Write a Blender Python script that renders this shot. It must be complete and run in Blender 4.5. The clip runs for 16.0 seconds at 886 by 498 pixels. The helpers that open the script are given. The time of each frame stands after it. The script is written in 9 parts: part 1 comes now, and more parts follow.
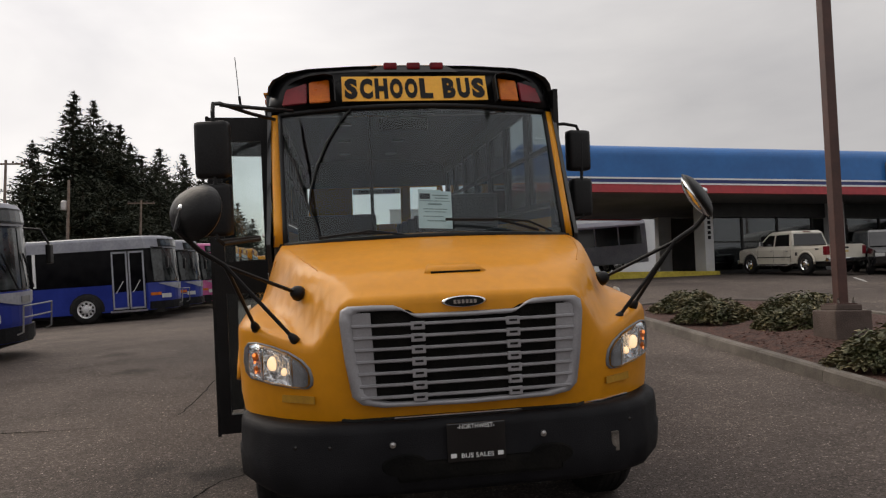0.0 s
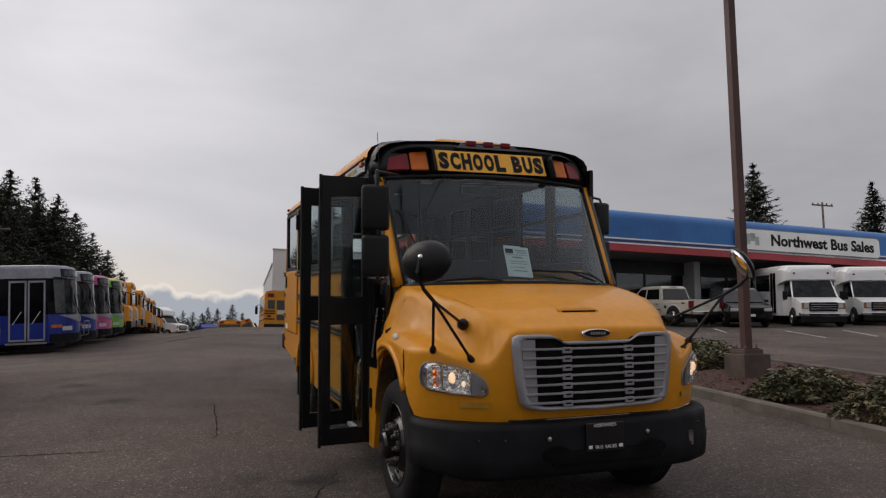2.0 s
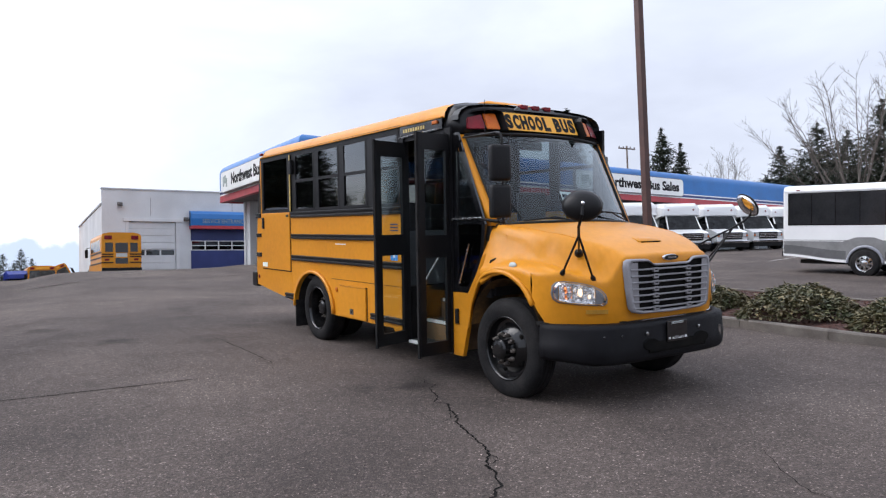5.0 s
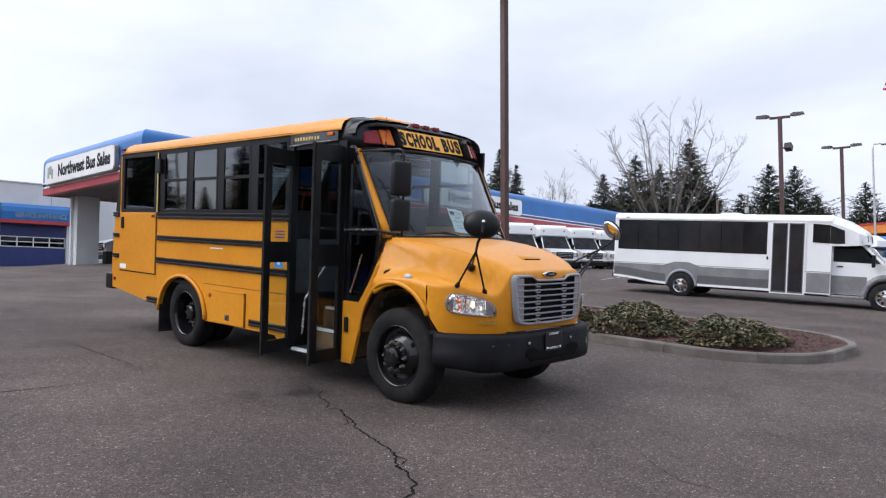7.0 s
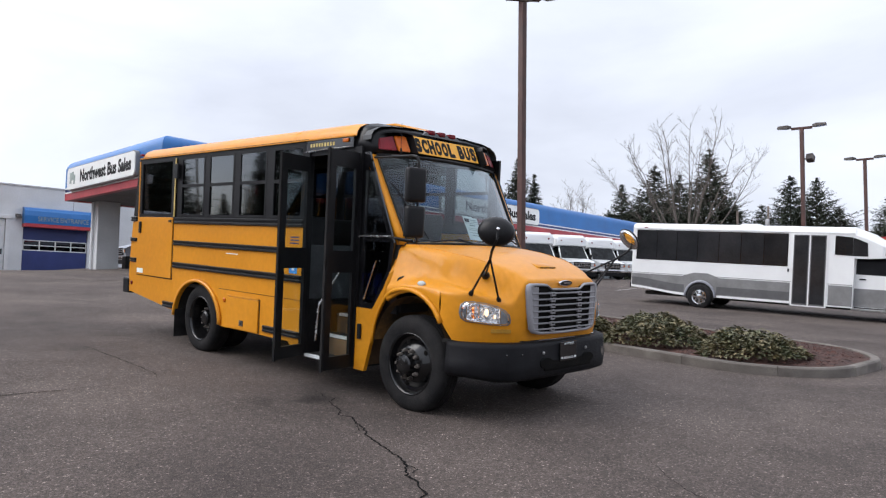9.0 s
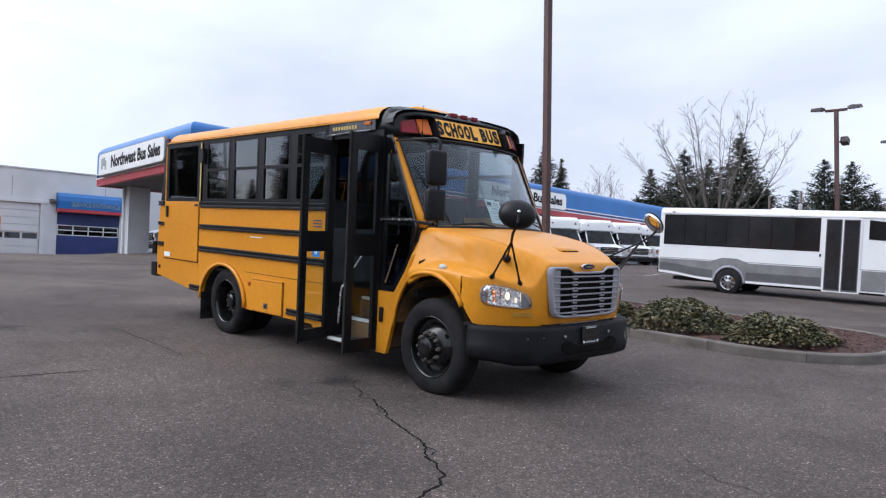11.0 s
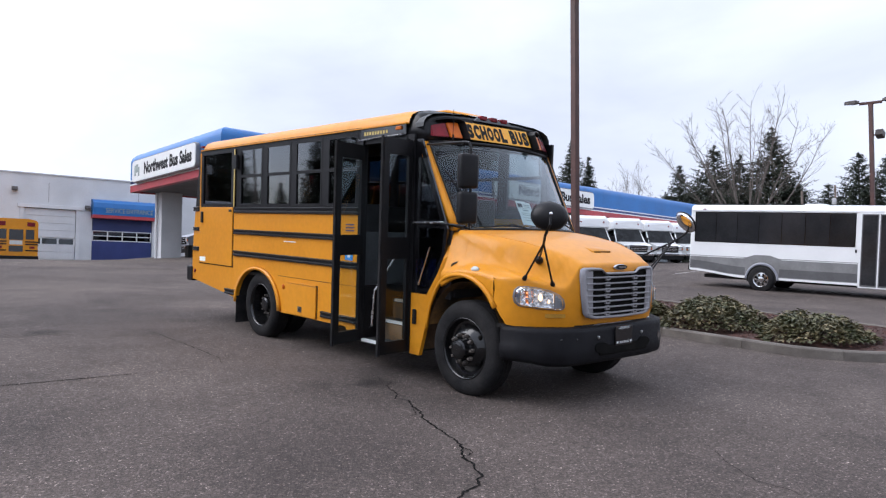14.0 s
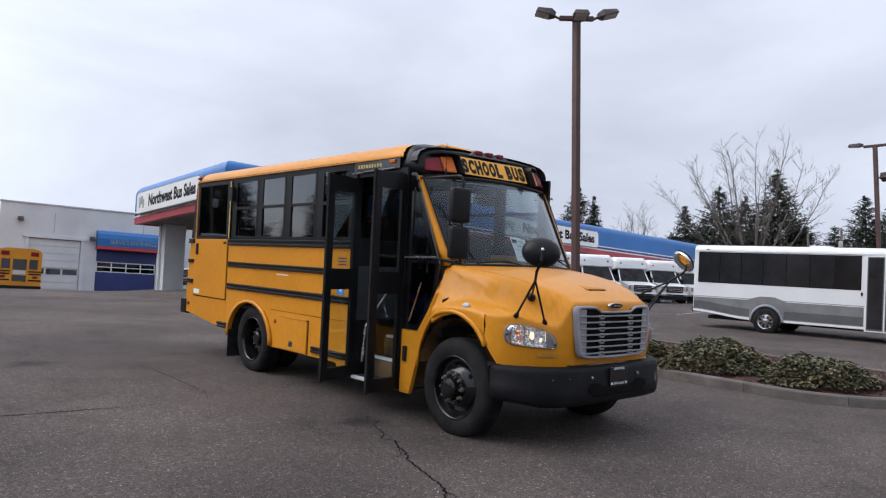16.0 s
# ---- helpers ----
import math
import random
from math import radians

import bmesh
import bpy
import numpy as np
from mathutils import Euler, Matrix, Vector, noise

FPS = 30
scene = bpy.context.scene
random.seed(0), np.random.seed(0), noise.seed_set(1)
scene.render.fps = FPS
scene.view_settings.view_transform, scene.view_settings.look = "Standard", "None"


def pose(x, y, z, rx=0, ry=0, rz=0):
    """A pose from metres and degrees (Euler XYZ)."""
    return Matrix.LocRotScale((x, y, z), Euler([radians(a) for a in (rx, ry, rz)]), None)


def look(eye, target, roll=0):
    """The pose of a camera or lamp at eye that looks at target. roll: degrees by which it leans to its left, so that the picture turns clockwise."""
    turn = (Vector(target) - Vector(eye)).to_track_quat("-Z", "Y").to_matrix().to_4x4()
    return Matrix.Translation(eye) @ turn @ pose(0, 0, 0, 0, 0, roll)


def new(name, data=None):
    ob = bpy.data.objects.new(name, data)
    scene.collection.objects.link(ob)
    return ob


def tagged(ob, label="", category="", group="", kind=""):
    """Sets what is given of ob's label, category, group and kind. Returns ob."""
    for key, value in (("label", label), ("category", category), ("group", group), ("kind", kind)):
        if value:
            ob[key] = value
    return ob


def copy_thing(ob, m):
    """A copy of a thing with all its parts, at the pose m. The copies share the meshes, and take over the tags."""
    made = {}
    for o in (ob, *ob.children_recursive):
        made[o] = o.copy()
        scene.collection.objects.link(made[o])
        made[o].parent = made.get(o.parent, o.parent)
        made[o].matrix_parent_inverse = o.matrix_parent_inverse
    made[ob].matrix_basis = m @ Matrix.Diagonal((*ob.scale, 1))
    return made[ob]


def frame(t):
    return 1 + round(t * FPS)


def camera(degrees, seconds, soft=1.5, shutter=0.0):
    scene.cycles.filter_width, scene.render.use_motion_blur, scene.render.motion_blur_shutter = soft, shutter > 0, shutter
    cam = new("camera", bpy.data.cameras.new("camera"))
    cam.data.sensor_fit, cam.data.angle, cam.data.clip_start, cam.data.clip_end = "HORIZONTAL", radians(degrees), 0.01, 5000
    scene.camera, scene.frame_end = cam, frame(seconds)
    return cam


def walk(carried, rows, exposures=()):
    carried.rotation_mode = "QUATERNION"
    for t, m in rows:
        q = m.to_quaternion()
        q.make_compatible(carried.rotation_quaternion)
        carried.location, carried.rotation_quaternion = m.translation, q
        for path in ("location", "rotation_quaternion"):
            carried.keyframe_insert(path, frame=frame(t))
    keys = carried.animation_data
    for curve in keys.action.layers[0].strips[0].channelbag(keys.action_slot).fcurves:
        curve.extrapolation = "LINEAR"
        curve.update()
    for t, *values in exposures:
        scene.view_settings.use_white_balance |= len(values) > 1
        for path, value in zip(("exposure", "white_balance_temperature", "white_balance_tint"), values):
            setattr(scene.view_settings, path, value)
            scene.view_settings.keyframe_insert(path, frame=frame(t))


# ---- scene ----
cam = camera(63.8, 16.0, soft=1.25)
METRES, EYE, TILT, LEAN, TURN = 7.56, 1.77, 0.0, 0.0, -4.4
ROWS = [
    (0.0, 0.0, 0.0, 0.0, 0.07, 4.25, 0.96),
    (0.5, -0.071, -0.0422, -0.003, -3.93, 1.62, 0.99),
    (1.0, -0.1243, -0.0958, -0.0074, -8.83, 4.0, 1.63),
    (1.5, -0.1924, -0.1234, -0.0128, -10.69, 7.72, 1.12),
    (2.0, -0.2718, -0.1471, -0.0121, -11.42, 7.68, -0.33),
    (2.5, -0.3448, -0.1806, -0.0156, -15.99, 6.79, -0.25),
    (3.0, -0.4295, -0.1963, -0.0224, -20.42, 3.75, 0.52),
    (5.5, -0.7227, -0.2074, -0.0215, -30.41, 2.86, 2.14),
    (6.0, -0.7444, -0.1862, -0.0178, -34.68, 5.3, 3.46),
    (6.5, -0.7687, -0.1882, -0.0184, -34.01, 4.88, 3.36),
    (7.0, -0.7848, -0.1997, -0.0208, -39.77, 3.15, -0.11),
    (7.5, -0.7799, -0.2011, -0.0215, -42.53, 5.82, -1.79),
    (8.0, -0.7652, -0.2004, -0.0228, -37.32, 6.96, -1.53),
    (8.5, -0.7628, -0.2014, -0.0235, -38.87, 4.94, -2.18),
    (9.0, -0.7762, -0.1962, -0.0225, -38.42, 3.85, -0.8),
    (11.5, -0.7601, -0.2009, -0.0258, -35.17, 2.21, -0.75),
    (12.0, -0.7457, -0.204, -0.026, -33.72, 1.65, -0.2),
    (12.5, -0.7467, -0.205, -0.0266, -33.47, 0.72, -0.63),
    (13.0, -0.7609, -0.2051, -0.024, -35.72, -0.09, -0.46),
    (13.5, -0.7755, -0.2025, -0.0237, -36.23, 0.91, -0.38),
    (14.0, -0.78, -0.2021, -0.0225, -34.07, 2.63, -0.32),
    (14.5, -0.7804, -0.2023, -0.0216, -34.5, 4.92, -0.8),
    (15.0, -0.77, -0.2008, -0.0223, -35.54, 5.48, -2.15),
    (15.5, -0.7548, -0.1981, -0.0223, -34.48, 6.31, -2.09),
    (16.0, -0.7507, -0.196, -0.0232, -33.68, 5.59, -1.26),
]
EXPOSURES = [(0.0, -0.42, 7520, 12), (0.9, -0.38, 7400, 12), (1.5, -0.64, 7230, 13), (3.2, -0.90, 6860, 15), (5.3, 0.32, 6200, 13), (7.0, 0.22, 6220, 13.5), (7.7, 0.15, 6250, 13), (8.5, 0.00, 6330, 12), (9.0, 0.26, 6400, 12), (9.2, 0.26, 6400, 12), (11.3, 0.24, 6000, 13.5), (12.0, 0.31, 5980, 14.5), (13.0, 0.52, 6000, 14), (13.8, 0.38, 6060, 14), (14.5, 0.19, 6140, 14), (15.3, 0.00, 6220, 13), (16.0, -0.04, 6240, 13)]
walk(cam, [(t, pose(0, 0, EYE, TILT, LEAN, TURN) @ pose(METRES * x, METRES * y, METRES * z, 90 + pitch, roll, yaw)) for t, x, y, z, yaw, pitch, roll in ROWS], EXPOSURES)

# ---- light: an overcast sky with a broad, weak sun ----
SUN_ELEVATION, SUN_AZIMUTH = radians(46), radians(306)
world = bpy.data.worlds.new("overcast_sky")
scene.world = world
world.use_nodes = True
wn, wl = world.node_tree.nodes, world.node_tree.links
wn.clear()
sky = wn.new("ShaderNodeTexSky")
sky.sky_type, sky.sun_disc = "NISHITA", False
sky.sun_elevation, sky.sun_rotation = SUN_ELEVATION, SUN_AZIMUTH
sky.air_density, sky.dust_density = 1.0, 3.0
coord = wn.new("ShaderNodeTexCoord")
stretch = wn.new("ShaderNodeMapping")
stretch.inputs["Scale"].default_value = (1.0, 1.0, 2.6)
cloud = wn.new("ShaderNodeTexNoise")
cloud.inputs["Scale"].default_value, cloud.inputs["Detail"].default_value = 2.1, 7.0
cloud.inputs["Roughness"].default_value, cloud.inputs["Distortion"].default_value = 0.52, 0.35
ramp = wn.new("ShaderNodeValToRGB")
ramp.color_ramp.elements[0].position, ramp.color_ramp.elements[0].color = 0.30, (0.565, 0.602, 0.682, 1)
ramp.color_ramp.elements[1].position, ramp.color_ramp.elements[1].color = 0.72, (0.80, 0.845, 0.925, 1)
dim = wn.new("ShaderNodeMix")
dim.data_type, dim.blend_type = "RGBA", "MULTIPLY"
dim.inputs["Factor"].default_value = 1.0
dim.inputs[7].default_value = (0.10, 0.10, 0.10, 1)
cover = wn.new("ShaderNodeMix")
cover.data_type = "RGBA"
cover.inputs["Factor"].default_value = 0.93
wl.new(coord.outputs["Generated"], stretch.inputs["Vector"])
wl.new(stretch.outputs["Vector"], cloud.inputs["Vector"])
wl.new(cloud.outputs["Fac"], ramp.inputs["Fac"])
wl.new(sky.outputs["Color"], dim.inputs[6])
wl.new(dim.outputs[2], cover.inputs[6])
wl.new(ramp.outputs["Color"], cover.inputs[7])
# an overcast dome is brighter overhead than near the horizon
split, lift, dome = wn.new("ShaderNodeSeparateXYZ"), wn.new("ShaderNodeMapRange"), wn.new("ShaderNodeMix")
wl.new(coord.outputs["Generated"], split.inputs["Vector"])
wl.new(split.outputs["Z"], lift.inputs["Value"])
lift.inputs["From Min"].default_value, lift.inputs["From Max"].default_value = 0.25, 1.0
lift.inputs["To Min"].default_value, lift.inputs["To Max"].default_value = 1.0, 1.80
dome.data_type, dome.blend_type = "RGBA", "MULTIPLY"
dome.inputs["Factor"].default_value = 1.0
wl.new(cover.outputs[2], dome.inputs[6])
# and brighter in the north-west, where the cloud is thin, than in the east
bearing, swing, both = wn.new("ShaderNodeVectorMath"), wn.new("ShaderNodeMapRange"), wn.new("ShaderNodeMath")
bearing.operation, both.operation = "DOT_PRODUCT", "MULTIPLY"
bearing.inputs[1].default_value = (-0.75, 0.66, 0.0)
swing.interpolation_type = "SMOOTHSTEP"
swing.inputs["From Min"].default_value, swing.inputs["From Max"].default_value = 0.25, 0.95
swing.inputs["To Min"].default_value, swing.inputs["To Max"].default_value = 1.08, 1.72
wl.new(coord.outputs["Generated"], bearing.inputs[0])
wl.new(bearing.outputs["Value"], swing.inputs["Value"])
wl.new(lift.outputs["Result"], both.inputs[0])
wl.new(swing.outputs["Result"], both.inputs[1])
wl.new(both.outputs["Value"], dome.inputs[7])
# a pale warm gap under the cloud, low in the north
low, gap, warm, glow = wn.new("ShaderNodeMapRange"), wn.new("ShaderNodeMath"), wn.new("ShaderNodeMapRange"), wn.new("ShaderNodeMix")
low.interpolation_type = warm.interpolation_type = "SMOOTHSTEP"
low.inputs["From Min"].default_value, low.inputs["From Max"].default_value = 0.16, 0.02
wl.new(split.outputs["Z"], low.inputs["Value"])
warm.inputs["From Min"].default_value, warm.inputs["From Max"].default_value = 0.55, 0.80
wl.new(bearing.outputs["Value"], warm.inputs["Value"])
gap.operation = "MULTIPLY"
wl.new(low.outputs["Result"], gap.inputs[0])
wl.new(warm.outputs["Result"], gap.inputs[1])
glow.data_type, glow.blend_type = "RGBA", "MIX"
glow.inputs[7].default_value = (1.30, 1.24, 1.08, 1)
wl.new(gap.outputs["Value"], glow.inputs["Factor"])
wl.new(dome.outputs[2], glow.inputs[6])
# a far bank of blue-grey cloud with bright heads along the northern horizon
puff, rise, bank, heads, north, toward = wn.new("ShaderNodeTexNoise"), wn.new("ShaderNodeMath"), wn.new("ShaderNodeMapRange"), wn.new("ShaderNodeMapRange"), wn.new("ShaderNodeMapRange"), wn.new("ShaderNodeVectorMath")
puff.inputs["Scale"].default_value, puff.inputs["Detail"].default_value = 26.0, 5.0
wl.new(coord.outputs["Generated"], puff.inputs["Vector"])
rise.operation = "MULTIPLY_ADD"
rise.inputs[1].default_value = -0.055
wl.new(puff.outputs["Fac"], rise.inputs[0])
wl.new(split.outputs["Z"], rise.inputs[2])
bank.interpolation_type = heads.interpolation_type = north.interpolation_type = "SMOOTHSTEP"
bank.inputs["From Min"].default_value, bank.inputs["From Max"].default_value = 0.040, 0.026
heads.inputs["From Min"].default_value, heads.inputs["From Max"].default_value = 0.044, 0.036
wl.new(rise.outputs["Value"], bank.inputs["Value"])
wl.new(rise.outputs["Value"], heads.inputs["Value"])
toward.operation = "DOT_PRODUCT"
toward.inputs[1].default_value = (-0.05, 0.998, 0.0)
wl.new(coord.outputs["Generated"], toward.inputs[0])
north.inputs["From Min"].default_value, north.inputs["From Max"].default_value = 0.955, 0.99
wl.new(toward.outputs["Value"], north.inputs["Value"])
skyline = glow.outputs[2]
for mask, colour in ((heads, (1.38, 1.36, 1.30, 1)), (bank, (0.62, 0.72, 0.86, 1))):
    share, lay = wn.new("ShaderNodeMath"), wn.new("ShaderNodeMix")
    share.operation = "MULTIPLY"
    wl.new(mask.outputs["Result"], share.inputs[0])
    wl.new(north.outputs["Result"], share.inputs[1])
    lay.data_type = "RGBA"
    lay.inputs[7].default_value = colour
    wl.new(share.outputs["Value"], lay.inputs["Factor"])
    wl.new(skyline, lay.inputs[6])
    skyline = lay.outputs[2]
back = wn.new("ShaderNodeBackground")
back.inputs["Strength"].default_value = 1.0
wl.new(skyline, back.inputs["Color"])
wout = wn.new("ShaderNodeOutputWorld")
wl.new(back.outputs["Background"], wout.inputs["Surface"])

sun = new("sun", bpy.data.lights.new("sun", "SUN"))
sun.data.energy, sun.data.angle, sun.data.color = 1.80, radians(46), (1.0, 0.96, 0.90)
sun.matrix_world = look((0, 0, 60), (0 - 40 * math.sin(SUN_AZIMUTH), 0 - 40 * math.cos(SUN_AZIMUTH), 60 - 40 * math.tan(SUN_ELEVATION)))

# ---- materials ----
def surface(name, low, high, scale=4.0, rough=0.5, metal=0.0, bump=0.0, fine=60.0, coat=0.0, spread=0.12, random_tint=0.0, spec=0.5):
    """A two-scale surface: broad stains between two colours, fine grain in tone, gloss and relief."""
    m = bpy.data.materials.new(name)
    m.use_nodes = True
    n, l = m.node_tree.nodes, m.node_tree.links
    b = n["Principled BSDF"]
    co = n.new("ShaderNodeTexCoord")
    big, small = n.new("ShaderNodeTexNoise"), n.new("ShaderNodeTexNoise")
    big.inputs["Scale"].default_value, big.inputs["Detail"].default_value = scale, 5.0
    small.inputs["Scale"].default_value, small.inputs["Detail"].default_value = fine, 3.0
    l.new(co.outputs["Object"], big.inputs["Vector"])
    l.new(co.outputs["Object"], small.inputs["Vector"])
    mix = n.new("ShaderNodeMix")
    mix.data_type = "RGBA"
    mix.inputs[6].default_value, mix.inputs[7].default_value = (*low, 1), (*high, 1)
    rng = n.new("ShaderNodeMapRange")
    rng.inputs["From Min"].default_value, rng.inputs["From Max"].default_value = 0.35, 0.65
    l.new(big.outputs["Fac"], rng.inputs["Value"])
    l.new(rng.outputs["Result"], mix.inputs["Factor"])
    tone = n.new("ShaderNodeMapRange")
    tone.inputs["From Min"].default_value, tone.inputs["From Max"].default_value = 0.3, 0.7
    tone.inputs["To Min"].default_value, tone.inputs["To Max"].default_value = 1 - spread, 1 + spread
    l.new(small.outputs["Fac"], tone.inputs["Value"])
    hsv = n.new("ShaderNodeHueSaturation")
    l.new(mix.outputs[2], hsv.inputs["Color"])
    if random_tint:
        info, sub, mul = n.new("ShaderNodeObjectInfo"), n.new("ShaderNodeMapRange"), n.new("ShaderNodeMath")
        sub.inputs["To Min"].default_value, sub.inputs["To Max"].default_value = 1 - random_tint, 1 + random_tint
        mul.operation = "MULTIPLY"
        l.new(info.outputs["Random"], sub.inputs["Value"])
        l.new(sub.outputs["Result"], mul.inputs[0])
        l.new(tone.outputs["Result"], mul.inputs[1])
        l.new(mul.outputs["Value"], hsv.inputs["Value"])
    else:
        l.new(tone.outputs["Result"], hsv.inputs["Value"])
    l.new(hsv.outputs["Color"], b.inputs["Base Color"])
    gloss = n.new("ShaderNodeMapRange")
    gloss.inputs["To Min"].default_value, gloss.inputs["To Max"].default_value = max(rough - 0.08, 0.02), min(rough + 0.10, 1.0)
    l.new(big.outputs["Fac"], gloss.inputs["Value"])
    l.new(gloss.outputs["Result"], b.inputs["Roughness"])
    b.inputs["Metallic"].default_value = metal
    b.inputs["Coat Weight"].default_value = coat
    b.inputs["Coat Roughness"].default_value = 0.06
    b.inputs["Specular IOR Level"].default_value = spec
    if bump:
        bp = n.new("ShaderNodeBump")
        bp.inputs["Strength"].default_value, bp.inputs["Distance"].default_value = bump, 0.02
        l.new(small.outputs["Fac"], bp.inputs["Height"])
        l.new(bp.outputs["Normal"], b.inputs["Normal"])
    return m


def pane(name, through_colour, gloss=0.02, head_on=0.035, slant=5.0):
    """Window glass: lets tinted light through and mirrors at its surface, more so at a slant."""
    m = bpy.data.materials.new(name)
    m.use_nodes = True
    n, l = m.node_tree.nodes, m.node_tree.links
    n.clear()
    clear, shine, facing, mix = n.new("ShaderNodeBsdfTransparent"), n.new("ShaderNodeBsdfGlossy"), n.new("ShaderNodeLayerWeight"), n.new("ShaderNodeMixShader")
    clear.inputs["Color"].default_value = (*through_colour, 1)
    shine.inputs["Roughness"].default_value = gloss
    shine.inputs["Color"].default_value = (0.90, 0.96, 1.0, 1)
    facing.inputs["Blend"].default_value = 0.5
    power, scale = n.new("ShaderNodeMath"), n.new("ShaderNodeMath")
    power.operation, scale.operation = "POWER", "MULTIPLY_ADD"
    power.inputs[1].default_value = slant
    scale.inputs[1].default_value, scale.inputs[2].default_value = 1 - head_on, head_on
    out = n.new("ShaderNodeOutputMaterial")
    l.new(facing.outputs["Facing"], power.inputs[0])
    l.new(power.outputs["Value"], scale.inputs[0])
    l.new(scale.outputs["Value"], mix.inputs["Fac"])
    l.new(clear.outputs["BSDF"], mix.inputs[1])
    l.new(shine.outputs["BSDF"], mix.inputs[2])
    l.new(mix.outputs["Shader"], out.inputs["Surface"])
    return m


def lamp_glow(name, colour, strength):
    m = bpy.data.materials.new(name)
    m.use_nodes = True
    b = m.node_tree.nodes["Principled BSDF"]
    b.inputs["Base Color"].default_value = (*colour, 1)
    b.inputs["Emission Color"].default_value, b.inputs["Emission Strength"].default_value = (*colour, 1), strength
    return m


STAINS = ((-1.35, 6.05, 0.40, 0.35), (-2.0, 6.25, 0.25, 0.7), (-3.9, 11.5, 0.45, 0.55), (-6.0, 9.9, 0.35, 0.6), (-4.9, 13.5, 0.5, 0.6))


def asphalt(name="asphalt", low=(0.070, 0.056, 0.050), high=(0.114, 0.092, 0.081), lane=True):
    """Worn lot asphalt: pale and dark stone chips of several sizes in binder, broad stains, worn lanes."""
    m = surface(name, low, high, 0.35, 0.88, bump=0.9, fine=60.0, spread=0.30, spec=0.25)
    n, l = m.node_tree.nodes, m.node_tree.links
    b = n["Principled BSDF"]
    last = b.inputs["Base Color"].links[0].from_socket
    co = n.new("ShaderNodeTexCoord")

    def layer(socket, factor):
        mul = n.new("ShaderNodeMix")
        mul.data_type, mul.blend_type = "RGBA", "MULTIPLY"
        mul.inputs["Factor"].default_value = factor
        l.new(last, mul.inputs[6])
        l.new(socket, mul.inputs[7])
        return mul.outputs[2]

    def band(socket, stops):
        r = n.new("ShaderNodeValToRGB")
        while len(r.color_ramp.elements) < len(stops):
            r.color_ramp.elements.new(0.5)
        for e, (p, v) in zip(r.color_ramp.elements, stops):
            e.position, e.color = p, (v, v, v, 1)
        l.new(socket, r.inputs["Fac"])
        return r.outputs["Color"]

    # each chip takes its own tone
    for size, factor, stops in ((62.0, 0.55, ((0.0, 0.42), (0.30, 0.78), (0.72, 1.0), (0.90, 1.30), (1.0, 2.3))), (46.0, 0.42, ((0.0, 0.62), (0.10, 0.98), (0.93, 1.0), (0.96, 1.7), (1.0, 2.3))), (24.0, 0.30, ((0.0, 0.45), (0.22, 0.88), (0.80, 1.06), (1.0, 1.7))), (88.0, 0.80, ((0.0, 0.74), (0.12, 1.0), (0.955, 1.0), (0.972, 2.2), (1.0, 4.2)))):
        chips, tone = n.new("ShaderNodeTexVoronoi"), n.new("ShaderNodeSeparateColor")
        chips.inputs["Scale"].default_value = size
        l.new(co.outputs["Object"], chips.inputs["Vector"])
        l.new(chips.outputs["Color"], tone.inputs["Color"])
        last = layer(band(tone.outputs["Red"], stops), factor)
    stain = n.new("ShaderNodeTexNoise")
    stain.inputs["Scale"].default_value, stain.inputs["Detail"].default_value, stain.inputs["Distortion"].default_value = 0.9, 8.0, 0.6
    l.new(co.outputs["Object"], stain.inputs["Vector"])
    last = layer(band(stain.outputs["Fac"], ((0.28, 0.72), (0.50, 1.0), (0.72, 1.12))), 0.9)
    # oil spots and tyre-worn patches
    wob, shift, add = n.new("ShaderNodeTexNoise"), n.new("ShaderNodeVectorMath"), n.new("ShaderNodeVectorMath")
    wob.inputs["Scale"].default_value, wob.inputs["Detail"].default_value = 3.5, 5.0
    shift.operation, add.operation = "SCALE", "ADD"
    shift.inputs["Scale"].default_value = 0.55
    l.new(co.outputs["Object"], wob.inputs["Vector"])
    l.new(wob.outputs["Color"], shift.inputs[0])
    l.new(co.outputs["Object"], add.inputs[0])
    l.new(shift.outputs["Vector"], add.inputs[1])
    for x, y, r, depth in STAINS:
        flat, gap, fade = n.new("ShaderNodeVectorMath"), n.new("ShaderNodeVectorMath"), n.new("ShaderNodeMapRange")
        flat.operation, gap.operation = "MULTIPLY", "DISTANCE"
        flat.inputs[1].default_value = (1, 1, 0)
        gap.inputs[1].default_value = (x + 0.27, y + 0.27, 0)
        l.new(add.outputs["Vector"], flat.inputs[0])
        l.new(flat.outputs["Vector"], gap.inputs[0])
        fade.interpolation_type = "SMOOTHSTEP"
        fade.inputs["From Min"].default_value, fade.inputs["From Max"].default_value = 0.15 * r, r
        fade.inputs["To Min"].default_value, fade.inputs["To Max"].default_value = depth, 1.0
        l.new(gap.outputs["Value"], fade.inputs["Value"])
        last = layer(fade.outputs["Result"], 1.0)
    if lane:
        squash, drift = n.new("ShaderNodeMapping"), n.new("ShaderNodeTexNoise")
        squash.inputs["Scale"].default_value = (0.22, 0.05, 1.0)
        squash.inputs["Rotation"].default_value = (0, 0, radians(35))
        drift.inputs["Scale"].default_value, drift.inputs["Detail"].default_value = 1.0, 4.0
        l.new(co.outputs["Object"], squash.inputs["Vector"])
        l.new(squash.outputs["Vector"], drift.inputs["Vector"])
        last = layer(band(drift.outputs["Fac"], ((0.35, 0.84), (0.6, 1.1))), 0.9)
    l.new(last, b.inputs["Base Color"])
    return m


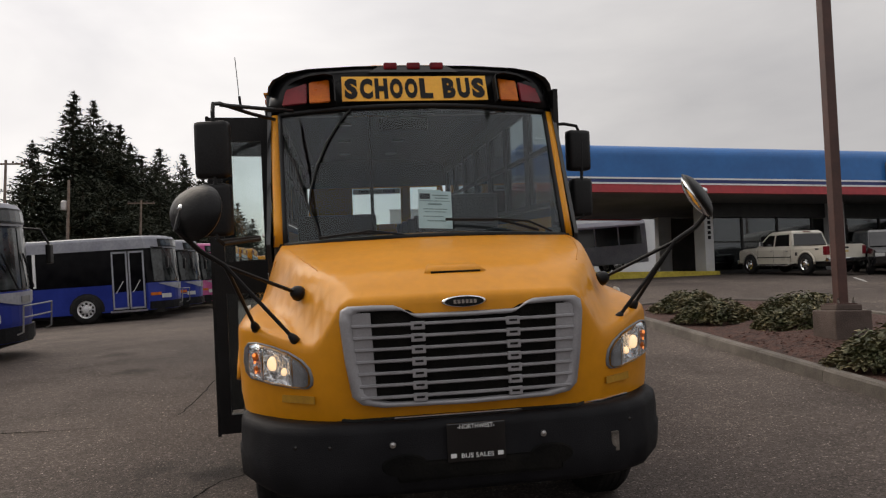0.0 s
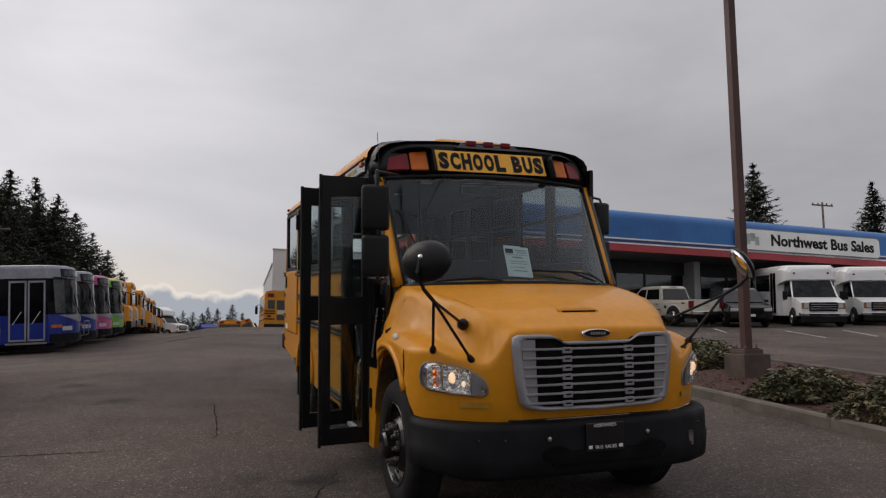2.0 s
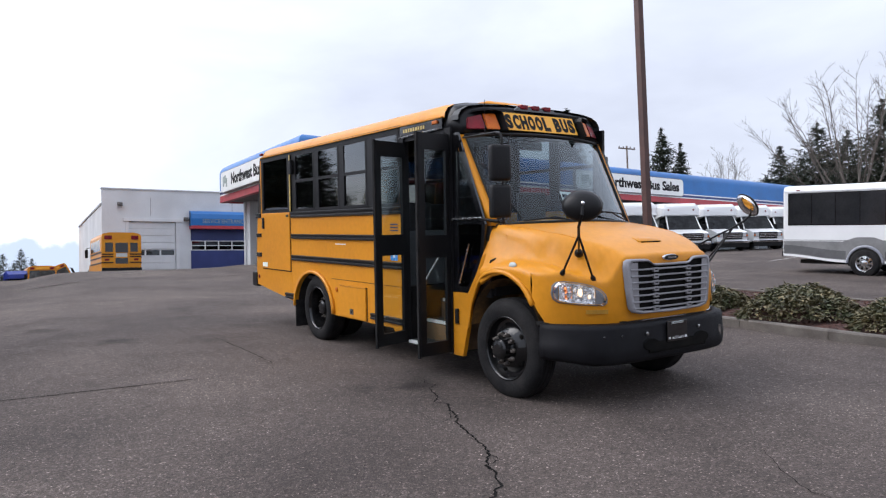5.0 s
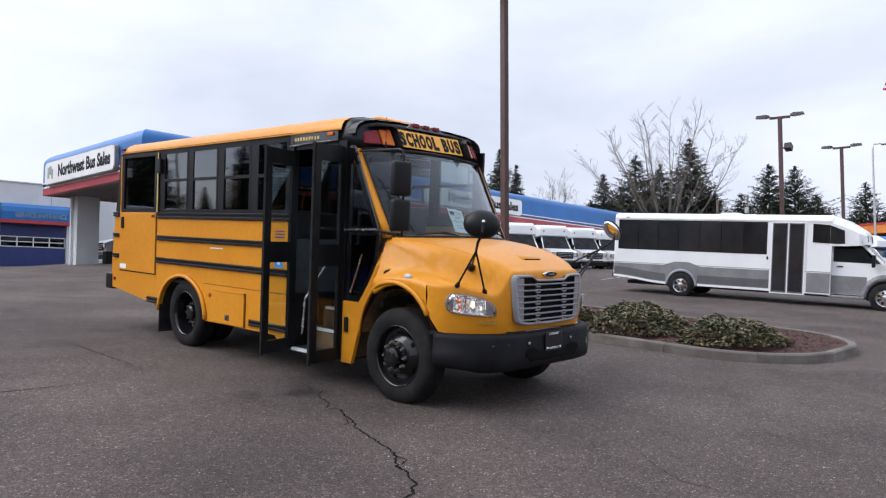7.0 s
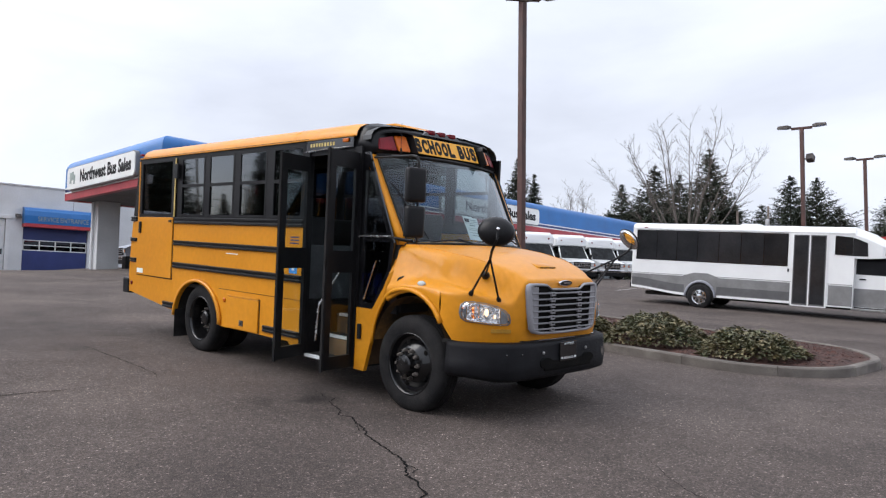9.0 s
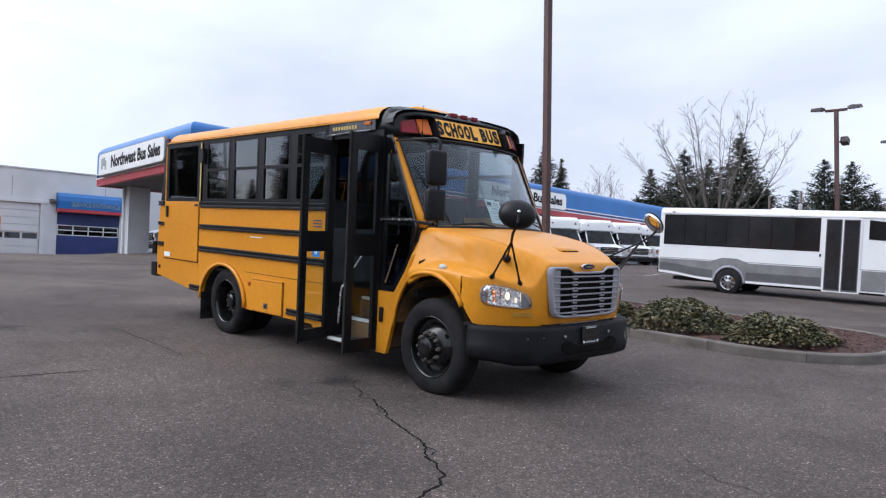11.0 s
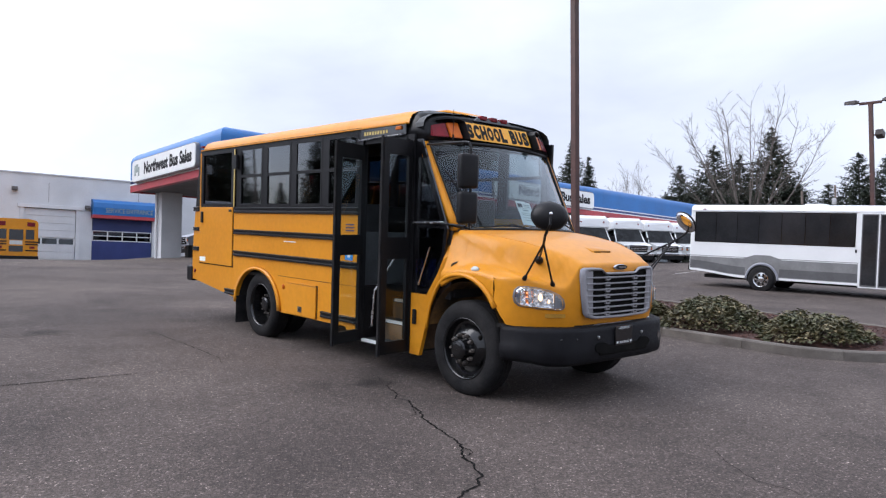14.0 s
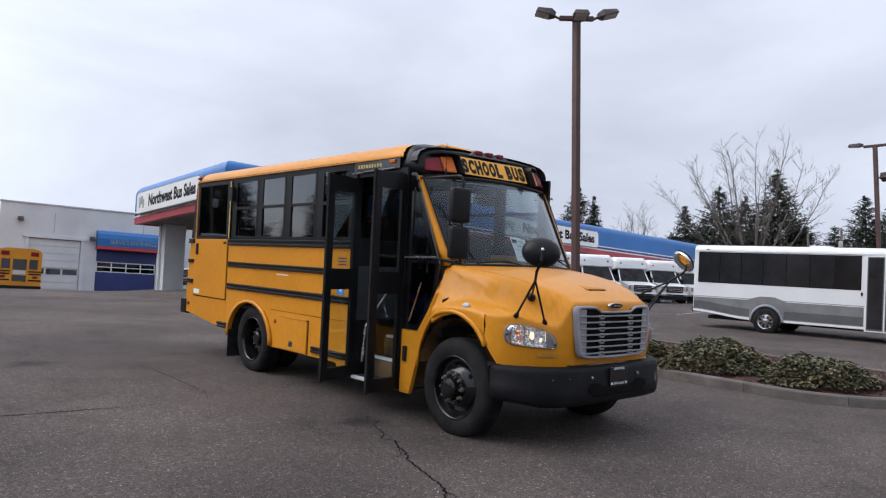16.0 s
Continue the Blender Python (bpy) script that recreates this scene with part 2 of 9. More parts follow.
ASPHALT = asphalt()
DUSTY_YELLOW = surface("dusty_yellow_liner", (0.045, 0.030, 0.016), (0.20, 0.10, 0.025), 3.5, 0.8, fine=30, spread=0.25)
CRACK = surface("crack_filler", (0.006, 0.006, 0.006), (0.016, 0.015, 0.014), 6, 0.95, bump=0.4, fine=120, spec=0.05)
LINE_PAINT = surface("line_paint", (0.34, 0.33, 0.32), (0.55, 0.54, 0.52), 3, 0.8, bump=0.2, fine=70, spread=0.25)
CONCRETE = surface("kerb_concrete", (0.088, 0.076, 0.066), (0.160, 0.142, 0.125), 2.2, 0.88, bump=0.45, fine=70, spread=0.2, random_tint=0.1)
BASE_CONCRETE = surface("pole_base_concrete", (0.065, 0.045, 0.038), (0.115, 0.085, 0.074), 2.5, 0.85, bump=0.4, fine=60, spread=0.18)
MULCH = surface("bark_mulch", (0.035, 0.014, 0.010), (0.095, 0.040, 0.030), 9, 0.95, bump=1.0, fine=45, spread=0.4)
def leaf_tones(m):
    """Each leaf takes its own tone, from deep green to dry yellow-green."""
    n, l = m.node_tree.nodes, m.node_tree.links
    b = n["Principled BSDF"]
    geo, rmp, mul = n.new("ShaderNodeNewGeometry"), n.new("ShaderNodeValToRGB"), n.new("ShaderNodeMix")
    rmp.color_ramp.elements[0].color, rmp.color_ramp.elements[1].color = (0.6, 0.66, 0.6, 1), (1.45, 1.30, 1.2, 1)
    rmp.color_ramp.elements.new(0.6).color = (1.0, 1.0, 1.0, 1)
    mul.data_type, mul.blend_type = "RGBA", "MULTIPLY"
    mul.inputs["Factor"].default_value = 1.0
    l.new(geo.outputs["Random Per Island"], rmp.inputs["Fac"])
    l.new(b.inputs["Base Color"].links[0].from_socket, mul.inputs[6])
    l.new(rmp.outputs["Color"], mul.inputs[7])
    l.new(mul.outputs[2], b.inputs["Base Color"])


LEAF = surface("shrub_leaf", (0.066, 0.076, 0.036), (0.165, 0.140, 0.078), 2.5, 0.55, fine=9, spread=0.35, spec=0.4)
leaf_tones(LEAF)
leaf_tones(MULCH)
NEEDLE = surface("conifer_needles", (0.030, 0.038, 0.028), (0.070, 0.080, 0.058), 0.5, 0.8, fine=3, spread=0.4, spec=0.2)
BARK = surface("bark", (0.045, 0.035, 0.028), (0.09, 0.075, 0.06), 3, 0.95, bump=0.8, fine=20, spread=0.3)
TWIG = surface("bare_twig", (0.085, 0.072, 0.062), (0.15, 0.128, 0.11), 2, 0.9, fine=12)
YELLOW = surface("school_bus_yellow", (0.60, 0.236, 0.011), (0.66, 0.266, 0.015), 1.2, 0.42, fine=14, coat=0.36, spread=0.05, spec=0.15)
YELLOW.node_tree.nodes["Principled BSDF"].inputs["Coat IOR"].default_value = 1.42
YELLOW.node_tree.nodes["Principled BSDF"].inputs["Coat Roughness"].default_value = 0.17
BLACK_TRIM = surface("black_trim", (0.007, 0.007, 0.008), (0.012, 0.012, 0.013), 3, 0.40, bump=0.1, fine=60, spec=0.2)
CAP_BLACK = surface("black_cap_paint", (0.006, 0.006, 0.007), (0.011, 0.011, 0.012), 3, 0.28, fine=40, spec=0.22)
BLACK_GLOSS = surface("black_gloss_paint", (0.004, 0.004, 0.005), (0.009, 0.009, 0.010), 3, 0.16, fine=40, coat=0.4)
BUMPER = surface("bumper_plastic", (0.0065, 0.0065, 0.008), (0.011, 0.011, 0.013), 5, 0.55, bump=0.25, fine=160, spread=0.12, spec=0.13)
RUBBER = surface("tyre_rubber", (0.011, 0.011, 0.012), (0.024, 0.023, 0.023), 5, 0.80, bump=0.35, fine=55, spread=0.2, spec=0.14)
RIM_BLACK = surface("black_wheel_paint", (0.004, 0.004, 0.005), (0.010, 0.010, 0.010), 6, 0.16, fine=30, spread=0.2, spec=0.5)
DARK_GLASS = surface("dark_bus_glass", (0.003, 0.003, 0.004), (0.007, 0.007, 0.008), 3, 0.14, fine=30, spec=0.09)
# the pale grey patches in this colour stand for sky mirrored in the glass
SHEEN_GLASS = surface("glass_with_painted_sheen", (0.012, 0.015, 0.016), (0.060, 0.070, 0.072), 1.6, 0.12, fine=6, spread=0.45, spec=0.60)
COACH_GLASS = surface("coach_window_glass", (0.016, 0.017, 0.019), (0.030, 0.030, 0.033), 1.2, 0.12, fine=20, spec=0.40, random_tint=0.35)
VAN_GLASS = surface("van_windshield_glass", (0.006, 0.007, 0.008), (0.020, 0.022, 0.024), 2.0, 0.10, fine=8, spread=0.3, spec=0.16)
WHEEL_SILVER = surface("bright_wheel_cover", (0.60, 0.60, 0.61), (0.80, 0.80, 0.81), 9, 0.28, metal=0.45, fine=40, spread=0.12)
LAMP_INNER = surface("grey_lamp_bezel", (0.12, 0.12, 0.125), (0.20, 0.20, 0.21), 9, 0.35, fine=40)
HUB_STEEL = surface("dirty_hub_steel", (0.032, 0.027, 0.024), (0.20, 0.175, 0.155), 18, 0.55, metal=0.35, bump=0.3, fine=60, spread=0.2)
CHROME = surface("chrome", (0.62, 0.63, 0.64), (0.75, 0.76, 0.77), 5, 0.12, metal=1.0, fine=30, spread=0.05)
ALLOY = surface("machined_alloy", (0.42, 0.42, 0.42), (0.60, 0.60, 0.60), 8, 0.30, metal=1.0, fine=40, spread=0.1)
REFLECTOR = surface("lamp_reflector", (0.42, 0.42, 0.43), (0.92, 0.92, 0.92), 26, 0.16, metal=0.75, fine=38, spread=0.30, bump=0.9)
GRILLE_GREY = surface("grille_silver_plastic", (0.25, 0.246, 0.262), (0.31, 0.305, 0.322), 4, 0.34, metal=0.2, fine=80, spread=0.06)
DARK_VOID = surface("radiator_dark", (0.005, 0.005, 0.005), (0.012, 0.011, 0.010), 5, 0.9, bump=0.4, fine=70, spec=0.08)
# grime under the vehicles; also the dark that stands for shade in panel gaps
UNDERBODY = surface("underbody_grime_and_gap_shade", (0.006, 0.006, 0.005), (0.018, 0.016, 0.015), 4, 0.9, bump=0.4, fine=30)
INNER_PANEL = surface("grey_inner_panel", (0.040, 0.043, 0.046), (0.062, 0.066, 0.070), 3, 0.6, fine=40)
SEAT_VINYL = surface("dark_seat_vinyl", (0.018, 0.018, 0.021), (0.030, 0.030, 0.034), 5, 0.5, bump=0.3, fine=45)
STEP_RUBBER = surface("step_tread_rubber", (0.02, 0.02, 0.02), (0.05, 0.048, 0.046), 5, 0.85, bump=0.5, fine=60)
STEP_KICK = surface("brown_step_riser", (0.12, 0.072, 0.040), (0.19, 0.12, 0.07), 4, 0.7, fine=25)
STEEL_BRIGHT = surface("bright_handrail_steel", (0.55, 0.55, 0.56), (0.72, 0.72, 0.73), 5, 0.25, metal=1.0, fine=40)
TINT = pane("tinted_bus_glass", (0.20, 0.205, 0.21), 0.03, 0.105)
DARK_TINT = pane("dark_tinted_glass", (0.16, 0.16, 0.17), 0.02, 0.06)
HALF_TINT = pane("lightly_tinted_glass", (0.60, 0.64, 0.65), 0.02, 0.06)
CLEAR = pane("clear_glass", (0.86, 0.90, 0.90))
WINDSHIELD = pane("windshield_glass", (0.62, 0.71, 0.73), 0.01, 0.035, 3.4)
LENS = pane("lamp_lens", (0.95, 0.96, 0.97))
MIRROR = surface("mirror_face", (0.80, 0.81, 0.82), (0.84, 0.85, 0.86), 3, 0.02, metal=1.0, fine=10, spread=0.01)
RED_LENS = surface("red_lens", (0.12, 0.004, 0.010), (0.20, 0.006, 0.014), 6, 0.30, fine=60, spec=0.25)
AMBER_LENS = surface("amber_lens", (0.46, 0.095, 0.006), (0.58, 0.15, 0.010), 6, 0.30, fine=60, spec=0.25)
DULL_AMBER = surface("dull_amber_reflector", (0.34, 0.17, 0.010), (0.42, 0.21, 0.014), 4, 0.5, fine=40)
SIGN_YELLOW = surface("reflective_sign_yellow", (0.78, 0.36, 0.02), (0.84, 0.42, 0.03), 3, 0.45, fine=50, spread=0.04)
WHITE_PAINT = surface("white_vehicle_paint", (0.75, 0.76, 0.76), (0.80, 0.81, 0.81), 0.8, 0.3, fine=12, coat=0.4, spread=0.012)
CREAM_PAINT = surface("cream_truck_paint", (0.50, 0.47, 0.41), (0.58, 0.55, 0.48), 1.5, 0.28, fine=12, coat=0.5, spread=0.03)
GREY_BAND = surface("grey_vehicle_paint", (0.17, 0.17, 0.17), (0.23, 0.23, 0.23), 2, 0.4, fine=14, spread=0.05)
METAL_GREY = surface("darker_grey_vehicle_paint", (0.085, 0.085, 0.088), (0.12, 0.12, 0.124), 2, 0.4, fine=14, spread=0.05)
BLUE_PAINT = surface("blue_transit_paint", (0.010, 0.024, 0.20), (0.016, 0.036, 0.26), 1.5, 0.35, fine=14, coat=0.12, spread=0.06, spec=0.25)
PINK_PAINT = surface("pink_transit_paint", (0.42, 0.06, 0.20), (0.50, 0.09, 0.27), 1.5, 0.35, fine=14, coat=0.3)
GREEN_PAINT = surface("green_transit_paint", (0.13, 0.40, 0.035), (0.18, 0.48, 0.06), 1.5, 0.35, fine=14, coat=0.3)
TRANSIT_GREY = surface("transit_roof_grey", (0.24, 0.25, 0.29), (0.32, 0.33, 0.37), 1.5, 0.45, fine=14)
FASCIA_BLUE = surface("fascia_blue", (0.007, 0.118, 0.36), (0.012, 0.150, 0.44), 0.6, 0.40, fine=5, coat=0.08, spread=0.05)
FASCIA_RED = surface("fascia_red", (0.36, 0.030, 0.042), (0.45, 0.045, 0.055), 0.6, 0.35, fine=5)
FASCIA_WHITE = surface("fascia_white", (0.70, 0.71, 0.72), (0.80, 0.81, 0.81), 0.8, 0.4, fine=6, spread=0.03)
SIGN_WHITE = surface("sign_face_white", (0.72, 0.73, 0.71), (0.80, 0.80, 0.78), 0.8, 0.4, fine=6, spread=0.03)
SIGN_BLACK = surface("sign_lettering", (0.008, 0.008, 0.009), (0.016, 0.016, 0.017), 3, 0.6, fine=20, spec=0.15)
LOGO_GREY = surface("sign_mark_grey_green", (0.22, 0.27, 0.25), (0.36, 0.40, 0.37), 2.5, 0.5, fine=10)
STUCCO = surface("white_stucco", (0.55, 0.565, 0.58), (0.66, 0.675, 0.69), 0.4, 0.9, bump=0.25, fine=12, spread=0.05)
COLUMN_WHITE = surface("column_white", (0.50, 0.51, 0.52), (0.60, 0.61, 0.62), 0.7, 0.85, bump=0.2, fine=14, spread=0.05)
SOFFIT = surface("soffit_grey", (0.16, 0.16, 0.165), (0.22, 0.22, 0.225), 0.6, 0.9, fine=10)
DOOR_WHITE = surface("garage_door_white", (0.58, 0.59, 0.60), (0.66, 0.67, 0.68), 0.8, 0.5, fine=10, spread=0.04)
DOOR_BLUE = surface("garage_door_blue", (0.018, 0.030, 0.13), (0.026, 0.042, 0.17), 0.8, 0.45, fine=10, spread=0.05)
SHOW_GLASS = pane("showroom_glass", (0.40, 0.42, 0.43), 0.03, 0.075)
DARK_FRAME = surface("dark_window_frame", (0.012, 0.012, 0.012), (0.024, 0.024, 0.024), 3, 0.5, fine=30)
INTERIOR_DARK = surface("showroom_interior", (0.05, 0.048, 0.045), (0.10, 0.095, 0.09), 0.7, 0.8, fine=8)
POLE_BROWN = surface("brown_pole_paint", (0.046, 0.017, 0.013), (0.078, 0.031, 0.024), 2.5, 0.55, fine=25, spread=0.12)
LAMP_HEAD = surface("bronze_lamp_head", (0.045, 0.036, 0.032), (0.08, 0.066, 0.06), 3, 0.5, fine=25)
LAMP_GLASS = surface("lamp_glass_cover", (0.45, 0.46, 0.46), (0.55, 0.56, 0.56), 3, 0.2, fine=25)
KERB_YELLOW = surface("yellow_kerb_paint", (0.42, 0.33, 0.04), (0.55, 0.44, 0.07), 2, 0.75, fine=15, spread=0.2)
WOOD_POLE = surface("weathered_wood_pole", (0.14, 0.11, 0.095), (0.22, 0.18, 0.155), 2, 0.9, fine=15, spread=0.2)
METAL_POLE = surface("galvanised_pole", (0.40, 0.40, 0.41), (0.52, 0.52, 0.53), 2, 0.45, metal=0.5, fine=20)
FLAG_RED = surface("flag_red", (0.36, 0.03, 0.05), (0.46, 0.05, 0.07), 2, 0.8, fine=20)
FLAG_WHITE = surface("flag_white", (0.62, 0.60, 0.62), (0.74, 0.72, 0.74), 2, 0.8, fine=20)
FLAG_BLUE = surface("flag_blue", (0.03, 0.04, 0.14), (0.05, 0.06, 0.20), 2, 0.8, fine=20)
PAPER = surface("white_paper", (0.70, 0.76, 0.74), (0.78, 0.83, 0.81), 5, 0.8, fine=30, spread=0.03)
CARD = surface("pale_card", (0.50, 0.53, 0.53), (0.58, 0.61, 0.61), 5, 0.8, fine=30, spread=0.03)
STICKER_BLUE = surface("access_sticker_blue", (0.03, 0.22, 0.62), (0.05, 0.27, 0.70), 5, 0.5, fine=30)
GOLD_LETTER = surface("gold_lettering", (0.50, 0.36, 0.10), (0.62, 0.46, 0.15), 5, 0.45, fine=30)
ORANGE_BAND = surface("orange_canopy_band", (0.62, 0.17, 0.02), (0.72, 0.24, 0.04), 1, 0.5, fine=6)
HEAD_BULB = lamp_glow("headlamp_bulb", (1.0, 0.72, 0.46), 1.3)
SIGNAL_BULB = lamp_glow("signal_bulb", (1.0, 0.26, 0.06), 1.9)

# ---- mesh tools ----
def finish(bm, name, material, smooth=False):
    bmesh.ops.recalc_face_normals(bm, faces=bm.faces)
    me = bpy.data.meshes.new(name)
    for f in bm.faces:
        f.smooth = smooth
    bm.to_mesh(me)
    bm.free()
    me.materials.append(material)
    return me


def part(name, bm, material, parent=None, label="", smooth=False, at=None):
    ob = new(name, finish(bm, name, material, smooth))
    if parent is not None:
        ob.parent = parent
    if at is not None:
        ob.matrix_basis = at
    return tagged(ob, label)


def thing(name, m, label, category, group=""):
    """An Empty at the base of a thing, to which its parts are parented."""
    ob = new(name)
    ob.empty_display_size = 0.3
    ob.matrix_basis = m
    return tagged(ob, label, category, group)


def box(x0, x1, y0, y1, z0, z1, bevel=0.0, bm=None, m=None):
    own = bmesh.new()
    vs = [own.verts.new((x, y, z)) for x in (x0, x1) for y in (y0, y1) for z in (z0, z1)]
    for q in ((0, 1, 3, 2), (4, 6, 7, 5), (0, 4, 5, 1), (2, 3, 7, 6), (0, 2, 6, 4), (1, 5, 7, 3)):
        own.faces.new([vs[i] for i in q])
    if bevel:
        bmesh.ops.bevel(own, geom=own.edges[:], offset=bevel, segments=2, profile=0.6, affect="EDGES")
    if m is not None:
        own.transform(m)
    return join(bm, own)


def join(bm, own):
    if bm is None:
        return own
    me = bpy.data.meshes.new("scrap")
    own.to_mesh(me)
    own.free()
    bm.from_mesh(me)
    bpy.data.meshes.remove(me)
    return bm


def loft(rings, closed=True, caps=True, bm=None):
    """Quads between rings of equal length."""
    own = bmesh.new() if bm is None else bm
    rows = [[own.verts.new(p) for p in r] for r in rings]
    n = len(rows[0])
    for a, b in zip(rows, rows[1:]):
        for i in range(n if closed else n - 1):
            j = (i + 1) % n
            own.faces.new((a[i], a[j], b[j], b[i]))
    if caps and closed:
        own.faces.new(rows[0][::-1])
        own.faces.new(rows[-1])
    return own


def prism(outline, axis, a, b, bevel=0.0, bm=None):
    """A polygon of (u, v) pairs drawn out from a to b along axis 0, 1 or 2."""
    def at(u, v, w):
        return ((w, u, v), (u, w, v), (u, v, w))[axis]
    own = bmesh.new()
    lo, hi = [own.verts.new(at(u, v, a)) for u, v in outline], [own.verts.new(at(u, v, b)) for u, v in outline]
    n = len(outline)
    for i in range(n):
        own.faces.new((lo[i], lo[(i + 1) % n], hi[(i + 1) % n], hi[i]))
    own.faces.new(lo[::-1])
    own.faces.new(hi)
    if bevel:
        rim = [e for e in own.edges if len(e.link_faces) == 2 and any(len(f.verts) == n and n != 4 or f.verts[0] in lo and all(v in lo for v in f.verts) or all(v in hi for v in f.verts) for f in e.link_faces)]
        bmesh.ops.bevel(own, geom=rim, offset=bevel, segments=2, profile=0.6, affect="EDGES")
    return join(bm, own)


def tube(path, r, sides=8, bm=None):
    """A round bar along a line of points; r may be one radius or one for each point."""
    pts = [Vector(p) for p in path]
    radii = r if isinstance(r, (list, tuple)) else [r] * len(pts)
    rings, side = [], None
    for i, p in enumerate(pts):
        d = (pts[min(i + 1, len(pts) - 1)] - pts[max(i - 1, 0)]).normalized()
        if side is None:
            side = d.cross(Vector((0.31, 0.52, 0.8))).normalized()
        side = (side - d * side.dot(d)).normalized()
        other = d.cross(side)
        rings.append([p + radii[i] * (math.cos(2 * math.pi * k / sides) * side + math.sin(2 * math.pi * k / sides) * other) for k in range(sides)])
    return loft(rings, bm=bm)


def lathe(profile, axis=2, sides=32, m=None, bm=None, closed=False):
    """(radius, height) pairs turned about an axis through the origin."""
    rings = []
    for r, h in profile:
        ring = []
        for k in range(sides):
            c, s = r * math.cos(2 * math.pi * k / sides), r * math.sin(2 * math.pi * k / sides)
            ring.append(((h, c, s), (c, h, s), (c, s, h))[axis])
        rings.append(ring)
    own = loft(rings, caps=not closed)
    if m is not None:
        own.transform(m)
    return join(bm, own)


def ball(centre, radii, bm=None, sub=2):
    own = bmesh.new()
    bmesh.ops.create_icosphere(own, subdivisions=sub, radius=1.0)
    own.transform(Matrix.Translation(centre) @ Matrix.Diagonal((*radii, 1)))
    return join(bm, own)


def letters(text, height, m, depth=0.004, bm=None, stretch=1.0, bold=0.0, width=None):
    """Raised letters in the built-in font, centred on m's origin, in m's xy plane."""
    cu = bpy.data.curves.new("lettering", "FONT")
    cu.body, cu.size, cu.extrude, cu.offset = text, height / 0.70, depth, bold
    cu.align_x, cu.align_y, cu.resolution_u = "CENTER", "CENTER", 3
    ob = bpy.data.objects.new("lettering", cu)
    me = bpy.data.meshes.new_from_object(ob)
    if width:
        xs, ys = [v.co.x for v in me.vertices], [v.co.y for v in me.vertices]
        stretch = width / (max(xs) - min(xs))
        me.transform(Matrix.Diagonal((1, height / (max(ys) - min(ys)), 1, 1)) @ Matrix.Translation((-(max(xs) + min(xs)) / 2, -(max(ys) + min(ys)) / 2, 0)))
    me.transform(m @ Matrix.Diagonal((stretch, 1, 1, 1)))
    own = bm or bmesh.new()
    own.from_mesh(me)
    bpy.data.objects.remove(ob)
    bpy.data.curves.remove(cu)
    bpy.data.meshes.remove(me)
    return own


def block_letters(text, height, width, m, depth, bold):
    """Condensed lettering: every letter squeezed to the same width, on even spaces; one mesh a letter."""
    step = width / (len(text) - 0.45 * text.count(" "))
    out, x = [], -width / 2
    for ch in text:
        if ch != " ":
            out.append(letters(ch, height, m @ Matrix.Translation((x + step * 0.5, 0, 0)), depth, bold=bold, width=step * 0.86))
        x += step * (0.55 if ch == " " else 1.0)
    return out


def words(text, height, m, depth, bold, width):
    """The same lettering as letters(), one mesh a word."""
    out, x = [], 0.0
    parts = [letters(w, height, Matrix(), depth, bold=bold) for w in text.split()]
    for bm in parts:
        lo, hi = min(v.co.x for v in bm.verts), max(v.co.x for v in bm.verts)
        bm.transform(Matrix.Translation((x - lo, 0, 0)))
        x += hi - lo + height * 0.42
    total = x - height * 0.42
    base = min(v.co.y for v in parts[0].verts)
    for bm in parts:
        bm.transform(Matrix.Diagonal((width / total, 1, 1, 1)) @ Matrix.Translation((-total / 2, base - min(v.co.y for v in bm.verts), 0)))
        bm.transform(m)
    return parts


def interp(table, v):
    """Piecewise line through (key, value) pairs."""
    for (a, p), (b, q) in zip(table, table[1:]):
        if v <= b:
            return p + (q - p) * max(0.0, (v - a) / (b - a))
    return table[-1][1]


def smooth(v):
    v = min(max(v, 0.0), 1.0)
    return v * v * (3 - 2 * v)


def ground_z(x, y):
    """The lot: its slope, a shallow hollow under the school bus, and the fall beyond its far edge."""
    hollow = 0.05 * math.exp(-(x ** 2 + (y - 7.3) ** 2) / 22.0)
    fall = 1.25 * smooth((y - 66.0) / 8.0) * (1 - smooth((x + 1.5) / 2.5))
    return lot_plane(x, y) - hollow - fall


def lot_plane(x, y):
    """The lot slopes up away from the camera and levels off round the buildings."""
    s = 0.022 + 0.03 * x + 0.077 * y
    if x < -3.0 and y > 12.0:
        west = smooth((-3.0 - x) / 3.5)
        line = 1.46 + 0.042 * (min(y, 48.0) - 26.0) - 0.02 * smooth((y - 48.0) / 12.0) * 10
        line -= 0.062 * min(max(-7.0 - x, 0.0), 16.0)
        return s_level(s, x, y) * (1 - west) + min(s_level(s, x, y), line) * west
    return s_level(s, x, y)


def s_level(s, x, y):
    if s > 2.0:
        room = 0.6 + 0.9 * smooth((x - 1.0) / 12.0)
        dip = 0.38 * smooth((y - 38.0) / 12.0) * (1 - smooth((x - 2.0) / 8.0))
        return 2.0 + room * math.tanh((s - 2.0) / room) - dip
    if s < -1.0:
        return -1.0 - 1.5 * math.tanh((-1.0 - s) / 1.5)
    return s


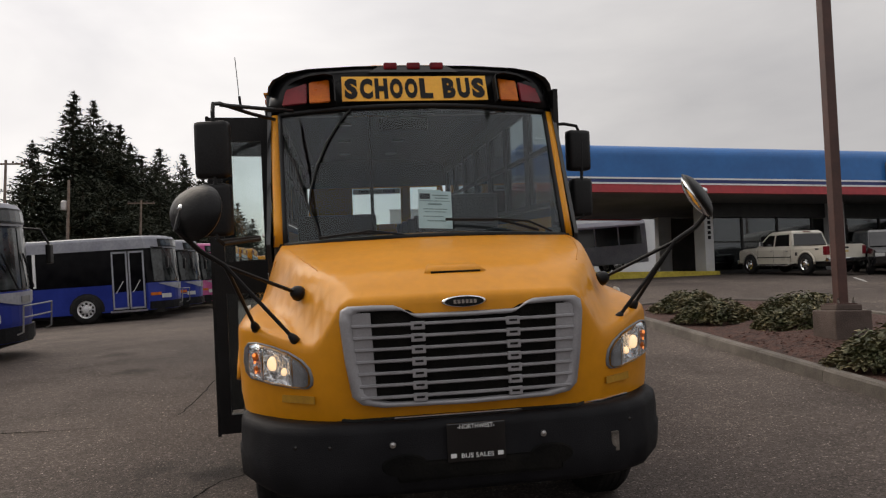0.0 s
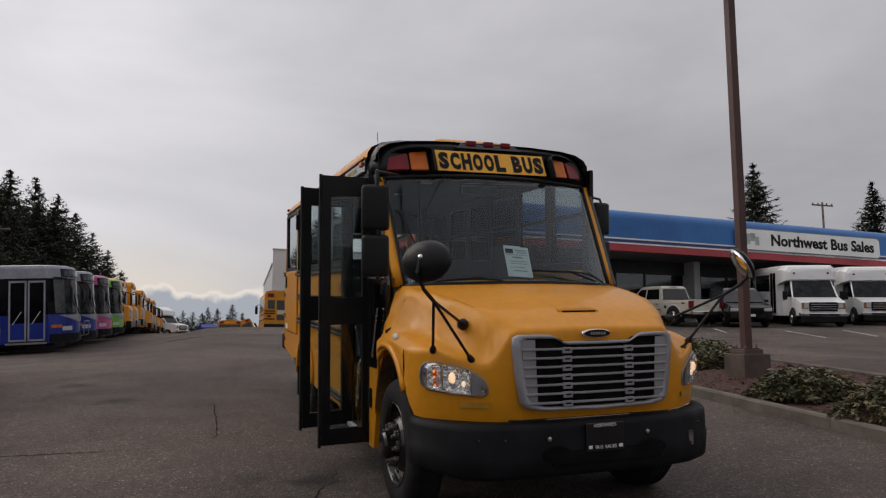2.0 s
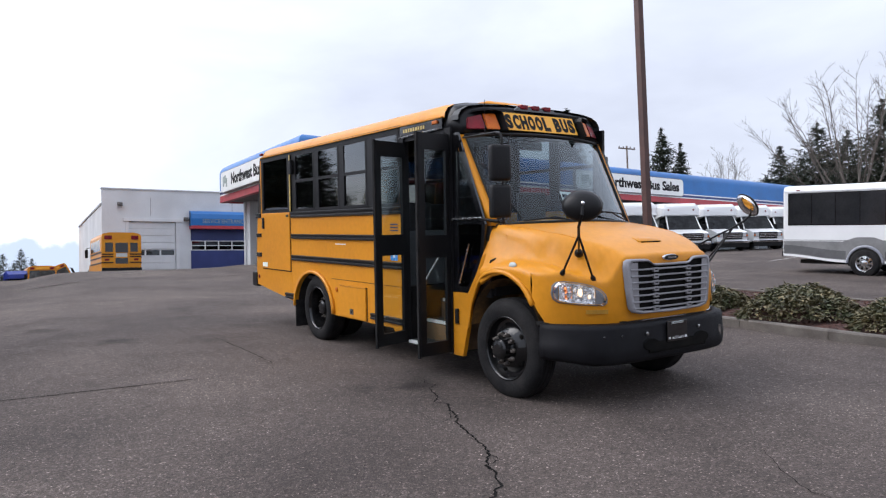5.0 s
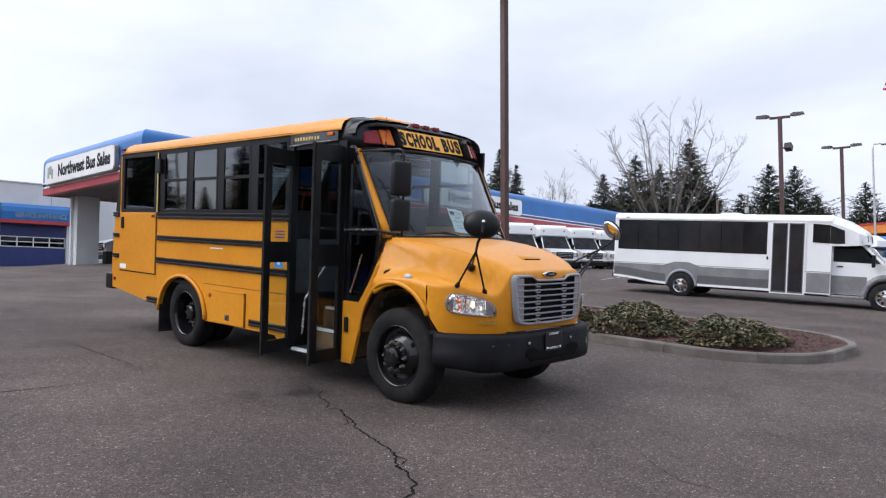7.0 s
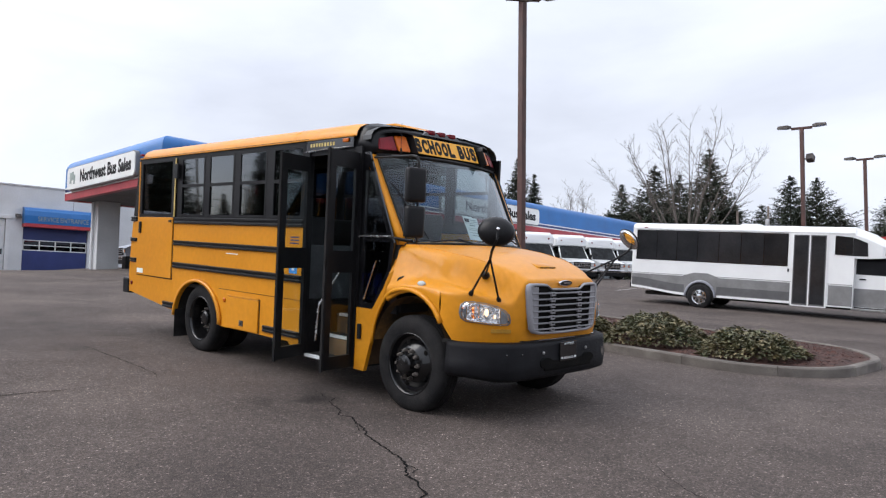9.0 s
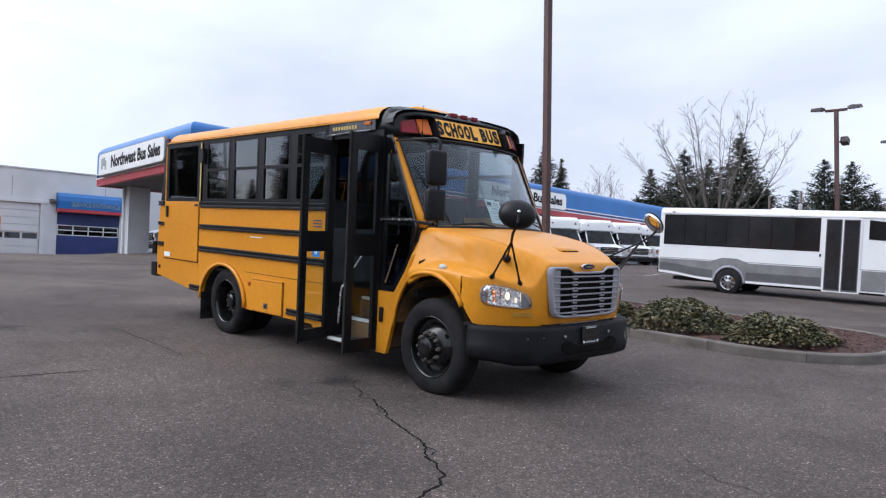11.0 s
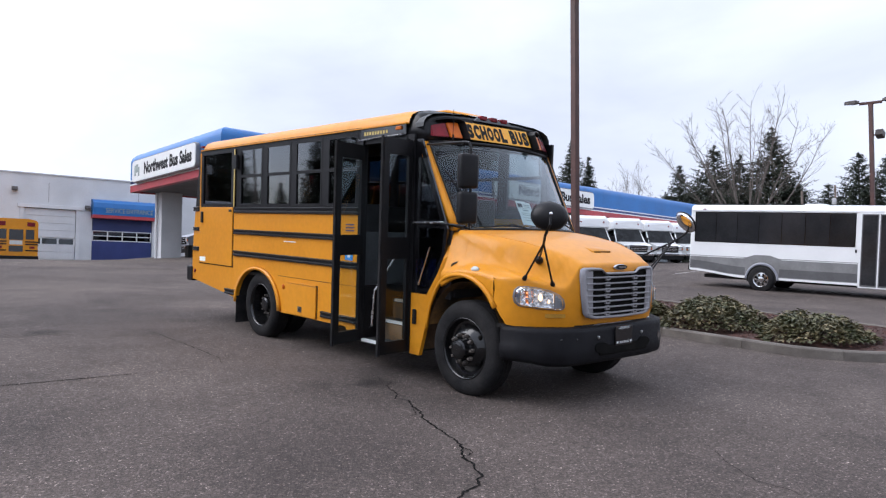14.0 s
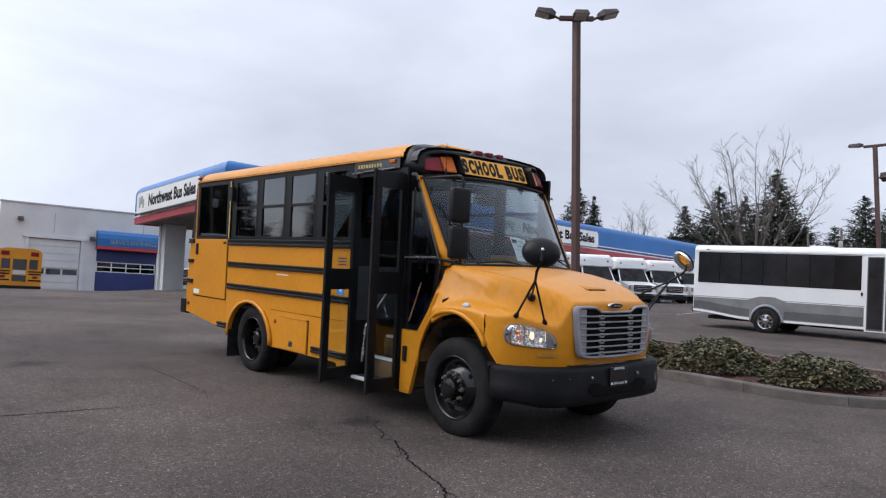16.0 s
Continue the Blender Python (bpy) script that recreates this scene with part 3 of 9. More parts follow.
def stand(x, y, heading, lean=True, lift=0.0, level=ground_z):
    """The pose of a thing on the lot whose own -y axis, its nose, points along heading (degrees from -y, anticlockwise)."""
    h = radians(heading)
    across, along = Vector((math.cos(h), math.sin(h), 0)), Vector((-math.sin(h), math.cos(h), 0))
    if lean:
        e = 0.5
        for v in (across, along):
            v.z = (level(x + e * v.x, y + e * v.y) - level(x - e * v.x, y - e * v.y)) / (2 * e)
        along.normalize()
        across = (across - along * across.dot(along)).normalized()
    up = across.cross(along)
    m = Matrix((across, along, up)).transposed().to_4x4()
    m.translation = (x, y, level(x, y) + lift)
    return m

# ---- ground ----
def graded(lo, hi, fine_lo, fine_hi, step):
    inner = list(np.arange(fine_lo, fine_hi + 0.01, step))
    out, d, v = [], step, fine_hi
    while v < hi:
        d *= 1.35
        v += d
        out.append(v)
    left, d, v = [], step, fine_lo
    while v > lo:
        d *= 1.35
        v -= d
        left.append(v)
    return left[::-1] + inner + out


def build_ground():
    xs, ys = graded(-2500, 2500, -40, 60, 1.25), graded(-2500, 3000, -25, 75, 1.25)
    verts = [(x, y, ground_z(x, y)) for y in ys for x in xs]
    n = len(xs)
    faces = [(j * n + i, j * n + i + 1, (j + 1) * n + i + 1, (j + 1) * n + i) for j in range(len(ys) - 1) for i in range(n - 1)]
    me = bpy.data.meshes.new("ground")
    me.from_pydata(verts, [], faces)
    me.materials.append(ASPHALT)
    for p in me.polygons:
        p.use_smooth = True
    return tagged(new("ground", me), "worn grey asphalt lot, stained and cracked, sloping", "ground", kind="structure")


ground = build_ground()


def ribbon(name, pts, width, material, lift, seed, label, jitter=0.0, step=0.06, taper=True):
    """A narrow strip on the lot along a line, with a ragged edge."""
    rnd = random.Random(seed)
    line = []
    for (x0, y0), (x1, y1) in zip(pts, pts[1:]):
        d = math.hypot(x1 - x0, y1 - y0)
        k = max(1, int(d / step))
        for i in range(k):
            line.append((x0 + (x1 - x0) * i / k, y0 + (y1 - y0) * i / k))
    line.append(pts[-1])
    bm, rows, wob = bmesh.new(), [], 0.0
    for i, (x, y) in enumerate(line):
        a, b = line[max(i - 1, 0)], line[min(i + 1, len(line) - 1)]
        dx, dy = b[0] - a[0], b[1] - a[1]
        d = math.hypot(dx, dy)
        nx, ny = -dy / d, dx / d
        wob = 0.7 * wob + rnd.uniform(-jitter, jitter)
        x, y = x + nx * wob, y + ny * wob
        w = width * rnd.uniform(0.55, 1.3) / 2
        if taper:
            w *= 0.25 + 0.75 * min(1.0, 4 * i / len(line), 4 * (len(line) - 1 - i) / len(line))
        rows.append([bm.verts.new((x + s * nx * w, y + s * ny * w, ground_z(x, y) + lift)) for s in (-1, 1)])
    for r, q in zip(rows, rows[1:]):
        bm.faces.new((r[0], r[1], q[1], q[0]))
    ob = part(name, bm, material, ground, label)
    return tagged(ob, kind="stuff")


ribbon("crack", [(-1.10, 6.50), (-1.16, 6.30), (-1.26, 6.12), (-1.20, 5.98), (-1.36, 5.82), (-1.42, 5.62), (-1.60, 5.26), (-1.56, 5.12), (-1.64, 4.86), (-1.86, 4.40), (-1.90, 4.18), (-1.97, 3.96), (-2.08, 3.62), (-2.28, 3.34), (-2.36, 3.10), (-2.58, 2.80), (-2.86, 2.72), (-2.92, 2.5), (-3.05, 2.2), (-3.05, 1.7), (-3.3, 1.2)], 0.021, CRACK, 0.004, 3, "long dark crack in the asphalt", 0.022, 0.035)
ribbon("crack", [(-1.64, 4.86), (-1.80, 4.62), (-1.95, 4.55)], 0.010, CRACK, 0.004, 31, "hairline branch of the crack", 0.012, 0.03)
ribbon("crack", [(-2.08, 3.62), (-2.12, 3.40), (-2.28, 3.34)], 0.012, CRACK, 0.0045, 32, "hairline branch of the crack", 0.012, 0.03)
ribbon("crack", [(-0.2, 2.5), (-0.45, 2.2), (-0.63, 1.96), (-0.78, 1.70), (-0.75, 1.48), (-0.9, 1.2)], 0.006, CRACK, 0.004, 5, "hairline crack in the asphalt", 0.012)
ribbon("seam", [(-9.0, 7.7), (-6.5, 7.85), (-4.82, 7.85), (-3.46, 7.83), (-2.84, 7.88), (-2.46, 7.97)], 0.024, CRACK, 0.004, 6, "dark joint of an asphalt patch", 0.008)
ribbon("seam", [(-2.46, 7.97), (-2.36, 8.45), (-2.40, 9.6), (-2.52, 11.05)], 0.016, CRACK, 0.004, 7, "dark joint of an asphalt patch", 0.01)


def painted_line(x0, y0, x1, y1, width=0.10):
    ribbon("painted_line", [(x0, y0), (x1, y1)], width, LINE_PAINT, 0.004, int(x0 * 7 + y0), "worn white painted parking line", 0.004, 0.12, taper=False)


painted_line(0.4, 25.7, 4.5, 23.6)
painted_line(-6.2, 27.8, -3.4, 26.0)
painted_line(18.6, 22.6, 17.0, 18.9)
painted_line(26.0, 18.5, 21.5, 17.2)
painted_line(16.8, 24.6, 15.6, 22.2)
painted_line(21.0, 22.2, 19.3, 19.0)


# ---- planting island with its kerb ----
def island_outline(inset, n_arc=9):
    x0, x1, y0, y1 = 5.0 + inset, 9.35 - inset, 2.85 + inset, 17.0 - inset
    r, pts = max(1.75 - inset, 0.3), []
    for cx, cy, a0 in ((x1 - r, y0 + r, -90), (x1 - r, y1 - r, 0), (x0 + r, y1 - r, 90), (x0 + r, y0 + r, 180)):
        for k in range(n_arc):
            a = radians(a0 + 90 * k / (n_arc - 1))
            pts.append((cx + r * math.cos(a), cy + r * math.sin(a)))
    return pts


def walk_outline(pts, step):
    """Points at even steps round a closed outline."""
    out, carry = [], 0.0
    loop = pts + pts[:1]
    for (x0, y0), (x1, y1) in zip(loop, loop[1:]):
        d = math.hypot(x1 - x0, y1 - y0)
        s = carry
        while s < d:
            out.append((x0 + (x1 - x0) * s / d, y0 + (y1 - y0) * s / d))
            s += step
        carry = s - d
    return out


def build_island():
    soil = bmesh.new()
    centre = (7.2, 9.0)
    rings = []
    for inset, up in ((0.10, 0.11), (0.5, 0.15), (1.0, 0.20), (1.5, 0.23), (1.9, 0.24)):
        rings.append([(x, y, ground_z(x, y) + up + 0.02 * noise.noise((x * 3, y * 3, 0))) for x, y in island_outline(inset)])
    loft(rings, caps=False, bm=soil)
    soil.faces.new([v for v in soil.verts][-len(rings[0]):])
    island = part("planting_bed", soil, MULCH, None, "", True)
    tagged(island, "red-brown bark mulch bed inside a concrete kerb", "planting bed", kind="structure")
    outer, inner = walk_outline(island_outline(0.0), 0.1), None
    kerb = thing("kerb", Matrix(), "grey concrete kerb round the planting bed, scuffed", "kerb")
    kerb["kind"] = "structure"
    pts = walk_outline(island_outline(0.0, 15), 0.25)
    n = len(pts)
    per = 6
    for s in range(0, n, per):
        bm, rings = bmesh.new(), []
        idx = [(s + k) % n for k in range(min(per, n - s) + 1)]
        for q, i in enumerate(idx):
            (xa, ya), (xb, yb) = pts[(i - 1) % n], pts[(i + 1) % n]
            dx, dy = xb - xa, yb - ya
            d = math.hypot(dx, dy)
            ix, iy = -dy / d, dx / d
            x, y = pts[i]
            gap = 0.004 if q == 0 else -0.004 if q == len(idx) - 1 else 0
            x, y = x + dx / d * gap, y + dy / d * gap
            g = ground_z(x, y)
            rings.append([(x + ix * a, y + iy * a, g + z) for a, z in ((0.0, -0.05), (0.015, 0.13), (0.04, 0.155), (0.14, 0.16), (0.16, 0.145), (0.16, -0.05))])
        loft(rings, bm=bm)
        part("kerb_stone", bm, CONCRETE, kerb)
    return island


build_island()


def leaf_mound(name, x, y, rx, ry, h, count, seed, label):
    """A low spreading evergreen shrub: a dark core of stems and many single leaves over it."""
    rnd = random.Random(seed)
    root = thing(name, Matrix.Translation((x, y, ground_z(x, y) + 0.14)), label, "shrub", "shrubs in the planting bed")
    stems = bmesh.new()
    for k in range(26):
        a, d = rnd.uniform(0, 6.283), math.sqrt(rnd.random()) * 0.85
        tip = Vector((math.cos(a) * d * rx, math.sin(a) * d * ry, h * (1 - d * d) * rnd.uniform(0.7, 0.95)))
        tube([(tip.x * 0.2, tip.y * 0.2, -0.05), (tip.x * 0.6, tip.y * 0.6, tip.z * 0.6), tip], [0.012, 0.008, 0.004], 4, stems)
    part("stem_work", stems, BARK, root)["kind"] = "stuff"
    verts, faces = [], []
    for k in range(count):
        a, d = rnd.uniform(0, 6.283), math.sqrt(rnd.random())
        lump = 1 + 0.22 * noise.noise((math.cos(a) * 2 + seed, math.sin(a) * 2, d * 2))
        up = h * (1 - d ** 2.4) * lump * rnd.uniform(0.55, 1.06)
        c = Vector((math.cos(a) * d * rx * lump, math.sin(a) * d * ry * lump, max(up, 0.02)))
        length, w = rnd.uniform(0.065, 0.11), rnd.uniform(0.022, 0.034)
        out = Vector((math.cos(a + rnd.uniform(-1.2, 1.2)), math.sin(a + rnd.uniform(-1.2, 1.2)), rnd.uniform(-0.45, 0.5))).normalized()
        side = out.cross(Vector((rnd.uniform(-0.4, 0.4), rnd.uniform(-0.4, 0.4), 1))).normalized()
        nrm = side.cross(out)
        b = len(verts)
        verts += [c, c + out * length * 0.45 + side * w + nrm * 0.008, c + out * length - nrm * 0.015, c + out * length * 0.45 - side * w + nrm * 0.008]
        faces += [(b, b + 1, b + 2), (b, b + 2, b + 3)]
    me = bpy.data.meshes.new("foliage")
    me.from_pydata(verts, [], faces)
    me.materials.append(LEAF)
    ob = new("foliage", me)
    ob.parent = root
    ob["kind"] = "stuff"
    return root


SHRUB = "low spreading evergreen shrub with grey-green leaves on mulch"
for k, (x, y, rx, ry, h) in enumerate(((6.25, 4.45, 0.95, 0.95, 0.52), (6.05, 6.15, 0.90, 1.05, 0.55), (6.0, 7.95, 0.85, 0.80, 0.50), (7.6, 7.1, 0.8, 0.9, 0.45), (6.7, 11.2, 0.80, 0.75, 0.48), (7.6, 12.6, 0.9, 0.85, 0.55), (6.0, 12.7, 0.75, 0.8, 0.46), (6.3, 14.6, 0.8, 0.9, 0.5))):
    leaf_mound("shrub", x, y, rx, ry, 0.82 * h, 3600, 40 + k, SHRUB)


def bark_chips(count, seed):
    """Loose chips over the bed, each a thin bent sliver."""
    rnd = random.Random(seed)
    verts, faces = [], []
    for k in range(count):
        x, y = rnd.uniform(5.25, 9.1), rnd.uniform(3.1, 11.0)
        edge = min(x - 5.0, 9.35 - x, y - 2.85)
        if edge < 0.28 or (y < 4.6 and math.hypot(max(0, 6.75 - x) + max(0, x - 7.6), 4.6 - y) > 1.50):
            continue
        up = 0.11 + 0.04 * min(1, (edge - 0.1) / 0.4) + 0.05 * smooth((edge - 0.5) / 0.5) + 0.03 * smooth((edge - 1.0) / 0.6)
        c = Vector((x, y, ground_z(x, y) + up + rnd.uniform(0.0, 0.02)))
        a, length, w = rnd.uniform(0, 6.283), rnd.uniform(0.03, 0.085), rnd.uniform(0.010, 0.026)
        d = Vector((math.cos(a), math.sin(a), rnd.uniform(-0.35, 0.35))).normalized() * length / 2
        e = Vector((-math.sin(a), math.cos(a), rnd.uniform(-0.4, 0.4))).normalized() * w / 2
        t = Vector((0, 0, 0.008))
        b = len(verts)
        verts += [c - d - e, c + d - e * 0.6, c + d * 0.9 + e, c - d * 0.8 + e, c + t]
        faces += [(b, b + 1, b + 4), (b + 1, b + 2, b + 4), (b + 2, b + 3, b + 4), (b + 3, b, b + 4)]
    me = bpy.data.meshes.new("bark_chips")
    me.from_pydata(verts, [], faces)
    me.materials.append(MULCH)
    return tagged(new("bark_chips", me), "loose red-brown bark chips on the planting bed", "mulch", kind="stuff")


bark_chips(5200, 77)


# ---- tall lamp posts ----
def lamp_post(x, y, height, spin, base=True, label="", scale=1.0, flood=False):
    root = thing("street_lamp", Matrix.Translation((x, y, ground_z(x, y))), label or ("brown square steel lamp post with three floodlight heads" if base else "far brown steel lamp post with two flat lamp heads"), "street lamp", "lamp posts of the lot")
    top = height
    low = 0.0
    if base:
        low = 0.68
        part("base_block", box(-0.27, 0.27, -0.27, 0.27, -0.1, 0.60, 0.02), BASE_CONCRETE, root, "weathered reddish concrete block")
        part("base_cap", box(-0.19, 0.19, -0.19, 0.19, 0.60, 0.68, 0.012), BASE_CONCRETE, root)
        part("base_plate", box(-0.15, 0.15, -0.15, 0.15, 0.68, 0.70, 0.004), POLE_BROWN, root)
        part("hand_hole_cover", box(0.073, 0.083, -0.045, 0.045, 1.05, 1.25, 0.003), METAL_POLE, root, "small grey cover plate")
        for sx in (-0.115, 0.115):
            for sy in (-0.115, 0.115):
                part("bolt", lathe([(0.018, 0), (0.018, 0.03), (0.010, 0.05), (0.010, 0.08)], 2, 8, Matrix.Translation((sx, sy, 0.70))), HUB_STEEL, root)
    w = 0.072 * scale
    part("post", box(-w, w, -w, w, low, top, 0.012), POLE_BROWN, root, "square brown painted steel post")
    part("arm_bracket", box(-0.40 * scale, 0.40 * scale, -0.05, 0.05, top, top + 0.10, 0.01, m=Matrix.Rotation(radians(spin), 4, "Z")), POLE_BROWN, root)
    for ang, tilt in ((spin, -14), (spin + 180, -14), (spin - 90, -4)) if base else ((spin, -5), (spin + 180, -5)):
        m = Matrix.Rotation(radians(ang), 4, "Z")
        reach = 0.12 if ang == spin - 90 else 0.40 if base else 0.30
        arm = tube([m @ Vector((0.05, 0, top + 0.03)), m @ Vector((reach * scale, 0, top + 0.04)), m @ Vector((reach * scale + 0.12, 0, top + 0.10))], 0.03, 8)
        part("arm", arm, POLE_BROWN, root)
        hm = m @ Matrix.Translation((reach * scale + 0.10, 0, top + 0.10 if ang != spin - 90 else top - 0.10)) @ Matrix.Rotation(radians(tilt), 4, "Y")
        head = part("lamp_head", loft([[(0, -0.07, -0.03), (0, 0.07, -0.03), (0, 0.07, 0.07), (0, -0.07, 0.07)], [(0.12, -0.17, -0.05), (0.12, 0.17, -0.05), (0.12, 0.15, 0.10), (0.12, -0.15, 0.10)], [(0.46, -0.18, -0.05), (0.46, 0.18, -0.05), (0.44, 0.14, 0.05), (0.44, -0.14, 0.05)]]), LAMP_HEAD, root, "bronze floodlight housing")
        head.matrix_basis = hm if base else hm @ Matrix.Diagonal((1.15, 0.8, 0.9, 1))
        part("lens", box(0.14, 0.44, -0.14, 0.14, -0.062, -0.052, 0.003), LAMP_GLASS, head)
    if flood:
        part("flood_arm", tube([(0.05, -0.03, top - 1.25), (0.34, -0.14, top - 1.22)], 0.025, 8), POLE_BROWN, root)
        side = part("lamp_head", box(-0.16, 0.16, -0.14, 0.14, -0.15, 0.12, 0.03), LAMP_HEAD, root, "bronze side floodlight")
        side.matrix_basis = Matrix.Translation((0.42, -0.17, top - 1.16)) @ Matrix.Rotation(radians(24), 4, "Y")
    return root


lamp_post(6.43, 9.73, 7.62, -38)


# ---- dealership building ----
BX, BY, BTURN = 5.2, 28.17, radians(5.2)
building = thing("dealership_building", Matrix.Translation((BX, BY, 0)) @ Matrix.Rotation(BTURN, 4, "Z"), "long low showroom with blue, white and red fascia and glass front", "building")
FB, FT = 6.18, 8.22
FASCIA = ((0.00, 0.34, FASCIA_RED, "red band"), (0.34, 0.41, FASCIA_WHITE, "white line"), (0.41, 0.56, DOOR_BLUE, "navy band"), (0.56, 0.63, FASCIA_WHITE, "white line"))


def fascia_run(length, m, parent, mitre):
    """One straight run of the fascia, along local x, facing -y."""
    for a, b, mt, lab in FASCIA:
        part("fascia_band", box(0, length, 0.0 - 0.02 * (mt is FASCIA_WHITE), 0.30, FB + a, FB + b, m=m), mt, parent, lab)
    prof = [(0.0, FB + 0.63), (0.0, FT - 0.50)]
    for k in range(1, 9):
        a = radians(90 * k / 8)
        prof.append((0.50 - 0.50 * math.cos(a), FT - 0.50 + 0.50 * math.sin(a)))
    prof += [(1.2, FT), (1.2, FB + 0.63)]
    bm = prism(prof, 0, 0, length)
    for v in bm.verts:
        if mitre[0] and v.co.x < 0.5:
            v.co.x += v.co.y
        elif mitre[1] and v.co.x > length - 0.5:
            v.co.x -= v.co.y
    bm.transform(m)
    part("fascia_panel", bm, FASCIA_BLUE, parent, "rounded glossy blue fascia panel", False)


fascia_run(46.2, Matrix(), building, (True, True))
fascia_run(10.2, Matrix.Rotation(radians(-90), 4, "Z") @ Matrix.Translation((-10.2, 0, 0)), building, (True, True))
fascia_run(10.0, Matrix.Translation((10.0, 10.2, 0)) @ Matrix.Rotation(radians(180), 4, "Z"), building, (False, True))
fascia_run(17.0, Matrix.Translation((46.2, 0, 0)) @ Matrix.Rotation(radians(90), 4, "Z"), building, (True, False))
part("roof", box(0.5, 12.0, 0.5, 9.7, FT - 0.3, FT - 0.12), SOFFIT, building)
part("roof", box(12.0, 45.7, 0.5, 9.7, FT - 0.3, FT - 0.12), SOFFIT, building)
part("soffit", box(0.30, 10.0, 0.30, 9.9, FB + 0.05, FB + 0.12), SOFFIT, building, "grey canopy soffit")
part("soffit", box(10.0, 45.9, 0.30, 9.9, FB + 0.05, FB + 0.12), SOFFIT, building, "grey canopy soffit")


def wall_sign(m, length, parent, text="Northwest Bus Sales"):
    """A white sign box with rounded ends; m puts its centre, x along the wall, z up, facing -y."""
    h, r, out = 1.05, 0.22, []
    for cx, cz, a0 in ((length / 2 - r, -h / 2 + r, -90), (length / 2 - r, h / 2 - r, 0), (-length / 2 + r, h / 2 - r, 90), (-length / 2 + r, -h / 2 + r, 180)):
        for k in range(6):
            a = radians(a0 + 18 * k)
            out.append((cx + r * math.cos(a), cz + r * math.sin(a)))
    rim = prism([(x * 1.012, z * 1.09) for x, z in out], 1, -0.16, 0.0)
    rim.transform(m)
    sign = part("wall_sign", rim, GREY_BAND, parent, "white sign box with rounded ends")
    face = prism(out, 1, -0.20, -0.162)
    face.transform(m)
    part("sign_face", face, SIGN_WHITE, sign)
    lm = m @ Matrix.Translation((0.085 * length, -0.205, 0.0)) @ Matrix.Rotation(radians(90), 4, "X")
    for bm in words(text, 0.56, lm, 0.004, 0.030, length * 0.74):
        part("lettering", bm, SIGN_BLACK, sign, "bold black lettering")
    for k, (x, w, z0, z1) in enumerate(((-0.455, 0.030, -0.25, 0.28), (-0.425, 0.034, -0.10, 0.32), (-0.392, 0.026, -0.30, 0.16))):
        part("sign_mark", box(x * length, (x + w) * length, -0.207, -0.201, z0, z1, 0, None, m), LOGO_GREY, sign, "grey-green plain mark")
    return sign


wall_sign(Matrix.Translation((22.0, -0.02, FB + 0.98)), 10.05, building)
wall_sign(Matrix.Rotation(radians(-90), 4, "Z") @ Matrix.Translation((-5.7, -0.02, FB + 0.98)), 7.4, building)

# columns and glass front
FLOOR = 2.72
for k, (u, v, w, d) in enumerate(((9.58, 2.55, 0.44, 0.95), (16.4, 2.5, 0.40, 1.0), (24.0, 2.6, 0.7, 0.8), (32.0, 2.6, 0.7, 0.8), (40.0, 2.6, 0.7, 0.8), (1.2, 9.0, 1.1, 0.9), (10.5, 8.9, 0.74, 0.5), (1.3, 2.6, 1.15, 1.3))):
    part("column", box(u, u + w, v, v + d, FLOOR - 0.6, FB + 0.05, 0.02), COLUMN_WHITE, building, "off-white square column")
for k in range(5):
    part("number_bar", box(9.73, 9.88, 2.535, 2.548, 5.36 - 0.23 * k, 5.52 - 0.23 * k), SIGN_BLACK, building)
part("drain_pipe", tube([(1.12, 9.5, 2.4), (1.12, 9.5, 6.2)], 0.06, 8), FASCIA_WHITE, building, "white downpipe")
part("yellow_kerb", box(3.4, 10.0, 2.1, 3.9, 2.3, 2.96, 0.03), KERB_YELLOW, building, "yellow painted raised kerb")
part("floor_slab", box(10.0, 46.0, 3.0, 9.2, 2.0, FLOOR + 0.12), CONCRETE, building)
part("rear_wall", box(14.5, 46.0, 16.7, 17.0, FLOOR, FB + 0.1), STUCCO, building)
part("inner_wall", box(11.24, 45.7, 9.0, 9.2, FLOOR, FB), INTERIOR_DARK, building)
part("side_wall", box(14.5, 14.75, 9.2, 16.7, FLOOR, FB + 0.1), STUCCO, building)
part("end_wall", box(45.75, 46.0, 3.4, 16.7, FLOOR, FB + 0.1), STUCCO, building)
part("header", box(10.0, 45.7, 3.3, 3.6, 5.55, FB + 0.06), DARK_FRAME, building, "dark header above the shop windows")
for k in range(19):
    u0 = 10.1 + 1.86 * k
    part("mullion", box(u0, u0 + 0.09, 3.38, 3.52, FLOOR + 0.12, 5.55), DARK_FRAME, building)
    if k < 18:
        part("shop_window", box(u0 + 0.10, u0 + 1.85, 3.43, 3.45, FLOOR + 0.35, 5.52), SHOW_GLASS, building, "dark shop window pane")
        part("window_rail", box(u0 + 0.10, u0 + 1.85, 3.40, 3.50, 4.35, 4.42), DARK_FRAME, building)
part("plinth", box(10.1, 45.6, 3.39, 3.51, FLOOR + 0.12, FLOOR + 0.34), DARK_FRAME, building)
for k in range(5):
    u0 = 13.0 + 6.2 * k
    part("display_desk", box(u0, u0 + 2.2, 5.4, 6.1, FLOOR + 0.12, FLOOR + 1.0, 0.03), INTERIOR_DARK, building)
part("trash_bin", box(2.7, 3.2, 9.0, 9.5, 2.55, 3.5, 0.05), BLACK_TRIM, building, "black outdoor bin")

# ---- service shed behind ----
shed = thing("service_shed", Matrix.Translation((0.15, 57.0, 0)), "tall white rendered service shed with roller doors", "building")
SB = 1.9
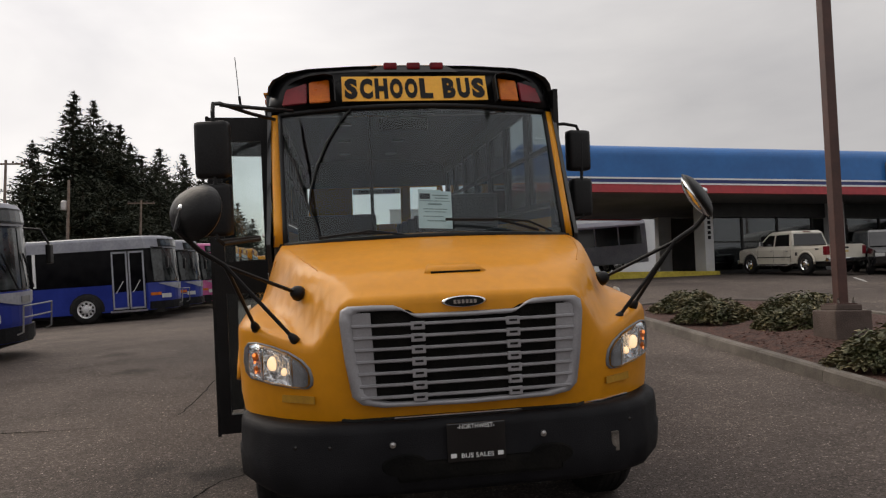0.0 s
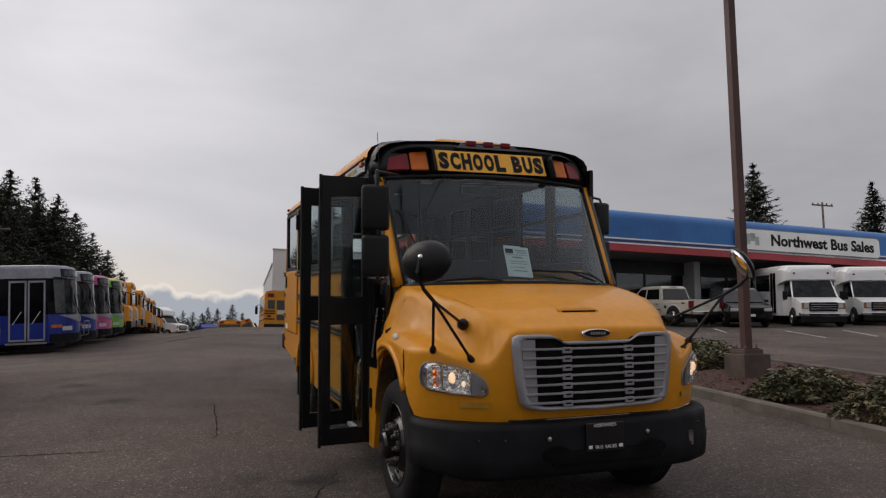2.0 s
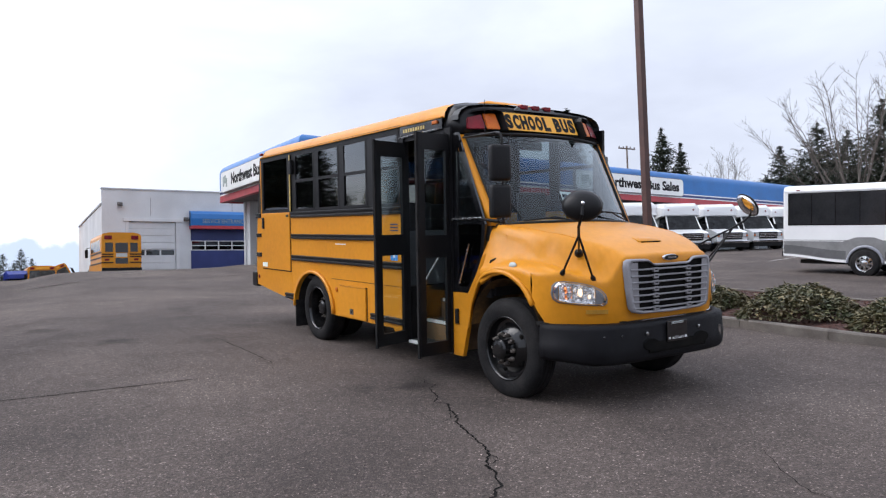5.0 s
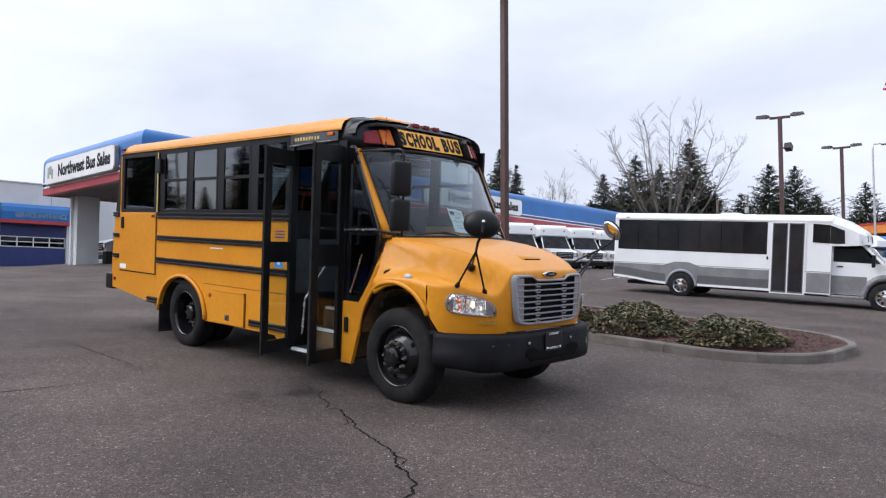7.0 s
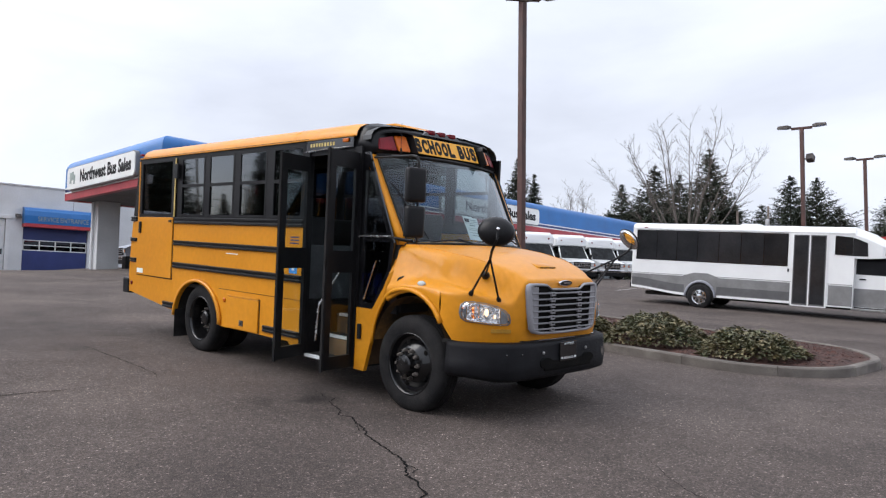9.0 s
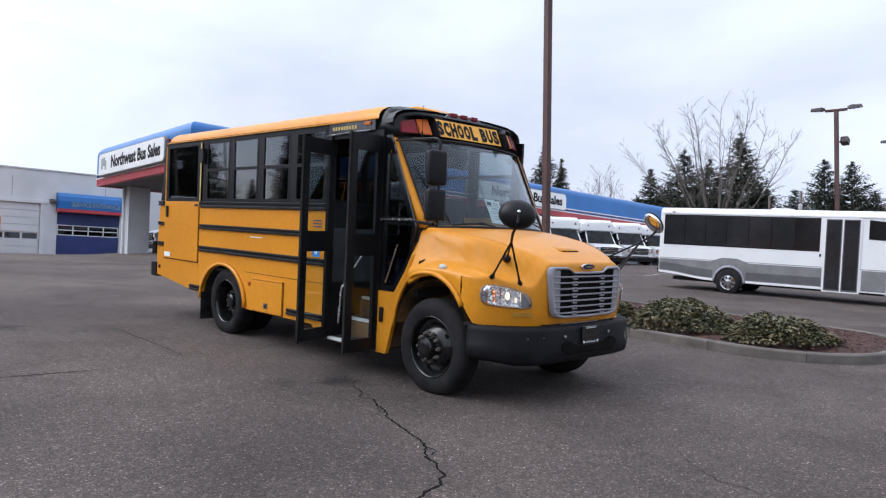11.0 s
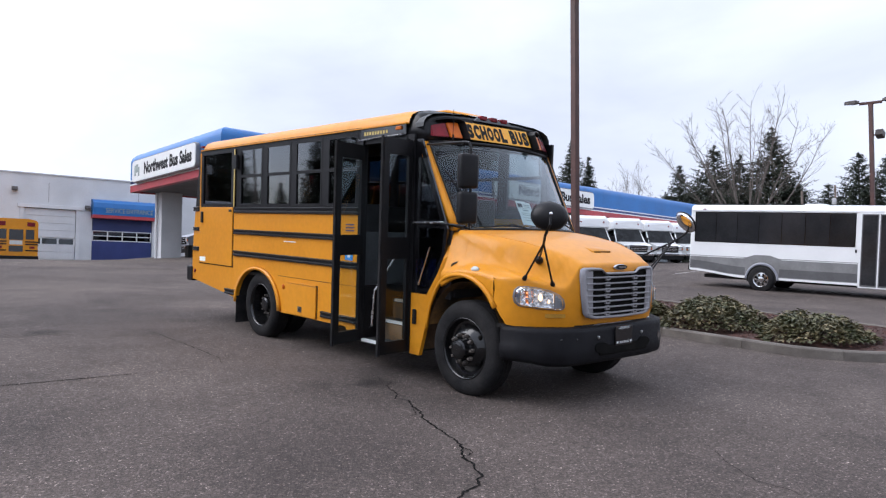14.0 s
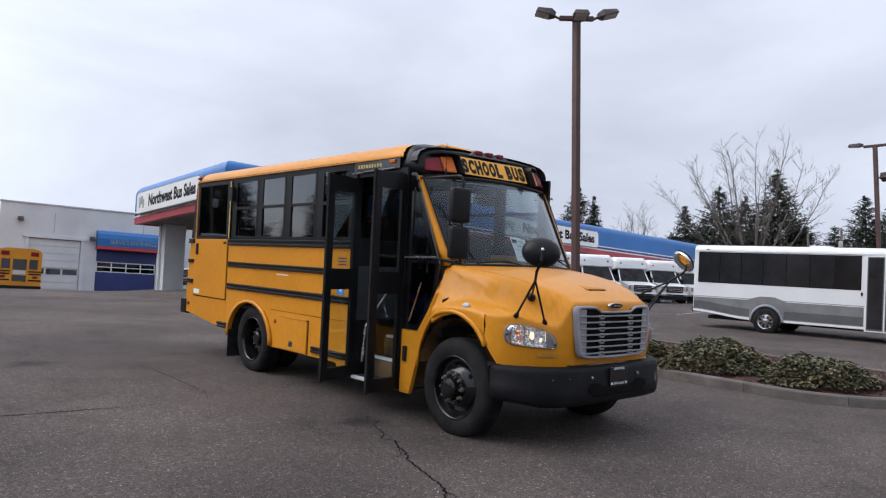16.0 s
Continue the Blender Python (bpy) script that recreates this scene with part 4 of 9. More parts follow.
for a, b in ((0.0, 1.85), (5.25, 6.35), (10.7, 24.0)):
    part("wall", box(a, b, 0, 0.3, SB, 9.15), STUCCO, shed)
part("wall", box(1.85, 5.25, 0, 0.3, 6.75, 9.15), STUCCO, shed)
part("wall", box(6.35, 10.7, 0, 0.3, 6.35, 9.15), STUCCO, shed)
part("parapet_cap", box(-0.06, 24.0, -0.06, 0.36, 9.15, 9.25), METAL_POLE, shed)
side = prism([(0.3, SB), (22.0, SB), (22.0, 8.0), (0.3, 8.05)], 0, 0.0, 0.3)
part("side_wall", side, STUCCO, shed, "plain white side wall")
part("eave_strip", box(-0.08, 0.34, 0.3, 22.0, 8.0, 8.12), METAL_POLE, shed)
part("roof", box(0.3, 24, 0.3, 22, 7.9, 8.0), SOFFIT, shed)
part("back_wall", box(0, 24, 22.0, 22.3, SB, 8.0), STUCCO, shed)
part("lintel", box(1.45, 5.65, -0.12, 0.0, 6.74, 7.0, 0.02), DOOR_WHITE, shed)
part("jamb", box(1.62, 1.86, -0.06, 0.0, SB, 6.74), DOOR_WHITE, shed)
part("jamb", box(5.24, 5.48, -0.06, 0.0, SB, 6.74), DOOR_WHITE, shed)
door = part("roller_door", box(1.87, 5.23, 0.16, 0.20, SB, 6.72), DOOR_WHITE, shed, "white sectional garage door")
for k in range(8):
    z0 = 2.56 + 0.52 * k
    if k == 3:
        for j in range(4):
            part("stile", box(1.88 + 1.08 * j, 2.0 + 1.08 * j, 0.10, 0.16, z0, z0 + 0.50), DOOR_WHITE, door)
            if j < 3:
                part("pane", box(2.0 + 1.08 * j, 2.96 + 1.08 * j, 0.12, 0.14, z0 + 0.06, z0 + 0.45), DARK_TINT, door)
    else:
        part("panel", box(1.88, 5.22, 0.09, 0.16, z0 + 0.012, z0 + 0.508, 0.008), DOOR_WHITE, door)
bay = part("service_door", box(6.36, 10.69, 0.18, 0.22, SB, 6.34), DOOR_BLUE, shed, "dark blue glazed service door")
for z0, z1 in ((SB, 4.55), (5.30, 6.34)):
    part("panel", box(6.38, 10.67, 0.10, 0.18, z0, z1, 0.01), DOOR_BLUE, bay)
for z0 in (4.56, 4.92):
    part("rail", box(6.38, 10.67, 0.08, 0.18, z0 - 0.03, z0 + 0.03), FASCIA_WHITE, bay)
    for j in range(5):
        if j < 4:
            part("pane", box(6.45 + 1.06 * j, 7.42 + 1.06 * j, 0.12, 0.14, z0 + 0.03, z0 + 0.33), DARK_TINT, bay)
for j in range(5):
    part("stile", box(6.38 + 1.055 * j, 6.45 + 1.055 * j, 0.08, 0.18, 4.53, 5.30), FASCIA_WHITE, bay)
part("rail", box(6.38, 10.67, 0.08, 0.18, 5.25, 5.31), FASCIA_WHITE, bay)
aw = [(0.0, 6.45), (-0.75, 6.45), (-0.78, 7.0), (-0.70, 7.35), (-0.45, 7.58), (0.0, 7.66)]
part("awning", prism(aw, 0, 6.25, 10.85), FASCIA_BLUE, shed, "rounded blue awning with faded lettering")
part("awning_stripe", box(6.25, 10.85, -0.76, 0.0, 6.20, 6.44), FASCIA_RED, shed, "red stripe")
for bm in words("SERVICE ENTRANCE", 0.34, Matrix.Translation((8.8, -0.79, 6.78)) @ Matrix.Rotation(radians(90), 4, "X"), 0.004, 0.0, 3.4):
    part("lettering", bm, LOGO_GREY, shed, "pale lettering")
for x, z in ((1.25, 8.0), (6.0, 6.95)):
    part("wall_lamp", loft([[(x - 0.18, -0.02, z - 0.1), (x + 0.18, -0.02, z - 0.1), (x + 0.18, -0.02, z + 0.18), (x - 0.18, -0.02, z + 0.18)], [(x - 0.15, -0.42, z - 0.16), (x + 0.15, -0.42, z - 0.16), (x + 0.15, -0.42, z - 0.02), (x - 0.15, -0.42, z - 0.02)]]), LAMP_HEAD, shed)
for x in (3.4, 9.6):
    part("wall_seam", box(x, x + 0.03, -0.004, 0.0, 7.2, 8.6), SOFFIT, shed)

# ---- the school bus: x to its left flank, y from nose to tail, z up ----
BUS = stand(0.46, 3.80, 3.8, level=lot_plane)
school_bus = thing("school_bus", BUS, "short yellow school bus with black trim, entrance door folded open", "school bus")


def bp(name, bm, material, label="", smooth=False, parent=None):
    return part(name, bm, material, parent or school_bus, label, smooth)


def slab(outline, x, thick, bm=None):
    """A flat side panel from (y, z) pairs, its outer face at x."""
    s = 1 if x > 0 else -1
    return prism(outline, 0, x, x - s * thick, 0, bm)


def arc(cy, cz, ry, rz, a0, a1, n):
    return [(cy + ry * math.cos(radians(a0 + (a1 - a0) * k / n)), cz + rz * math.sin(radians(a0 + (a1 - a0) * k / n))) for k in range(n + 1)]


def rub_rail(x, y0, y1, z0, z1):
    """A black pressed rail with two ribs along it."""
    s = 1 if x > 0 else -1
    h = z1 - z0
    prof = [(0, z0), (0.030, z0 + 0.10 * h), (0.030, z0 + 0.32 * h), (0.018, z0 + 0.42 * h), (0.018, z0 + 0.58 * h), (0.030, z0 + 0.68 * h), (0.030, z0 + 0.90 * h), (0, z1)]
    rings = [[(x + s * d * k, y, z) for d, z in prof] for y, k in ((y0, 0.3), (y0 + 0.03, 1), (y1 - 0.03, 1), (y1, 0.3))]
    return loft(rings)


REAR_ARCH = arc(6.165, 0.45, 0.71, 0.585, 0, 180, 18)
PILLARS = ((6.87, 7.03), (5.97, 6.10), (5.08, 5.22), (4.20, 4.35), (3.40, 3.48))


def bus_window(x, y0, y1, z0=2.06, z1=3.02, split=True, glass=TINT):
    s = 1 if x > 0 else -1
    bm = bmesh.new()
    xi, xo = x - s * 0.035, x + s * 0.004
    lo, hi = min(xi, xo), max(xi, xo)
    f = 0.035
    for a, b, c, d in ((y0, y1, z0, z0 + f), (y0, y1, z1 - f, z1), (y0, y0 + f, z0 + f, z1 - f), (y1 - f, y1, z0 + f, z1 - f)):
        box(lo, hi, a, b, c, d, 0, bm)
    zm = (z0 + z1) / 2 + 0.02
    if split:
        box(lo, hi, y0 + f, y1 - f, zm - 0.022, zm + 0.022, 0, bm)
    w = bp("window", bm, BLACK_TRIM)
    for a, b, dx in (((z0 + f, zm - 0.022, 0.016), (zm + 0.022, z1 - f, 0.008)) if split else ((z0 + f, z1 - f, 0.010),)):
        xg = x - s * dx
        bp("pane", box(xg - 0.002, xg + 0.002, y0 + f, y1 - f, a, b), glass, parent=w)
    return w


# lower flank of the door side
flank = [(3.40, 1.96), (3.40, 0.43), (3.55, 0.43), (5.44, 0.43)] + REAR_ARCH[::-1] + [(6.90, 0.50), (7.03, 0.52), (7.03, 1.96)]
bp("side_panel", slab(flank, -1.22, 0.03), YELLOW, "yellow side panel with a wheel arch")
bp("rear_side_panel", slab([(7.034, 0.52), (8.60, 0.70), (8.74, 0.70), (8.72, 1.30), (8.64, 1.96), (7.034, 1.96)], -1.22, 0.03), YELLOW)
bp("skirt_corner", slab([(3.42, 0.355), (3.58, 0.355), (3.66, 0.428), (3.42, 0.428)], -1.22, 0.03), YELLOW)
for z in (0.985,):
    bp("panel_seam", box(-1.2225, -1.219, 3.42, 5.50, z, z + 0.006), BLACK_TRIM)
for z0, z1 in ((1.94, 2.045), (1.585, 1.67), (1.215, 1.312)):
    bp("rub_rail", rub_rail(-1.22, 3.40, 7.03, z0, z1), BLACK_TRIM, "ribbed black rub rail")
    bp("rub_rail", rub_rail(-1.22, 8.44, 8.70, z0 + 0.02, z1), BLACK_TRIM, "ribbed black rub rail")
bp("rub_rail", rub_rail(-1.22, 3.42, 4.28, 0.485, 0.575), BLACK_TRIM, "ribbed black rub rail")
bp("rub_rail", rub_rail(-1.22, 6.92, 7.34, 0.545, 0.645), BLACK_TRIM, "ribbed black rub rail")
lip = loft([[(-1.222, y, z), (-1.262, y, z), (-1.262, 6.165 + (y - 6.165) * 1.07, 0.45 + (z - 0.45) * 1.07), (-1.222, 6.165 + (y - 6.165) * 1.09, 0.45 + (z - 0.45) * 1.09)] for y, z in REAR_ARCH])
bp("arch_flare", lip, YELLOW, "yellow wheel arch flare", True)
# a dark sheet behind the hatch stands for the shadow round its edge
bp("hatch_gap_shade", box(-1.2235, -1.2202, 4.365, 5.235, 0.44, 0.915), UNDERBODY)
hatch = bp("luggage_hatch", box(-1.246, -1.2205, 4.38, 5.22, 0.445, 0.90, 0.006), YELLOW, "yellow hatch with a small latch")
bp("latch", box(-1.252, -1.246, 4.75, 4.86, 0.50, 0.58, 0.004), HUB_STEEL, parent=hatch)
bp("latch_tongue", box(-1.257, -1.252, 4.785, 4.825, 0.515, 0.555, 0.002), UNDERBODY, parent=hatch)
bp("hinge", box(-1.252, -1.236, 4.38, 5.22, 0.905, 0.925, 0.003), YELLOW, parent=hatch)

ROOF_HALF = ((1.208, 3.075), (1.20, 3.13), (1.16, 3.19), (1.06, 3.24), (0.88, 3.272), (0.5, 3.292), (0.0, 3.30))


def roof_ring_points():
    half = [(x, 0, z) for x, z in ROOF_HALF]
    return half + [(-x, 0, z) for x, _, z in half[-2::-1]]


# window band of the door side
for a, b in PILLARS:
    bp("window_pillar", box(-1.205, -1.165, a, b, 2.062, 3.02), BLACK_TRIM, "black window pillar")
bp("window_header", box(-1.21, -1.165, 3.40, 8.45, 3.02, 3.09), BLACK_TRIM)
bp("window_sill", box(-1.205, -1.165, 3.40, 7.03, 2.045, 2.062), BLACK_TRIM)
for (b0, b1), (a0, a1) in zip(PILLARS, PILLARS[1:]):
    bus_window(-1.205, a1, b0)
# lift door at the tail
# another dark sheet draws the shadow line round the lift door
bp("door_gap", box(-1.2225, -1.2202, 7.052, 8.418, 1.012, 2.045), UNDERBODY)
lift = bp("lift_door", box(-1.240, -1.2205, 7.07, 8.40, 1.03, 2.04, 0.006), YELLOW, "wide yellow wheelchair lift door with a dark window")
lf = bmesh.new()
for a, b, c, d in ((7.06, 8.42, 2.045, 2.10), (7.06, 8.42, 2.98, 3.02), (7.06, 7.16, 2.10, 2.98), (8.30, 8.42, 2.10, 2.98)):
    box(-1.225, -1.175, a, b, c, d, 0, lf)
bp("door_frame", lf, BLACK_TRIM, parent=lift)
bp("pane", box(-1.205, -1.20, 7.16, 8.30, 2.10, 2.98), TINT, parent=lift)
for y in (7.045, 8.40):
    bp("edge_strip", box(-1.232, -1.222, y - 0.016, y + 0.016, 2.05 if y < 8 else 1.05, 3.02), GOLD_LETTER if y < 8 else YELLOW, parent=lift)
bp("door_handle", box(-1.262, -1.234, 8.24, 8.32, 1.76, 1.96, 0.01), BLACK_TRIM, parent=lift, label="black handle")
bp("latch", box(-1.25, -1.234, 7.10, 7.20, 1.96, 2.0, 0.006), BLACK_TRIM, parent=lift)
bp("lock_box", box(-1.27, -1.22, 6.90, 7.0, 2.68, 2.92, 0.012), BLACK_TRIM)
bp("label_plate", box(-1.2435, -1.2401, 8.12, 8.36, 1.06, 1.14), PAPER, parent=lift)
# tail pillar, tail wall, bumper
bp("tail_pillar", slab([(8.42, 2.05), (8.64, 2.05), (8.48, 3.06), (8.42, 3.06)], -1.212, 0.05), BLACK_TRIM)
TAIL = ((0.70, 8.74), (1.98, 8.64), (3.06, 8.46))
def tail_piece(x0, x1, z0, z1, top0=None, top1=None, mt=YELLOW, lab="", d=0.05, inset=0.0):
    t0, t1 = top0 if top0 is not None else x0, top1 if top1 is not None else x1
    q = [(x0, z0), (x1, z0), (t1, z1), (t0, z1)]
    return loft([[(x, interp(TAIL, z) - inset, z) for x, z in q], [(x, interp(TAIL, z) - inset - d, z) for x, z in q]])
tw = bmesh.new()
for args in ((-1.19, 1.19, 0.70, 1.98), (-1.19, 1.19, 1.98, 2.15, -1.175, 1.175), (-1.12, 1.12, 2.76, 3.06, -1.10, 1.10), (-1.175, -1.03, 2.15, 2.76, -1.12, -1.03), (1.03, 1.175, 2.15, 2.76, 1.03, 1.12), (-1.03, -0.42, 2.15, 2.76), (0.40, 0.56, 2.15, 2.76)):
    join(tw, tail_piece(*args))
bp("tail_wall", tw, YELLOW, "yellow tail wall with dark windows")
for x0, x1 in ((-0.42, 0.40), (0.56, 1.03)):
    bp("rear_window", tail_piece(x0, x1, 2.15, 2.76, d=0.006, inset=0.02), CLEAR)
exit_sign = bp("exit_sign", tail_piece(-0.41, 0.39, 2.66, 2.75, d=0.004, inset=0.056), CARD, "pale plate with dark lettering")
bp("lettering", letters("EMERGENCY DOOR", 0.055, Matrix.Translation((0, 8.455, 2.705)) @ Matrix.Rotation(radians(90), 4, "X"), 0.001, bold=0.003, width=0.62), SIGN_BLACK, parent=exit_sign)
inner_tail = bmesh.new()
inner_tail.faces.new([inner_tail.verts.new((x * 0.985, 8.40, z - 0.01)) for x, _, z in roof_ring_points()] + [inner_tail.verts.new((-1.18, 8.40, 2.77)), inner_tail.verts.new((1.18, 8.40, 2.77))])
bp("tail_header", inner_tail, INNER_PANEL)
bp("rear_bumper", box(-1.235, 1.235, 8.70, 8.96, 0.66, 0.94, 0.03), BLACK_TRIM, "black rear bumper")
for x in (-1.0, 1.0):
    bp("mud_flap", box(x - 0.24, x + 0.24, 6.86, 6.875, 0.10, 0.55), RUBBER)
for y, z, mt in ((3.93, 1.43, AMBER_LENS), (5.33, 0.83, AMBER_LENS), (8.60, 0.86, RED_LENS)):
    bp("side_marker", lathe([(0.035, 0), (0.035, 0.012), (0.02, 0.02)], 0, 14, Matrix.Translation((-1.22, y, z)) @ Matrix.Rotation(radians(180), 4, "Z")), mt)
bp("clearance_lamp", box(-1.225, -1.18, 8.36, 8.46, 3.12, 3.16, 0.012), RED_LENS)
bp("access_sticker", box(-1.2235, -1.2205, 3.52, 3.70, 1.33, 1.50), STICKER_BLUE, "blue sticker with a plain white figure bar")
bp("sticker_mark", box(-1.2245, -1.2236, 3.58, 3.64, 1.37, 1.46), FASCIA_WHITE)
for k, z in enumerate((1.80, 1.76, 1.72)):
    bp("decal_bar", box(-1.2235, -1.2205, 3.50, 3.70, z, z + 0.018), DOOR_BLUE)
bp("decal_bar", box(-1.2235, -1.2205, 5.0, 5.35, 1.515, 1.53), FASCIA_WHITE)

# far flank
far = [(1.98, 0.80), (2.02, 0.43), (5.44, 0.43)] + REAR_ARCH[::-1] + [(6.90, 0.50), (8.74, 0.70), (8.64, 1.96), (2.28, 1.96), (2.28, 1.30), (1.98, 1.30)]
bp("side_panel", slab(far, 1.22, 0.03), YELLOW)
for z0, z1 in ((1.94, 2.045), (1.585, 1.67), (1.215, 1.312)):
    bp("rub_rail", rub_rail(1.22, 2.3, 8.68, z0, z1), BLACK_TRIM)
FAR_PILLARS = [(8.30 - 0.88 * k, 8.42 - 0.88 * k) for k in range(8)]
for a, b in FAR_PILLARS:
    bp("window_pillar", box(1.165, 1.205, a, b, 2.062, 3.02), BLACK_TRIM, "black window pillar")
bp("window_header", box(1.165, 1.21, 2.46, 8.45, 3.02, 3.09), BLACK_TRIM)
bp("window_sill", box(1.165, 1.205, 2.28, 8.45, 2.045, 2.062), BLACK_TRIM)
for k, ((b0, b1), (a0, a1)) in enumerate(zip(FAR_PILLARS, FAR_PILLARS[1:])):
    bus_window(1.205, a1, b0, glass=HALF_TINT if k > 4 else TINT)

# roof
def roof_ring(y, k, drop):
    half = [(x * k, y, z - drop) for x, z in ROOF_HALF]
    return half + [(-x, yy, z) for x, yy, z in half[-2::-1]]
rings = [roof_ring(2.43, 0.995, 0.01), roof_ring(2.6, 1.0, 0.0), roof_ring(3.7, 1.0, 0.0)] + [roof_ring(y, 1.0, 0.0) for y in (3.72, 5.2, 6.8, 8.30)] + [roof_ring(8.42, 0.985, 0.03), roof_ring(8.50, 0.95, 0.10)]
roof = loft(rings, closed=False, caps=False)
bp("roof", roof, YELLOW, "yellow rounded roof skin", True)
for y in (3.71, 6.2):
    seam = loft([[(x * 1.001, yy, z + 0.004) for x, yy, z in roof_ring(y + d, 1.0, 0.0)] for d in (-0.012, 0.012)], closed=False, caps=False)
    bp("roof_seam", seam, YELLOW)
for s in (-1, 1):
    bp("gutter", box(min(s * 1.205, s * 1.235), max(s * 1.205, s * 1.235), 2.45, 8.42, 3.062, 3.078), YELLOW)
bp("roof_hatch", loft([[(-0.42, 2.62, 3.255), (0.42, 2.62, 3.255), (0.42, 3.15, 3.265), (-0.42, 3.15, 3.265)], [(-0.40, 2.66, 3.345), (0.40, 2.66, 3.345), (0.40, 3.11, 3.35), (-0.40, 3.11, 3.35)], [(-0.30, 2.74, 3.378), (0.30, 2.74, 3.378), (0.30, 3.04, 3.382), (-0.30, 3.04, 3.382)]]), YELLOW, "raised yellow roof hatch", True)
bp("ceiling", loft([[(x * 0.97, y, z - 0.06) for x, _, z in roof_ring(y, 1.0, 0.0)] for y in (2.2, 8.4)], closed=False, caps=False), INNER_PANEL)

# front cap with the sign and warning lamps; its face leans back
LEAN_BACK = Matrix(((1, 0, 0, 0), (0, 1, 0.48, -1.46), (0, 0, 1, 0), (0, 0, 0, 1)))


def cap_ring(y, w, top, taper, lean, low=2.865):
    pts = [(w, low), (w * (1 - 0.25 * taper), low + 0.35 * (top - low)), (w * (1 - 0.55 * taper), low + 0.58 * (top - low)), (w * (0.985 - 0.9 * taper), low + 0.75 * (top - low)), (w * (0.945 - 1.0 * taper), low + 0.865 * (top - low)), (w * (0.87 - 1.0 * taper), low + 0.925 * (top - low)), (w * 0.72, low + 0.958 * (top - low)), (w * 0.40, low + 0.985 * (top - low)), (0, top)]
    half = [(x, y + lean * (z - low), z) for x, z in pts]
    return half + [(-x, yy, z) for x, yy, z in half[-2::-1]]
def swept(bm):
    """Sweeps the cap's face back towards its corners."""
    for v in bm.verts:
        front = min(max((2.46 - v.co.y) / 0.36, 0.0), 1.0)
        v.co.y += 0.17 * (max(0.0, abs(v.co.x) - 0.5) / 0.65) ** 2 * front
    return bm


cap = swept(loft([cap_ring(2.46, 1.204, 3.272, 0.05, 0.0), cap_ring(2.30, 1.198, 3.262, 0.05, 0.08), cap_ring(2.16, 1.188, 3.244, 0.05, 0.28), cap_ring(2.07, 1.172, 3.228, 0.055, 0.42), cap_ring(2.028, 1.140, 3.205, 0.06, 0.48), cap_ring(2.012, 1.10, 3.180, 0.06, 0.48)]))
bp("front_cap", cap, CAP_BLACK, "black front cap above the windshield", True)
board = box(-0.59, 0.585, 2.082, 2.105, 2.910, 3.130, 0.004)
board.transform(LEAN_BACK)
sign_board = bp("sign_board", board, SIGN_YELLOW, "yellow reflective sign board")
for bm in block_letters("SCHOOL BUS", 0.182, 1.15, Matrix.Translation((-0.002, 2.079, 3.020)) @ Matrix.Rotation(radians(90), 4, "X"), 0.002, 0.016):
    bm.transform(LEAN_BACK)
    bp("letter", bm, SIGN_BLACK, "bold black letter", parent=sign_board)
for s in (-1, 1):
    for a, b, mt, lab in ((0.685, 0.848, AMBER_LENS, "amber warning lamp"), (0.866, 1.068, RED_LENS, "red warning lamp")):
        y0, y1 = (2.092, 2.099) if mt is AMBER_LENS else (2.099, 2.118)
        q = [(s * a, y0, 2.905), (s * b, y1, 2.905), (s * (b - (0.03 if mt is RED_LENS else 0.0)), y1 + 0.006, 3.045 if mt is RED_LENS else 3.092), (s * (a + (0.0 if mt is RED_LENS else 0.004)), y0 + 0.006, 3.086 if mt is RED_LENS else 3.105)]
        lamp = loft([q, [(x, y - 0.03, z) for x, y, z in q]])
        lamp.transform(LEAN_BACK)
        bmesh.ops.bevel(lamp, geom=lamp.edges[:], offset=0.008, segments=2, affect="EDGES")
        bp("warning_lamp", swept(lamp), mt, lab)
    rail = [(0.640, 2.885), (0.642, 3.085), (0.66, 3.118), (0.72, 3.132), (0.85, 3.130), (0.96, 3.112), (1.04, 3.07), (1.082, 3.00), (1.092, 2.885)]
    vis = loft([[(s * x, 2.10 + 0.05 * smooth((x - 0.8) / 0.3), z), (s * x, 1.985 + 0.12 * smooth((x - 0.72) / 0.33), z + 0.004), (s * (x + 0.010), 1.985 + 0.12 * smooth((x - 0.72) / 0.33), z + 0.018), (s * (x + 0.012), 2.15, z + 0.02)] for x, z in rail], closed=True, caps=True)
    vis.transform(LEAN_BACK)
    bp("lamp_visor", swept(vis), BLACK_TRIM, "black hood round the warning lamps")
bp("lamp_pad", loft([[(-0.37, 2.15, 3.17), (0.37, 2.15, 3.17), (0.37, 2.36, 3.245), (-0.37, 2.36, 3.245)], [(-0.28, 2.17, 3.222), (0.28, 2.17, 3.222), (0.28, 2.33, 3.268), (-0.28, 2.33, 3.268)]]), BLACK_GLOSS)
for x in (-0.19, 0.0, 0.19):
    bp("clearance_lamp", box(x - 0.055, x + 0.055, 2.15, 2.23, 3.196, 3.252, 0.014), RED_LENS)
for s in (-1, 1):
    bp("clearance_lamp", box(min(s * 1.20, s * 1.235), max(s * 1.20, s * 1.235), 2.55, 2.66, 3.0, 3.045, 0.010), AMBER_LENS)

# nameplate panel over the door
bp("name_panel", box(-1.215, -1.19, 2.47, 3.42, 2.93, 3.062, 0.004), BLACK_GLOSS, "black panel with worn gold bars")
for k in range(9):
    bp("name_bar", box(-1.2175, -1.2155, 2.84 + 0.058 * k, 2.875 + 0.058 * k, 2.975, 3.02), GOLD_LETTER)

